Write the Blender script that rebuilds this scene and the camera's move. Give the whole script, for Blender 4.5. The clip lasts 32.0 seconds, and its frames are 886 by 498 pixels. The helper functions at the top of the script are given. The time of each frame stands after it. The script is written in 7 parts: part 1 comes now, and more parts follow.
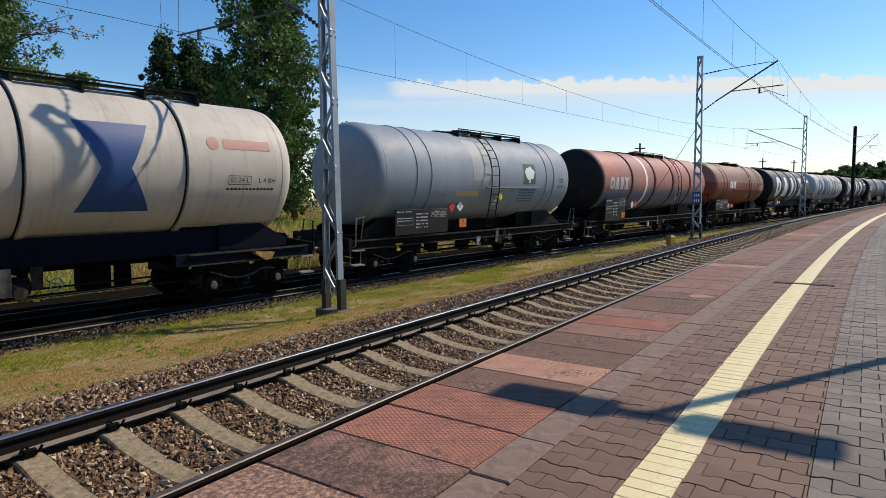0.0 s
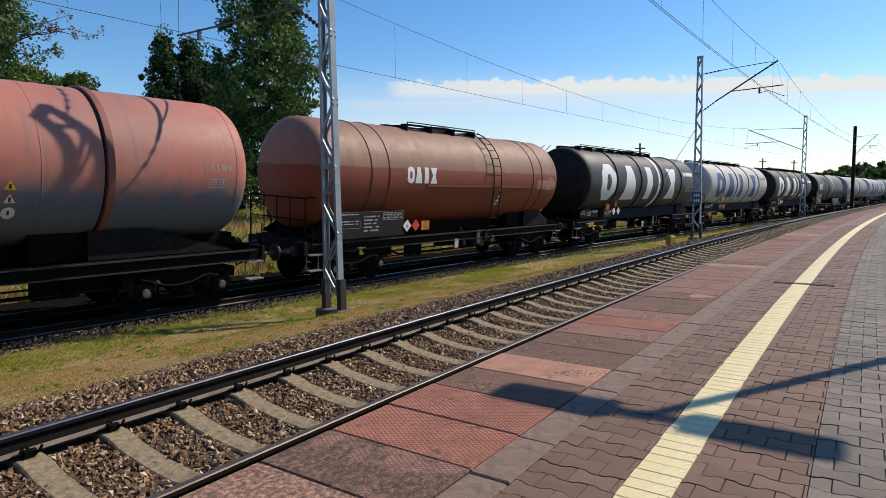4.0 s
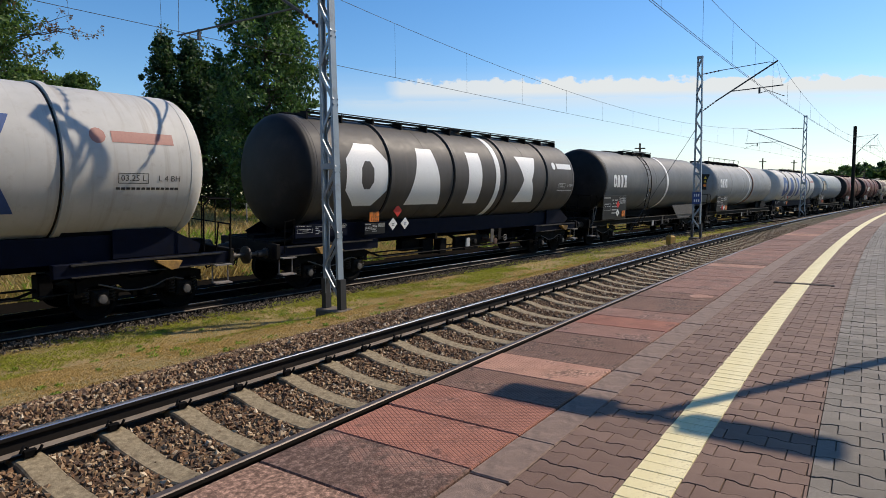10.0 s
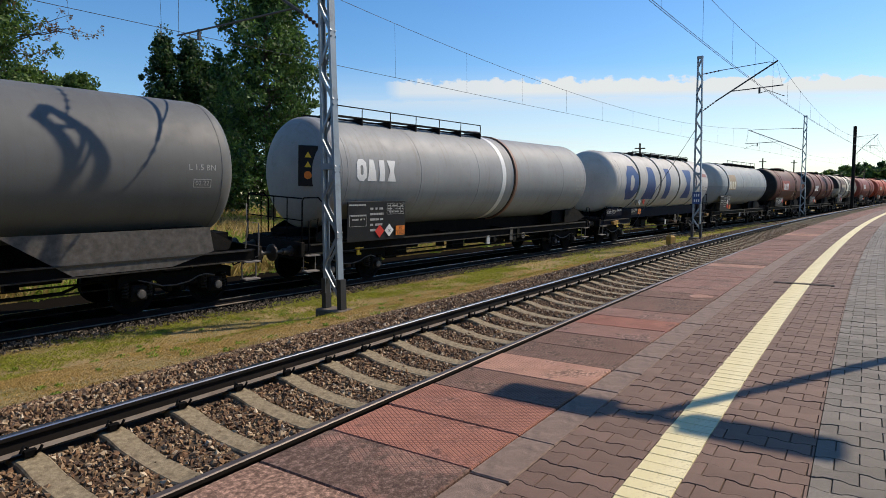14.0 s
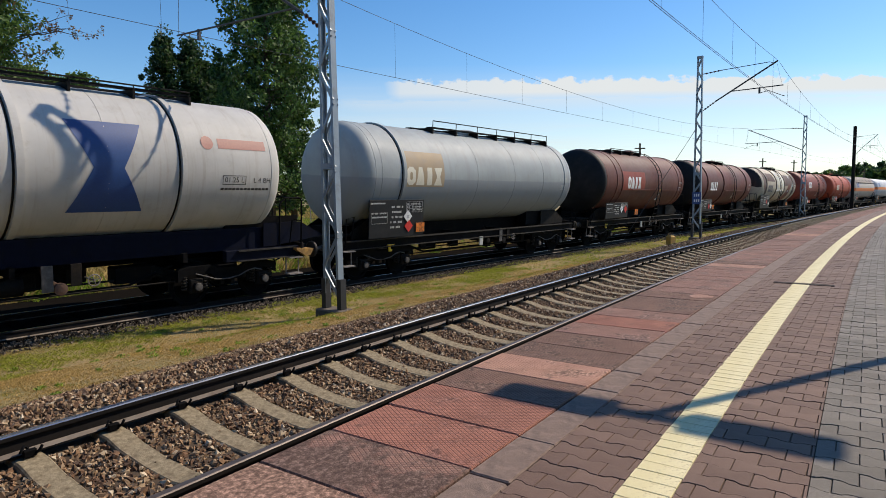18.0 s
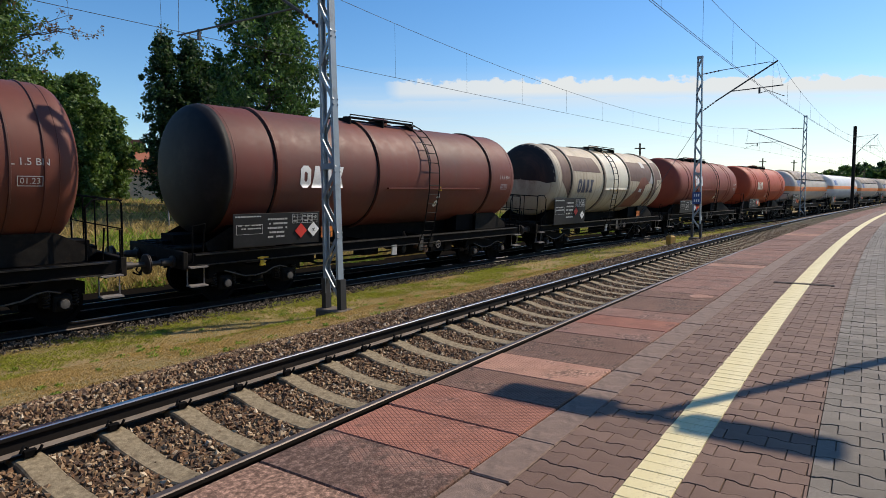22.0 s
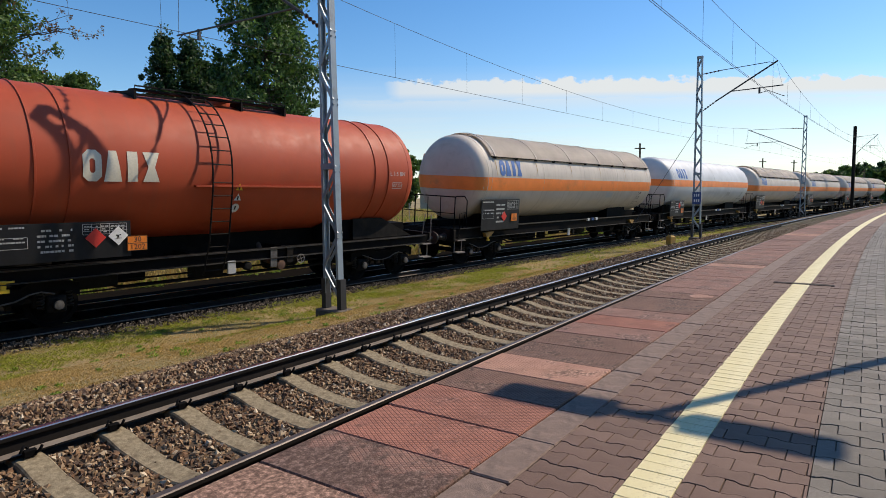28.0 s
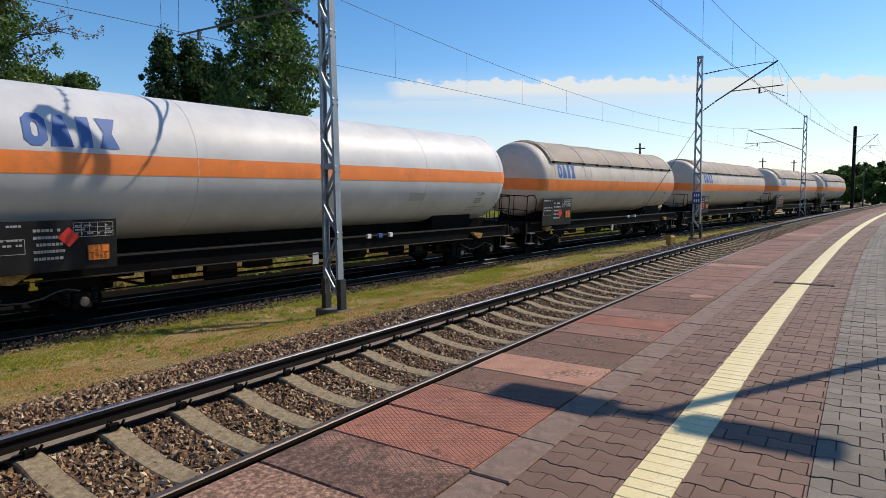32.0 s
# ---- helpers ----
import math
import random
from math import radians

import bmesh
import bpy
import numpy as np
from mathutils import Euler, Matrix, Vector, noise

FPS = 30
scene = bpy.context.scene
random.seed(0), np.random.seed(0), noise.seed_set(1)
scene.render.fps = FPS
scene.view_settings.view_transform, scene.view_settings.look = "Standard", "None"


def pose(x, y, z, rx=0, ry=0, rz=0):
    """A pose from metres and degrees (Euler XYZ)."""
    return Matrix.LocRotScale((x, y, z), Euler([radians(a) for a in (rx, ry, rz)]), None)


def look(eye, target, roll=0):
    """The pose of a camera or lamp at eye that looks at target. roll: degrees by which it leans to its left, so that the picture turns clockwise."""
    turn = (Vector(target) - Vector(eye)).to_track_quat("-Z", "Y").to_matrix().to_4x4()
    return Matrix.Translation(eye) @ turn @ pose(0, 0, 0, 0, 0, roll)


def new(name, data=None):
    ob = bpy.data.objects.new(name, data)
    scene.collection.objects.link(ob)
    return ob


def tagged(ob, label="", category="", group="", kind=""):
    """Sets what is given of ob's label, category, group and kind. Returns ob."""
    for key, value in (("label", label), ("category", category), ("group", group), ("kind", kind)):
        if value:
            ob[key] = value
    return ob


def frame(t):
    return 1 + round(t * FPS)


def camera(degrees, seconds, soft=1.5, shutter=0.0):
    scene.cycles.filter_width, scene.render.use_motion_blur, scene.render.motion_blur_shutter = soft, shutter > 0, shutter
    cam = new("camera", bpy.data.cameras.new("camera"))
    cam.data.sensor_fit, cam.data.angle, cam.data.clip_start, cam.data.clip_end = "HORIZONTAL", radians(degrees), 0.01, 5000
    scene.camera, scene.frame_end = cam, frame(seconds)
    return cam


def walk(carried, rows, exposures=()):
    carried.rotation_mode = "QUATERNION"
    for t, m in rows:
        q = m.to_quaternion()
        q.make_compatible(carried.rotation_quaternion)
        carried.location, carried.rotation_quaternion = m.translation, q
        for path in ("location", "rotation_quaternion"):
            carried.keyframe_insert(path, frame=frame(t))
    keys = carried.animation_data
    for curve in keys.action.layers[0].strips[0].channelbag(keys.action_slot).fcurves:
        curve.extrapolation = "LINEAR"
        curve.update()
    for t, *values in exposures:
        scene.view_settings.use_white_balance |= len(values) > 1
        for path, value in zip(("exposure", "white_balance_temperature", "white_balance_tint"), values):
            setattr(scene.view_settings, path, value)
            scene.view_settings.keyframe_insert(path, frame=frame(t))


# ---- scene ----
# ---------------------------------------------------------------- camera
cam = camera(72.3, 32.0, soft=0.5)
EYE = (0.0, 0.0, 1.767)
VIEW = look(EYE, (0.0, 1.0, 1.767 - 0.08449), -0.663)
walk(cam, [(0.0, VIEW), (32.0, VIEW)], [(0.0, -0.09), (3.5, -0.09), (5.3, 0.14), (5.5, 0.18), (5.65, -0.04), (5.8, -0.09), (32.0, -0.09)])

# ---------------------------------------------------------------- light
SUN_AZ, SUN_EL = (0.893, 0.450), 43.5          # towards the sun, seen from above; height in degrees
world = bpy.data.worlds.new("sky")
scene.world = world
world.use_nodes = True
wn = world.node_tree.nodes
sky = wn.new("ShaderNodeTexSky")
sky.sky_type = "NISHITA"
sky.sun_disc = False
sky.sun_elevation = radians(SUN_EL)
sky.sun_rotation = math.atan2(SUN_AZ[0], SUN_AZ[1])
sky.air_density, sky.dust_density, sky.ozone_density = 1.0, 0.2, 3.5
wn["Background"].inputs["Strength"].default_value = 0.172
hue = wn.new("ShaderNodeHueSaturation")
hue.inputs["Saturation"].default_value = 1.30
hue.inputs["Hue"].default_value = 0.504
world.node_tree.links.new(sky.outputs["Color"], hue.inputs["Color"])
world.node_tree.links.new(hue.outputs["Color"], wn["Background"].inputs["Color"])
sun = new("sun", bpy.data.lights.new("sun", "SUN"))
sun.data.energy, sun.data.angle, sun.data.color = 5.0, radians(0.53), (1.0, 0.905, 0.80)
sun.matrix_world = look((SUN_AZ[0] * 50, SUN_AZ[1] * 50, 50 * math.tan(radians(SUN_EL))), (0, 0, 0))
scene.view_settings.exposure = -0.09
scene.view_settings.use_white_balance = True
scene.view_settings.white_balance_temperature = 7150

# ---------------------------------------------------------------- the two tracks' lines
ZP = 0.327            # platform top; 0 is the rail top of the platform track
Z2 = -0.607           # rail top of the goods track
C1, C2 = 0.145, 0.097  # how much higher the outer rail lies
HALF = 0.7535         # half the distance between the rails' centres


class Line:
    """A curved track: s metres along it, o metres to its left."""

    def __init__(self, dist, heading, k0, k1, lo, hi):
        self.s = np.arange(-420.0, 560.0, 0.25)
        k = k0 + k1 * np.clip(self.s, lo, hi)
        th = np.concatenate([[0], np.cumsum((k[1:] + k[:-1]) / 2 * 0.25)])
        i = int(np.argmin(abs(self.s)))
        self.th = th - th[i] + heading
        mid = (self.th[1:] + self.th[:-1]) / 2
        x = np.concatenate([[0], np.cumsum(np.sin(mid) * 0.25)])
        y = np.concatenate([[0], np.cumsum(np.cos(mid) * 0.25)])
        self.x = x - x[i] - dist * math.cos(heading)
        self.y = y - y[i] + dist * math.sin(heading)

    def at(self, s, o=0.0):
        th = np.interp(s, self.s, self.th)
        return (np.interp(s, self.s, self.x) - o * np.cos(th), np.interp(s, self.s, self.y) + o * np.sin(th))

    def turn(self, s):
        """Angle of the x axis to the running direction, radians."""
        return math.pi / 2 - float(np.interp(s, self.s, self.th))

    def offset(self, x, y):
        """s and o of points, arrays."""
        step = 4
        lx, ly = self.x[::step], self.y[::step]
        best = np.empty(len(x), int)
        for i in range(0, len(x), 4000):
            d = (x[i:i + 4000, None] - lx) ** 2 + (y[i:i + 4000, None] - ly) ** 2
            best[i:i + 4000] = d.argmin(1)
        j = best * step
        th = self.th[j]
        dx, dy = x - self.x[j], y - self.y[j]
        return self.s[j] + dx * np.sin(th) + dy * np.cos(th), -dx * np.cos(th) + dy * np.sin(th)


ONE = Line(4.3165, 0.59603, 0.002439, -3.042e-05, -5, 78)
TWO = Line(14.2073, 0.66309, 0.001390, -1.044e-05, -10, 112)

# ---------------------------------------------------------------- materials


def mat(name, rough=0.6, metal=0.0, spec=0.5):
    m = bpy.data.materials.new(name)
    m.use_nodes = True
    b = m.node_tree.nodes["Principled BSDF"]
    b.inputs["Roughness"].default_value, b.inputs["Metallic"].default_value = rough, metal
    b.inputs["Specular IOR Level"].default_value = spec
    return m, m.node_tree, b


def node(nt, kind, **inputs):
    n = nt.nodes.new("ShaderNode" + kind)
    for k, v in inputs.items():
        n.inputs[k.replace("_", " ")].default_value = v
    return n


def coords(nt, scale=(1, 1, 1), space="Object"):
    t = nt.nodes.new("ShaderNodeTexCoord")
    m = nt.nodes.new("ShaderNodeMapping")
    m.inputs["Scale"].default_value = scale
    nt.links.new(t.outputs[space], m.inputs["Vector"])
    return m.outputs["Vector"]


def ramp(nt, fac, stops):
    r = nt.nodes.new("ShaderNodeValToRGB")
    e = r.color_ramp.elements
    while len(e) < len(stops):
        e.new(0.5)
    for el, (p, c) in zip(e, stops):
        el.position = p
        el.color = (*c, 1) if len(c) == 3 else c
    nt.links.new(fac, r.inputs["Fac"])
    return r.outputs["Color"]


def mix(nt, fac, a, b, mode="MIX"):
    n = nt.nodes.new("ShaderNodeMix")
    n.data_type, n.blend_type = "RGBA", mode
    for s, v in ((n.inputs[0], fac), (n.inputs[6], a), (n.inputs[7], b)):
        if isinstance(v, (int, float)):
            s.default_value = v
        elif isinstance(v, tuple):
            s.default_value = (*v, 1)
        else:
            nt.links.new(v, s)
    return n.outputs[2]


def noise_of(nt, vec, scale, detail=4, rough=0.6):
    n = node(nt, "TexNoise", Scale=scale, Detail=detail, Roughness=rough)
    nt.links.new(vec, n.inputs["Vector"])
    return n.outputs["Fac"]


def bump(nt, b, height, strength=0.3, dist=0.01):
    n = node(nt, "Bump", Strength=strength, Distance=dist)
    nt.links.new(height, n.inputs["Height"])
    nt.links.new(n.outputs["Normal"], b.inputs["Normal"])


def plain(name, color, rough=0.6, metal=0.0, vary=0.25, scale=6.0, relief=0.15, dirt=None, dirt_amount=0.4, grain=60.0, spec=0.5):
    """Paint, concrete, wood: a base colour with cloudy and grainy variation, and dirt in patches."""
    m, nt, b = mat(name, rough, metal, spec)
    v = coords(nt)
    big = noise_of(nt, v, scale, 5)
    fine = noise_of(nt, v, grain, 3)
    lo = tuple(c * (1 - vary) for c in color)
    hi = tuple(min(1, c * (1 + vary)) for c in color)
    col = ramp(nt, big, [(0.3, lo), (0.7, hi)])
    col = mix(nt, 0.25, col, ramp(nt, fine, [(0.3, lo), (0.7, hi)]))
    if dirt:
        d = noise_of(nt, v, scale * 0.6, 8, 0.7)
        k = ramp(nt, d, [(0.62 - 0.3 * dirt_amount, (0, 0, 0)), (0.85 - 0.2 * dirt_amount, (1, 1, 1))])
        col = mix(nt, k, col, dirt)
    nt.links.new(col, b.inputs["Base Color"])
    bump(nt, b, fine, relief, 0.004)
    return m


def tank_paint(name, color, dirt, streak=0.5, rough=0.52, second=None, patch=0.0, zone=None):
    """Weathered wagon paint: faded clouds, dirt running down in streaks, grime in patches."""
    m, nt, b = mat(name, rough, 0.0, 0.3)
    v = coords(nt)
    info = nt.nodes.new("ShaderNodeObjectInfo")
    add = nt.nodes.new("ShaderNodeVectorMath")
    nt.links.new(v, add.inputs[0])
    sh = nt.nodes.new("ShaderNodeCombineXYZ")
    mul = node(nt, "Math")
    mul.operation = "MULTIPLY"
    mul.inputs[1].default_value = 40
    nt.links.new(info.outputs["Random"], mul.inputs[0])
    nt.links.new(mul.outputs[0], sh.inputs[0])
    nt.links.new(sh.outputs[0], add.inputs[1])
    v = add.outputs[0]
    cloud = noise_of(nt, v, 0.9, 5, 0.6)
    lo, hi = tuple(c * 0.86 for c in color), tuple(min(1, c * 1.1) for c in color)
    col = ramp(nt, cloud, [(0.3, lo), (0.7, hi)])
    if second:
        k = noise_of(nt, v, 0.45, 4, 0.55)
        col = mix(nt, ramp(nt, k, [(0.5 - 0.06, (0, 0, 0)), (0.5 + 0.06, (1, 1, 1))]) if patch > 0.5 else ramp(nt, k, [(0.40, (0, 0, 0)), (0.62, (1, 1, 1))]), col, second)
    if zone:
        # another colour below a height over the rails, with a ragged edge of that softness
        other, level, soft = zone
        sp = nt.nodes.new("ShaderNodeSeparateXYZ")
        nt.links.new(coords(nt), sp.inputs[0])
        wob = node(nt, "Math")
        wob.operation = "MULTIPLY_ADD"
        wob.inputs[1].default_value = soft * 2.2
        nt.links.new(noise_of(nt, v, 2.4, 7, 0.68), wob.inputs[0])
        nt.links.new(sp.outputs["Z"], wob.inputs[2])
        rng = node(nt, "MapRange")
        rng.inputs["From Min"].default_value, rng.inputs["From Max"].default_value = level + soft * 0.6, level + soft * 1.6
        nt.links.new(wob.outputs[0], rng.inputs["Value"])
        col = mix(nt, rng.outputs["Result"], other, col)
    mp = nt.nodes.new("ShaderNodeMapping")
    mp.inputs["Scale"].default_value = (7.0, 0.5, 0.35)
    nt.links.new(v, mp.inputs["Vector"])
    run = noise_of(nt, mp.outputs["Vector"], 1.0, 6, 0.65)
    col = mix(nt, ramp(nt, run, [(0.52, (0, 0, 0)), (0.80, (streak, streak, streak))]), col, dirt)
    grime = noise_of(nt, v, 3.2, 8, 0.72)
    col = mix(nt, ramp(nt, grime, [(0.56, (0, 0, 0)), (0.82, (streak * 0.9,) * 3)]), col, dirt)
    nt.links.new(col, b.inputs["Base Color"])
    r = ramp(nt, grime, [(0.3, (rough - 0.02,) * 3), (0.75, (rough + 0.18,) * 3)])
    nt.links.new(r, b.inputs["Roughness"])
    dents = noise_of(nt, v, 1.3, 2)
    bump(nt, b, mix(nt, 0.25, dents, noise_of(nt, v, 90, 2)), 0.009, 0.008)
    return m


def flat(name, color, rough=0.5, metal=0.0):
    m, nt, b = mat(name, rough, metal)
    v = coords(nt)
    n = noise_of(nt, v, 25, 6, 0.7)
    col = ramp(nt, n, [(0.25, tuple(c * 0.82 for c in color)), (0.75, tuple(min(1, c * 1.08) for c in color))])
    nt.links.new(col, b.inputs["Base Color"])
    return m


def leaf_mat(name, dark, light):
    m, nt, b = mat(name, 0.55)
    g = nt.nodes.new("ShaderNodeNewGeometry")
    col = ramp(nt, g.outputs["Random Per Island"], [(0.0, dark), (1.0, light)])
    nt.links.new(col, b.inputs["Base Color"])
    t = nt.nodes.new("ShaderNodeBsdfTranslucent")
    nt.links.new(col, t.inputs["Color"])
    ms = nt.nodes.new("ShaderNodeMixShader")
    ms.inputs[0].default_value = 0.4
    nt.links.new(b.outputs[0], ms.inputs[1])
    nt.links.new(t.outputs[0], ms.inputs[2])
    nt.links.new(ms.outputs[0], nt.nodes["Material Output"].inputs["Surface"])
    return m


def island_mat(name, stops, rough=0.85, fine=40.0, relief=0.4, space="Object", dust=None, spec=0.35):
    """Stones, pavers: each piece its own tone."""
    m, nt, b = mat(name, rough, 0.0, spec)
    g = nt.nodes.new("ShaderNodeNewGeometry")
    info = nt.nodes.new("ShaderNodeObjectInfo")
    add = node(nt, "Math")
    add.operation = "ADD"
    nt.links.new(g.outputs["Random Per Island"], add.inputs[0])
    nt.links.new(info.outputs["Random"], add.inputs[1])
    fr = node(nt, "Math")
    fr.operation = "FRACT"
    nt.links.new(add.outputs[0], fr.inputs[0])
    col = ramp(nt, fr.outputs[0], stops)
    v = coords(nt, space=space)
    n = noise_of(nt, v, fine, 4, 0.65)
    col = mix(nt, 0.55, col, mix(nt, 1.0, col, ramp(nt, n, [(0.3, (0.55,) * 3), (0.7, (1.25,) * 3)]), "MULTIPLY"))
    if dust:
        big = noise_of(nt, v, 1.1, 6, 0.65)
        col = mix(nt, ramp(nt, big, [(0.5, (0, 0, 0)), (0.75, (0.6,) * 3)]), col, dust)
    nt.links.new(col, b.inputs["Base Color"])
    bump(nt, b, n, relief, 0.006)
    return m


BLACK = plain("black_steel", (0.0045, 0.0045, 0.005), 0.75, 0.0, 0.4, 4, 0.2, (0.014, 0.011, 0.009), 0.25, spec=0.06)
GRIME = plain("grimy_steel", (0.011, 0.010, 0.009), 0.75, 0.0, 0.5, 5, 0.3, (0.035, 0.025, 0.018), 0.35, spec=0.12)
RUST = plain("rusty_steel", (0.09, 0.05, 0.035), 0.8, 0.1, 0.5, 5, 0.3, (0.16, 0.08, 0.045), 0.5)
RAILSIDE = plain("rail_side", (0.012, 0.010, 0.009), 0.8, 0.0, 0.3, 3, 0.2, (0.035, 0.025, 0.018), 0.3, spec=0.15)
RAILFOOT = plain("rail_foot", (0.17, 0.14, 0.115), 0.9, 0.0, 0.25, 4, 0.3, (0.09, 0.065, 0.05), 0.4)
DULLTOP = plain("dull_rail_top", (0.11, 0.09, 0.078), 0.5, 0.5, 0.25, 4, 0.15, (0.12, 0.08, 0.06), 0.4)
RAILTOP = plain("rail_top", (0.36, 0.36, 0.365), 0.26, 1.0, 0.15, 3, 0.05)
SLEEPER = plain("sleeper_concrete", (0.265, 0.215, 0.138), 0.92, 0.0, 0.5, 22, 0.9, (0.115, 0.082, 0.05), 0.62, grain=110.0, spec=0.2)
# sleepers near black, with the shade under the train in their colour
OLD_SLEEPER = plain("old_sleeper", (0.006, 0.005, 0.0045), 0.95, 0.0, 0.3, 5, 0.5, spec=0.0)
CONCRETE = plain("concrete", (0.30, 0.28, 0.25), 0.9, 0.0, 0.2, 4, 0.4, (0.16, 0.14, 0.12), 0.4)
MAST = plain("mast_paint", (0.24, 0.29, 0.33), 0.5, 0.3, 0.15, 2, 0.15, (0.14, 0.12, 0.10), 0.35)
MASTFOOT = plain("bitumen_paint", (0.02, 0.02, 0.021), 0.6)
WIRE = plain("wire", (0.05, 0.052, 0.055), 0.5, 0.6)
INSUL = plain("insulator", (0.10, 0.045, 0.03), 0.3)
WHITE = flat("white_marking", (0.74, 0.74, 0.72))
CREAM = flat("cream_marking", (0.68, 0.63, 0.50))
BLUEMARK = flat("blue_marking", (0.008, 0.052, 0.19))
GREYMARK = flat("grey_marking", (0.45, 0.45, 0.44))
ORANGE = flat("orange_plate", (0.85, 0.22, 0.02))
DARKTEXT = flat("dark_lettering", (0.02, 0.02, 0.02))
RED = flat("red_sign", (0.62, 0.03, 0.02))
FADEDRED = flat("faded_red_mark", (0.36, 0.15, 0.115))
YELLOW = flat("yellow_paint", (0.75, 0.48, 0.03))
GREENSIGN = flat("green_sign", (0.05, 0.10, 0.05))
STEPSTEEL = plain("worn_step_steel", (0.17, 0.155, 0.145), 0.7, 0.0, 0.3, 6, 0.3)
BOARD = plain("black_board", (0.0085, 0.009, 0.0105), 0.55, 0, 0.4, 3, 0.1, (0.02, 0.02, 0.022), 0.3, spec=0.25)
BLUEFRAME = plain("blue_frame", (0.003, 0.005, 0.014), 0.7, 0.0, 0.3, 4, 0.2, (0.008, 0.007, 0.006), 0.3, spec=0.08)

# ---------------------------------------------------------------- mesh helpers


def part(name, bm, material, parent=None, label="", smooth=False):
    me = bpy.data.meshes.new(name)
    if smooth:
        for f in bm.faces:
            f.smooth = True
    bm.to_mesh(me)
    bm.free()
    me.materials.append(material)
    ob = new(name, me)
    if parent:
        ob.parent = parent
    return tagged(ob, label)


def share(name, me, parent, m):
    """Another object on the same mesh."""
    ob = new(name, me)
    ob.parent = parent
    ob.matrix_local = m
    return ob


def arrays(name, verts, faces, material, parent=None, label="", smooth=False):
    me = bpy.data.meshes.new(name)
    v = np.asarray(verts, np.float32)
    f = np.asarray(faces, np.int32)
    n, k = f.shape
    me.vertices.add(len(v))
    me.vertices.foreach_set("co", v.ravel())
    me.loops.add(n * k)
    me.loops.foreach_set("vertex_index", f.ravel())
    me.polygons.add(n)
    me.polygons.foreach_set("loop_start", np.arange(0, n * k, k, dtype=np.int32))
    me.polygons.foreach_set("use_smooth", np.full(n, smooth))
    me.update(calc_edges=True)
    me.materials.append(material)
    ob = new(name, me)
    if parent:
        ob.parent = parent
    return tagged(ob, label)


def box(bm, x0, x1, y0, y1, z0, z1, bevel=0.0):
    r = bmesh.ops.create_cube(bm, size=1.0)
    for v in r["verts"]:
        v.co = ((x0 + x1) / 2 + v.co.x * (x1 - x0), (y0 + y1) / 2 + v.co.y * (y1 - y0), (z0 + z1) / 2 + v.co.z * (z1 - z0))
    if bevel:
        es = list({e for v in r["verts"] for e in v.link_edges})
        bmesh.ops.bevel(bm, geom=es, offset=bevel, segments=1, affect="EDGES")
    return bm


def pipe(bm, pts, r, n=6, r2=None):
    """A round bar along points; r2 at its end."""
    pts = [Vector(p) for p in pts]
    rings = []
    ref = None
    for i, p in enumerate(pts):
        d = (pts[min(i + 1, len(pts) - 1)] - pts[max(i - 1, 0)]).normalized()
        if ref is None:
            ref = d.orthogonal().normalized()
        ref = (ref - d * ref.dot(d)).normalized()
        w = d.cross(ref)
        rr = r if r2 is None else r + (r2 - r) * i / (len(pts) - 1)
        rings.append([bm.verts.new(p + (ref * math.cos(a) + w * math.sin(a)) * rr) for a in (2 * math.pi * k / n for k in range(n))])
    for a, b in zip(rings, rings[1:]):
        for k in range(n):
            bm.faces.new((a[k], a[(k + 1) % n], b[(k + 1) % n], b[k]))
    bm.faces.new(rings[0][::-1])
    bm.faces.new(rings[-1])
    return bm


def lathe(bm, profile, n=32, axis="X", origin=(0, 0, 0)):
    """Turns (along, radius) pairs round an axis."""
    ox, oy, oz = origin
    rings = []
    for a, r in profile:
        ring = []
        for k in range(n):
            c, s = math.cos(2 * math.pi * k / n) * r, math.sin(2 * math.pi * k / n) * r
            co = {"X": (a, c, s), "Y": (c, a, s), "Z": (c, s, a)}[axis]
            ring.append(bm.verts.new((ox + co[0], oy + co[1], oz + co[2])))
        rings.append(ring)
    for a, b in zip(rings, rings[1:]):
        for k in range(n):
            bm.faces.new((a[k], a[(k + 1) % n], b[(k + 1) % n], b[k]))
    bm.faces.new(rings[0][::-1])
    bm.faces.new(rings[-1])
    bmesh.ops.recalc_face_normals(bm, faces=bm.faces)
    return bm


def sweep(bm, line, s_list, section, z_of=None):
    """A closed section of (o, z) pairs along a track line."""
    rings = []
    for s in s_list:
        ring = []
        for o, z in section:
            x, y = line.at(s, o)
            ring.append(bm.verts.new((x, y, z)))
        rings.append(ring)
    n = len(section)
    for a, b in zip(rings, rings[1:]):
        for k in range(n):
            bm.faces.new((a[k], b[k], b[(k + 1) % n], a[(k + 1) % n]))
    bm.faces.new(rings[0])
    bm.faces.new(rings[-1][::-1])
    bmesh.ops.recalc_face_normals(bm, faces=bm.faces)
    return bm


def steps(lo, hi, near=0.8, far=6.0, a=-6, b=60):
    out, s = [], lo
    while s < hi:
        out.append(s)
        s += near if a <= s <= b else far
    return out + [hi]


def thing(name, label, category, m=None, group="", kind=""):
    ob = new(name)
    ob.empty_display_size = 0.3
    if m is not None:
        ob.matrix_world = m
    return tagged(ob, label, category, group, kind)


TEXT = {}


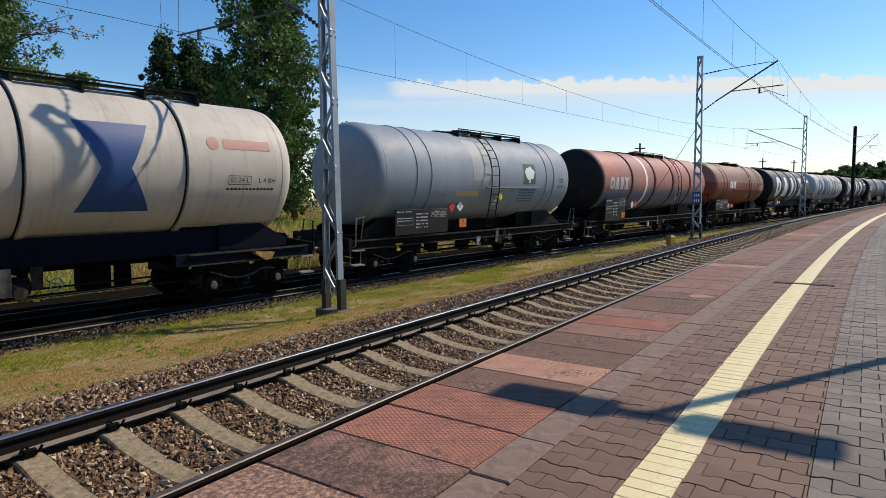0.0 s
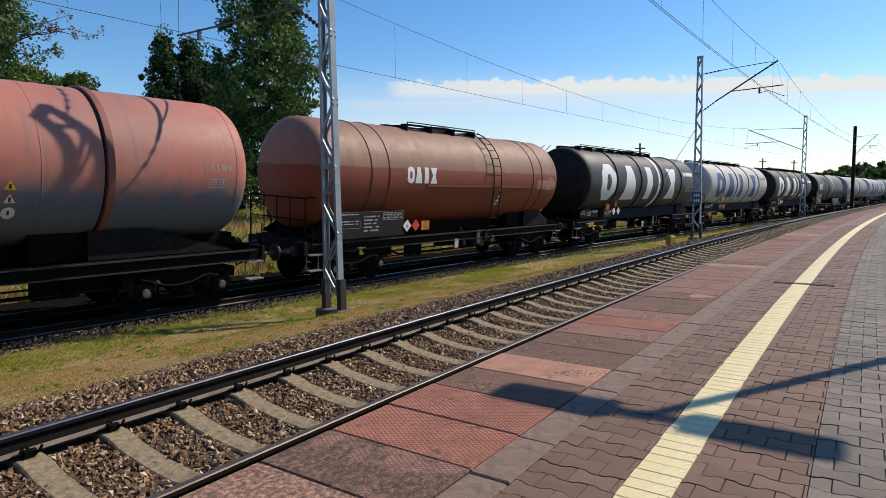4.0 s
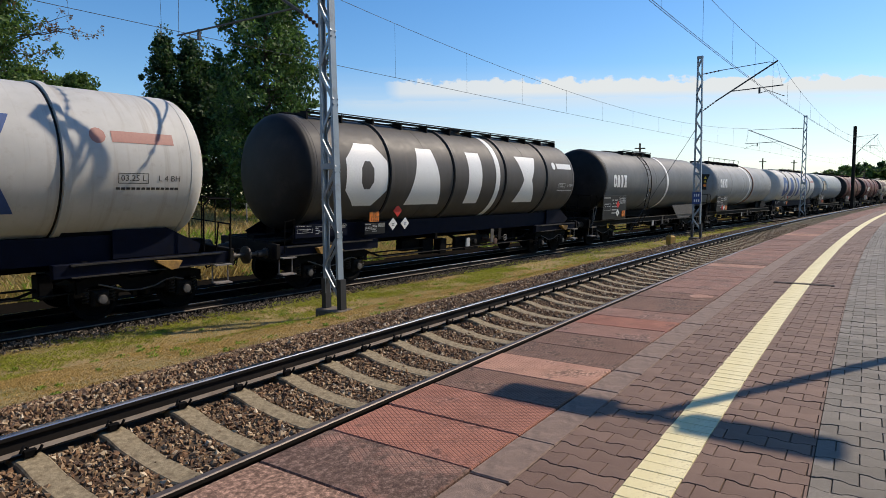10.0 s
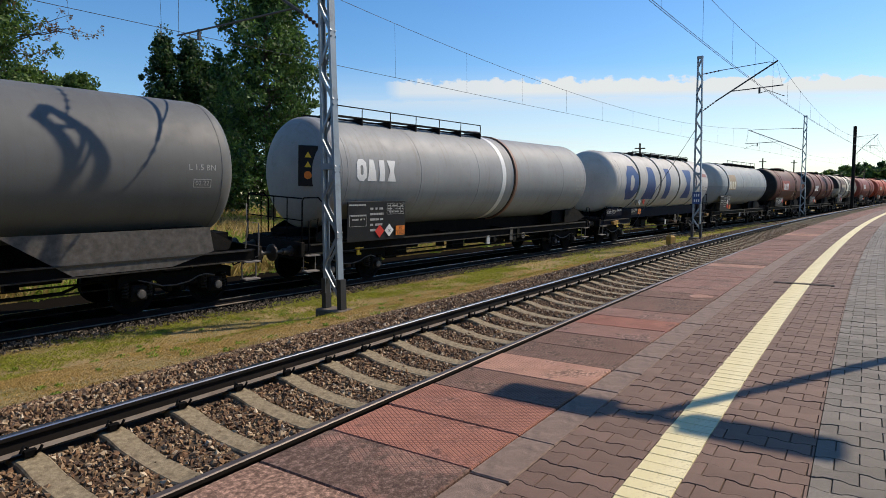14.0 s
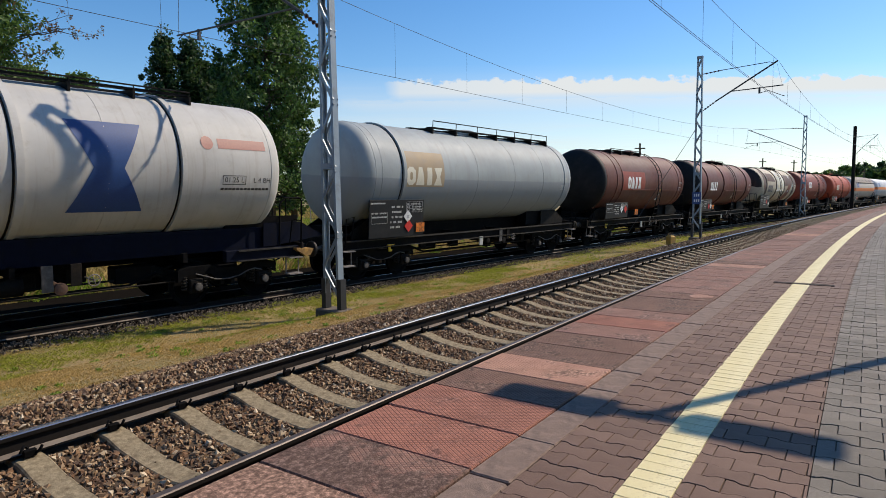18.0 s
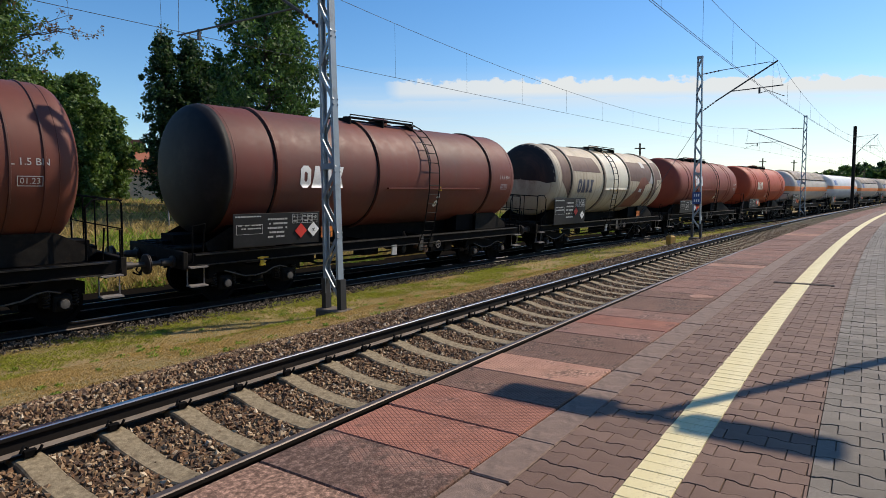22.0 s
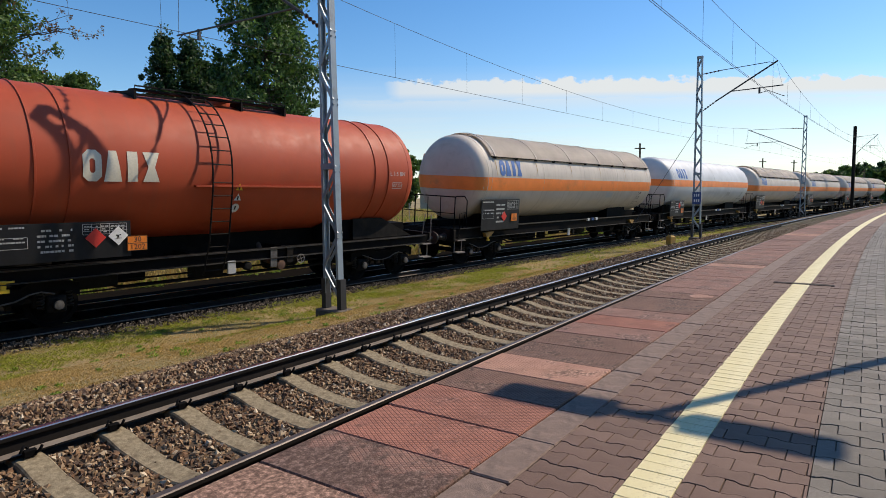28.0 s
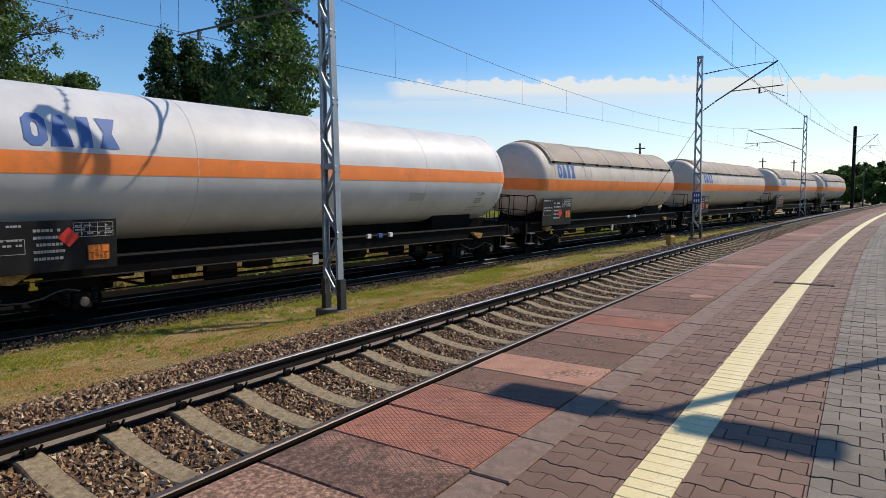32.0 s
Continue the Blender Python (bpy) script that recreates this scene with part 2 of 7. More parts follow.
def text_mesh(body, size):
    """Flat letters from the built-in font as (verts, faces), centred."""
    if body not in TEXT:
        cu = bpy.data.curves.new("letters", "FONT")
        cu.body, cu.align_x, cu.align_y, cu.resolution_u = body, "CENTER", "CENTER", 2
        ob = bpy.data.objects.new("letters", cu)
        scene.collection.objects.link(ob)
        me = bpy.data.meshes.new_from_object(ob.evaluated_get(bpy.context.evaluated_depsgraph_get()))
        TEXT[body] = ([tuple(v.co) for v in me.vertices], [tuple(p.vertices) for p in me.polygons])
        bpy.data.objects.remove(ob)
        bpy.data.curves.remove(cu)
        bpy.data.meshes.remove(me)
    vs, fs = TEXT[body]
    return [(x * size, y * size) for x, y, _ in vs], fs

# ---------------------------------------------------------------- ground


def ground_mat():
    m, nt, b = mat("dry_grass_ground", 0.95)
    v = coords(nt)
    big = noise_of(nt, v, 0.35, 6, 0.62)
    mid = noise_of(nt, v, 2.2, 5, 0.65)
    fine = noise_of(nt, v, 35, 4, 0.7)
    col = ramp(nt, big, [(0.35, (0.20, 0.160, 0.05)), (0.5, (0.30, 0.215, 0.09)), (0.68, (0.34, 0.235, 0.115))])
    col = mix(nt, ramp(nt, mid, [(0.45, (0, 0, 0)), (0.65, (0.6,) * 3)]), col, (0.15, 0.15, 0.045))
    col = mix(nt, 0.6, col, mix(nt, 1.0, col, ramp(nt, fine, [(0.3, (0.4,) * 3), (0.7, (1.4,) * 3)]), "MULTIPLY"))
    nt.links.new(col, b.inputs["Base Color"])
    bump(nt, b, fine, 0.6, 0.03)
    return m


GROUND = ground_mat()


def ground_z(o1, o2, x, y):
    """Height of the ground by the distances from both tracks."""
    f = np.clip((o1 - 2.9) / np.maximum(o1 - 2.9 - o2 - 3.3, 0.05), 0, 1)
    z = -0.42 - 0.52 * f ** 1.3 + 0.02 * np.sin(x * 1.7 + y) * np.sin(y * 1.3)
    z = np.where(o1 < 2.9, -0.5 - 0.0 * o1, z)
    z = np.where((o2 > -3.3) & (o2 <= -2.1), np.interp(o2, [-3.3, -2.1], [-0.94, -0.875]) + 0.02 * np.sin(x * 1.7 + y) * np.sin(y * 1.3), z)
    z = np.where((o2 > -2.1) & (o2 <= -1.5), np.interp(o2, [-2.1, -1.5], [-0.875, -0.835]), z)
    z = np.where((o2 > -1.5) & (o2 < 4.4), -0.95, z)
    rise = 3.1 * np.clip((o2 - 5) / 26, 0, 1) ** 1.2 * np.clip((75 - y) / 45, 0, 1) + 0.35
    far = -0.86 - 0.35 * np.clip(1 - (o2 - 3.6) / 6, 0, 1) + rise + 0.1 * np.sin(x * 0.21 + 1) * np.sin(y * 0.17) + 0.05 * np.sin(x * 0.9) * np.sin(y * 0.7 + 2)
    z = np.where(o2 >= 4.4, far, z)
    return z


def build_ground():
    def axis(lo, hi, step, reach):
        a = list(np.arange(lo, hi, step))
        s, k = step, 1.35
        up, dn = hi, lo
        while up < reach:
            s *= k
            a.append(up)
            up += s
            dn -= s
            a.append(dn)
        return np.array(sorted(a + [reach]))
    u = axis(-10, 80, 1.0, 4000)
    w = axis(-8, 26, 0.3, 4000)
    U, V = np.meshgrid(u, w, indexing="ij")
    ca, sa = math.cos(0.63), math.sin(0.63)
    x = (U * sa - V * ca).ravel() - 3.57
    y = (U * ca + V * sa).ravel() + 2.43
    _, o1 = ONE.offset(x, y)
    _, o2 = TWO.offset(x, y)
    z = ground_z(o1, o2, x, y)
    n, k = U.shape
    i = (np.arange(n - 1)[:, None] * k + np.arange(k - 1)).ravel()
    faces = np.stack([i, i + 1, i + k + 1, i + k], 1)[:, ::-1]
    ob = arrays("ground", np.stack([x, y, z], 1), faces, GROUND, smooth=True)
    tagged(ob, "dry grassy ground with green patches along the railway", "ground", kind="structure")


build_ground()

# ---------------------------------------------------------------- tracks
BALLAST = island_mat("ballast_bed", [(0.0, (0.055, 0.036, 0.023)), (1.0, (0.08, 0.054, 0.034))], 0.95, 28, 1.0)
STONES = island_mat("ballast_stones", [(0.0, (0.07, 0.042, 0.027)), (0.2, (0.17, 0.092, 0.05)), (0.4, (0.30, 0.182, 0.096)), (0.55, (0.12, 0.076, 0.048)), (0.75, (0.33, 0.22, 0.125)), (0.9, (0.40, 0.29, 0.18)), (1.0, (0.62, 0.51, 0.36))], 0.9, 30, 0.5)
DARKSTONES = island_mat("grey_gravel", [(0.0, (0.04, 0.032, 0.025)), (0.6, (0.11, 0.085, 0.062)), (1.0, (0.24, 0.19, 0.145))], 0.9, 30, 0.5)
# dark oily ballast, made blacker still to carry the train's shade
DARKBED = island_mat("shade_dark_ballast", [(0.0, (0.005, 0.0045, 0.004)), (1.0, (0.013, 0.011, 0.009))], 0.95, 25, 1.0, spec=0.0)


def rail(track, line, centre, top, lo, hi, polish=None):
    """A rail: foot, web and head, with a polished running surface."""
    sec = [(-0.075, -0.160), (0.075, -0.160), (0.075, -0.148), (0.016, -0.132), (0.010, -0.06), (0.012, -0.045), (0.036, -0.036), (0.036, -0.008), (0.026, 0.0), (-0.026, 0.0), (-0.036, -0.008), (-0.036, -0.036), (-0.012, -0.045), (-0.010, -0.06), (-0.016, -0.132), (-0.075, -0.148)]
    bm = bmesh.new()
    sweep(bm, line, steps(lo, hi), [(centre + a, top + b) for a, b in sec])
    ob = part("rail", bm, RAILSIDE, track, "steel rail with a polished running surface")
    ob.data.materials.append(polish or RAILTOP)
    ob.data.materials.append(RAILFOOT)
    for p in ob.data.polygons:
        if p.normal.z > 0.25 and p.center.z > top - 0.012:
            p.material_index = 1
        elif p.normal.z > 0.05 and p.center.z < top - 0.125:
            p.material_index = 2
    return ob


def sleeper_mesh():
    bm = bmesh.new()
    rows = [(-1.25, 0.0), (-1.0, 0.0), (-0.55, 0.0), (-0.35, -0.035), (0.0, -0.05), (0.35, -0.035), (0.55, 0.0), (1.0, 0.0), (1.25, 0.0)]
    rings = []
    for y, dz in rows:
        t = -0.168 + dz
        rings.append([bm.verts.new(c) for c in ((-0.13, y, -0.40), (0.13, y, -0.40), (0.103, y, t - 0.012), (0.09, y, t), (-0.09, y, t), (-0.103, y, t - 0.012))])
    for a, b in zip(rings, rings[1:]):
        for k in range(6):
            bm.faces.new((a[k], a[(k + 1) % 6], b[(k + 1) % 6], b[k]))
    bm.faces.new(rings[0])
    bm.faces.new(rings[-1][::-1])
    bmesh.ops.recalc_face_normals(bm, faces=bm.faces)
    me = bpy.data.meshes.new("sleeper")
    bm.to_mesh(me)
    bm.free()
    return me


def clip_mesh():
    """A bent spring clip with its cast shoulder."""
    bm = bmesh.new()
    box(bm, -0.045, 0.045, -0.02, 0.02, -0.012, 0.045, 0.006)
    pts = []
    for k in range(13):
        a = math.pi * 2.2 * k / 12
        pts.append((-0.075 + 0.0125 * k, -0.005 - 0.045 * math.cos(a) * 0.6, 0.045 + 0.035 * math.sin(a)))
    pipe(bm, pts, 0.011, 5)
    me = bpy.data.meshes.new("spring_clip")
    bm.to_mesh(me)
    bm.free()
    me.materials.append(BLACK)
    return me


def seat(line, s, z, cant):
    x, y = line.at(s)
    return Matrix.Translation((x, y, z)) @ Matrix.Rotation(line.turn(s), 4, "Z") @ Matrix.Rotation(math.atan(cant / 1.507), 4, "X")


def build_tracks():
    one = thing("platform_track", "railway track on concrete sleepers in brown ballast", "railway track", kind="structure")
    rail(one, ONE, HALF, C1 / 2, -60, 190)
    rail(one, ONE, -HALF, -C1 / 2, -60, 190, DULLTOP)
    me, clip = sleeper_mesh(), clip_mesh()
    me.materials.append(SLEEPER)
    for i in range(-70, 175):
        s = 1.858 + 0.608 * i
        m = seat(ONE, s, 0, C1)
        sl = share("sleeper", me, one, m)
        if -4 < i < 62:
            for y in (HALF - 0.115, HALF + 0.115, -HALF + 0.115, -HALF - 0.115):
                share("spring_clip", clip, sl, Matrix.Translation((0, y, -0.148)) @ Matrix.Rotation(math.pi if y in (HALF + 0.115, -HALF + 0.115) else 0, 4, "Z"))
    two = thing("goods_track", "railway track with worn rails under the goods train", "railway track", kind="structure")
    rail(two, TWO, HALF, Z2 + C2 / 2, -330, 480)
    rail(two, TWO, -HALF, Z2 - C2 / 2, -330, 480)
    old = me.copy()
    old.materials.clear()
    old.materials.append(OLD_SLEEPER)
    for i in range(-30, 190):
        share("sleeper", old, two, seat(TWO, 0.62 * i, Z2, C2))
    bm = bmesh.new()
    k = C1 / 1.507
    sweep(bm, ONE, steps(-60, 190, 2.0), [(-1.62, -0.6), (-1.62, -0.215 - 1.62 * k), (0, -0.235), (0.83, -0.225 + 0.83 * k), (0.98, -0.16 + 0.98 * k), (1.55, -0.17 + 1.55 * k), (3.2, -0.46), (3.2, -0.6)])
    tagged(part("ballast_bed", bm, BALLAST), "bed of crushed brown ballast stones", "ballast", kind="structure")
    bm = bmesh.new()
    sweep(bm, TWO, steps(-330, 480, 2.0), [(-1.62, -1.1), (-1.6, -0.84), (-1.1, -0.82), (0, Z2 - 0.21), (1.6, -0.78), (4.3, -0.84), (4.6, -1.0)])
    tagged(part("ballast_bed", bm, DARKBED), "dark oily bed of fine ballast under the goods track, deepened by painted shade", "ballast", kind="structure")


build_tracks()


def bed_z(o):
    k = C1 / 1.507
    return np.interp(o, [-1.62, 0, 0.83, 0.98, 1.55, 3.2], [-0.215 - 1.62 * k, -0.235, -0.22 + 0.83 * k, -0.15 + 0.98 * k, -0.16 + 1.55 * k, -0.46])


def stones(name, label, s_lo, s_hi, o_lo, o_hi, count, size, line, z_of, material, seed, skip_sleepers=True):
    """Crushed stones: jittered blocks, joined."""
    g = np.random.default_rng(seed)
    s, o = g.uniform(s_lo, s_hi, count), g.uniform(o_lo, o_hi, count)
    if skip_sleepers:
        ph = np.abs((s - 1.858 + 0.304) % 0.608 - 0.304)
        keep = (ph > 0.10) | (o > 0.93) | (o < -1.28) | (g.random(count) < 0.015)
        keep &= np.abs(np.abs(o) - HALF) > 0.085
        s, o = s[keep], o[keep]
    n = len(s)
    x, y = line.at(s, o)
    r = size * g.uniform(0.55, 1.25, n)
    z = z_of(o) + r * g.uniform(-0.2, 0.75, n)
    tips = np.array([[1, 0, 0], [-1, 0, 0], [0, 1, 0], [0, -1, 0], [0, 0, 1], [0, 0, -1]], float)
    v = (tips[None] * g.uniform(0.65, 1.35, (n, 6, 1)) + g.uniform(-0.35, 0.35, (n, 6, 3))) * g.uniform(0.7, 1.25, (n, 1, 3))
    q = g.normal(size=(n, 4))
    q /= np.linalg.norm(q, axis=1)[:, None]
    w, a, b, c = q.T
    R = np.stack([1 - 2 * (b * b + c * c), 2 * (a * b - c * w), 2 * (a * c + b * w), 2 * (a * b + c * w), 1 - 2 * (a * a + c * c), 2 * (b * c - a * w), 2 * (a * c - b * w), 2 * (b * c + a * w), 1 - 2 * (a * a + b * b)], 1).reshape(n, 3, 3)
    v = np.einsum("nij,nkj->nki", R, v) * r[:, None, None] + np.stack([x, y, z], 1)[:, None]
    f = np.array([[0, 2, 4], [2, 1, 4], [1, 3, 4], [3, 0, 4], [2, 0, 5], [1, 2, 5], [3, 1, 5], [0, 3, 5]])
    faces = (np.arange(n)[:, None, None] * 6 + f[None]).reshape(-1, 3)
    ob = arrays(name, v.reshape(-1, 3), faces, material)
    return tagged(ob, label, "ballast", kind="stuff")


stones("ballast_stones", "loose crushed brown and grey ballast stones", 0.2, 13, -1.55, 3.1, 68000, 0.0225, ONE, bed_z, STONES, 3)
stones("ballast_stones", "loose crushed brown and grey ballast stones", 13, 45, -1.5, 3.1, 34000, 0.029, ONE, bed_z, STONES, 4)
stones("ballast_stones", "loose crushed brown and grey ballast stones", -12, 0.2, -1.5, 3.1, 5000, 0.032, ONE, bed_z, STONES, 6)
# black strip by the rail that continues the bed's painted shade
stones("sooty_gravel", "oily gravel beside the goods rail, blackened with painted shade", 1, 60, -1.2, -0.98, 3000, 0.024, TWO, lambda o: np.interp(o, [-3.3, -2.9, -2.2, -1.6, -0.9], [-0.99, -0.93, -0.85, -0.82, -0.80]), DARKBED, 15, False)
stones("trackside_gravel", "fine grey gravel spilt beside the goods track", 1, 60, -1.9, -1.1, 12000, 0.024, TWO, lambda o: np.interp(o, [-3.3, -2.9, -2.2, -1.6, -0.9], [-0.99, -0.93, -0.85, -0.82, -0.80]), DARKSTONES, 5, False)

# ---------------------------------------------------------------- platform


def tread_slab(name, color, dirt, wear=0.0, grooves=0.6):
    """Cast slab with a diamond tread: grooves filled with dirt, worn and crumbled in patches."""
    m, nt, b = mat(name, 0.88, 0.0, 0.25)
    v = coords(nt)
    info = nt.nodes.new("ShaderNodeObjectInfo")
    mv = node(nt, "Math")
    mv.operation = "MULTIPLY"
    mv.inputs[1].default_value = 30
    nt.links.new(info.outputs["Random"], mv.inputs[0])
    sh = nt.nodes.new("ShaderNodeVectorMath")
    nt.links.new(v, sh.inputs[0])
    nt.links.new(mv.outputs[0], sh.inputs[1])
    rv = sh.outputs[0]
    cloud = noise_of(nt, rv, 4.0, 6, 0.65)
    grit = noise_of(nt, rv, 130, 3, 0.7)
    speck = noise_of(nt, rv, 34, 8, 0.82)
    lo, hi = tuple(c * 0.80 for c in color), tuple(min(1, c * 1.16) for c in color)
    col = ramp(nt, cloud, [(0.32, lo), (0.68, hi)])
    tone = ramp(nt, info.outputs["Random"], [(0.0, (0.90, 0.92, 0.93)), (1.0, (1.08, 1.05, 1.04))])
    col = mix(nt, 1.0, col, tone, "MULTIPLY")
    lines = []
    for ang in (33, -33):
        mp = nt.nodes.new("ShaderNodeMapping")
        mp.inputs["Rotation"].default_value = (0, 0, radians(ang))
        nt.links.new(v, mp.inputs["Vector"])
        wv = node(nt, "TexWave", Scale=11.5)
        nt.links.new(mp.outputs["Vector"], wv.inputs["Vector"])
        lines.append(ramp(nt, wv.outputs["Fac"], [(0.03, (0, 0, 0)), (0.30, (1, 1, 1))]))
    tread = mix(nt, 1.0, lines[0], lines[1], "MULTIPLY")
    crumble = ramp(nt, noise_of(nt, rv, 2.6, 7, 0.68), [(0.62 - wear * 0.42, (0, 0, 0)), (0.72 - wear * 0.42, (1, 1, 1))])
    flat_there = mix(nt, crumble, tread, (0.75, 0.75, 0.75))
    dark = tuple(c * 0.42 for c in dirt)
    col = mix(nt, mix(nt, 1.0, ramp(nt, flat_there, [(0.0, (grooves,) * 3), (0.8, (0, 0, 0))]), (1, 1, 1), "MULTIPLY"), col, dark)
    rough_col = ramp(nt, speck, [(0.40, tuple(c * 0.5 for c in dark)), (0.46, dark), (0.53, dirt), (0.62, tuple(min(1, c * 2.4) for c in dirt))])
    col = mix(nt, mix(nt, 1.0, crumble, (0.85,) * 3, "MULTIPLY"), col, rough_col)
    col = mix(nt, 0.45, col, mix(nt, 1.0, col, ramp(nt, grit, [(0.3, (0.5,) * 3), (0.7, (1.4,) * 3)]), "MULTIPLY"))
    nt.links.new(col, b.inputs["Base Color"])
    high = mix(nt, 0.30, flat_there, mix(nt, crumble, grit, speck))
    bump(nt, b, high, 0.6, 0.009)
    return m


SLABS = {
    "red": tread_slab("red_slab", (0.355, 0.152, 0.106), (0.22, 0.11, 0.085), 0.20, 0.52),
    "rose": tread_slab("rose_slab", (0.30, 0.165, 0.127), (0.20, 0.125, 0.10), 0.30, 0.5),
    "brown": tread_slab("brown_slab", (0.215, 0.125, 0.093), (0.145, 0.092, 0.07), 0.34, 0.6),
    "pink": tread_slab("pink_slab", (0.44, 0.245, 0.175), (0.31, 0.185, 0.135), 0.25, 0.3),
    "dark": tread_slab("dark_slab", (0.34, 0.18, 0.135), (0.115, 0.078, 0.062), 0.52, 0.5),
    "sandy": tread_slab("sandy_slab", (0.40, 0.235, 0.168), (0.27, 0.165, 0.12), 0.85, 0.2),
}
KERB = plain("kerb_concrete", (0.215, 0.148, 0.116), 0.9, 0, 0.35, 16, 0.9, (0.12, 0.085, 0.068), 0.6, grain=140.0)
JOINT = plain("joint_sand", (0.040, 0.029, 0.022), 0.95, 0, 0.3, 5, 0.5)


def speckled_paver(name, stops, dust):
    """Concrete blocks with an aggregate grain, each of its own tone, scuffed pale in places."""
    m = island_mat(name, stops, 0.78, 120, 0.5, dust=dust, spec=0.35)
    nt = m.node_tree
    b = nt.nodes["Principled BSDF"]
    base = b.inputs["Base Color"].links[0].from_socket
    v = coords(nt)
    g = noise_of(nt, v, 210, 2, 0.8)
    col = mix(nt, 1.0, base, ramp(nt, g, [(0.30, (0.55,) * 3), (0.55, (1.0,) * 3), (0.72, (1.75,) * 3)]), "MULTIPLY")
    big = noise_of(nt, v, 0.7, 7, 0.7)
    col = mix(nt, 1.0, col, ramp(nt, big, [(0.3, (0.82, 0.80, 0.78)), (0.7, (1.14, 1.13, 1.12))]), "MULTIPLY")
    nt.links.new(col, b.inputs["Base Color"])
    return m


PAVER = speckled_paver("red_brown_pavers", [(0.0, (0.160, 0.098, 0.073)), (0.5, (0.184, 0.113, 0.084)), (1.0, (0.210, 0.131, 0.098))], (0.20, 0.135, 0.105))
GREYPAVER = speckled_paver("grey_pavers", [(0.0, (0.150, 0.134, 0.112)), (0.6, (0.182, 0.163, 0.137)), (1.0, (0.225, 0.202, 0.172))], (0.21, 0.18, 0.15))


def yellow_paint():
    """Thick line paint on blocks, chipped to the concrete along cracks and edges."""
    m, nt, b = mat("yellow_strip_paint", 0.7, 0.0, 0.3)
    v = coords(nt)
    cloud = noise_of(nt, v, 3.0, 5, 0.6)
    col = ramp(nt, cloud, [(0.3, (0.67, 0.58, 0.31)), (0.7, (0.76, 0.68, 0.42))])
    chips = noise_of(nt, v, 38, 6, 0.78)
    where = noise_of(nt, v, 1.6, 4, 0.6)
    k = mix(nt, 1.0, ramp(nt, chips, [(0.53, (0, 0, 0)), (0.62, (1, 1, 1))]), ramp(nt, where, [(0.40, (0.10,) * 3), (0.66, (0.95,) * 3)]), "MULTIPLY")
    col = mix(nt, k, col, (0.33, 0.255, 0.13))
    nt.links.new(col, b.inputs["Base Color"])
    bump(nt, b, noise_of(nt, v, 150, 3, 0.7), 0.45, 0.004)
    return m


YELLOWPAVER = yellow_paint()


def slab_mesh(name, ln, wd, th, material, bev=0.008):
    bm = bmesh.new()
    box(bm, -ln / 2, ln / 2, -wd / 2, wd / 2, -th, 0, bev)
    me = bpy.data.meshes.new(name)
    bm.to_mesh(me)
    bm.free()
    me.materials.append(material)
    return me


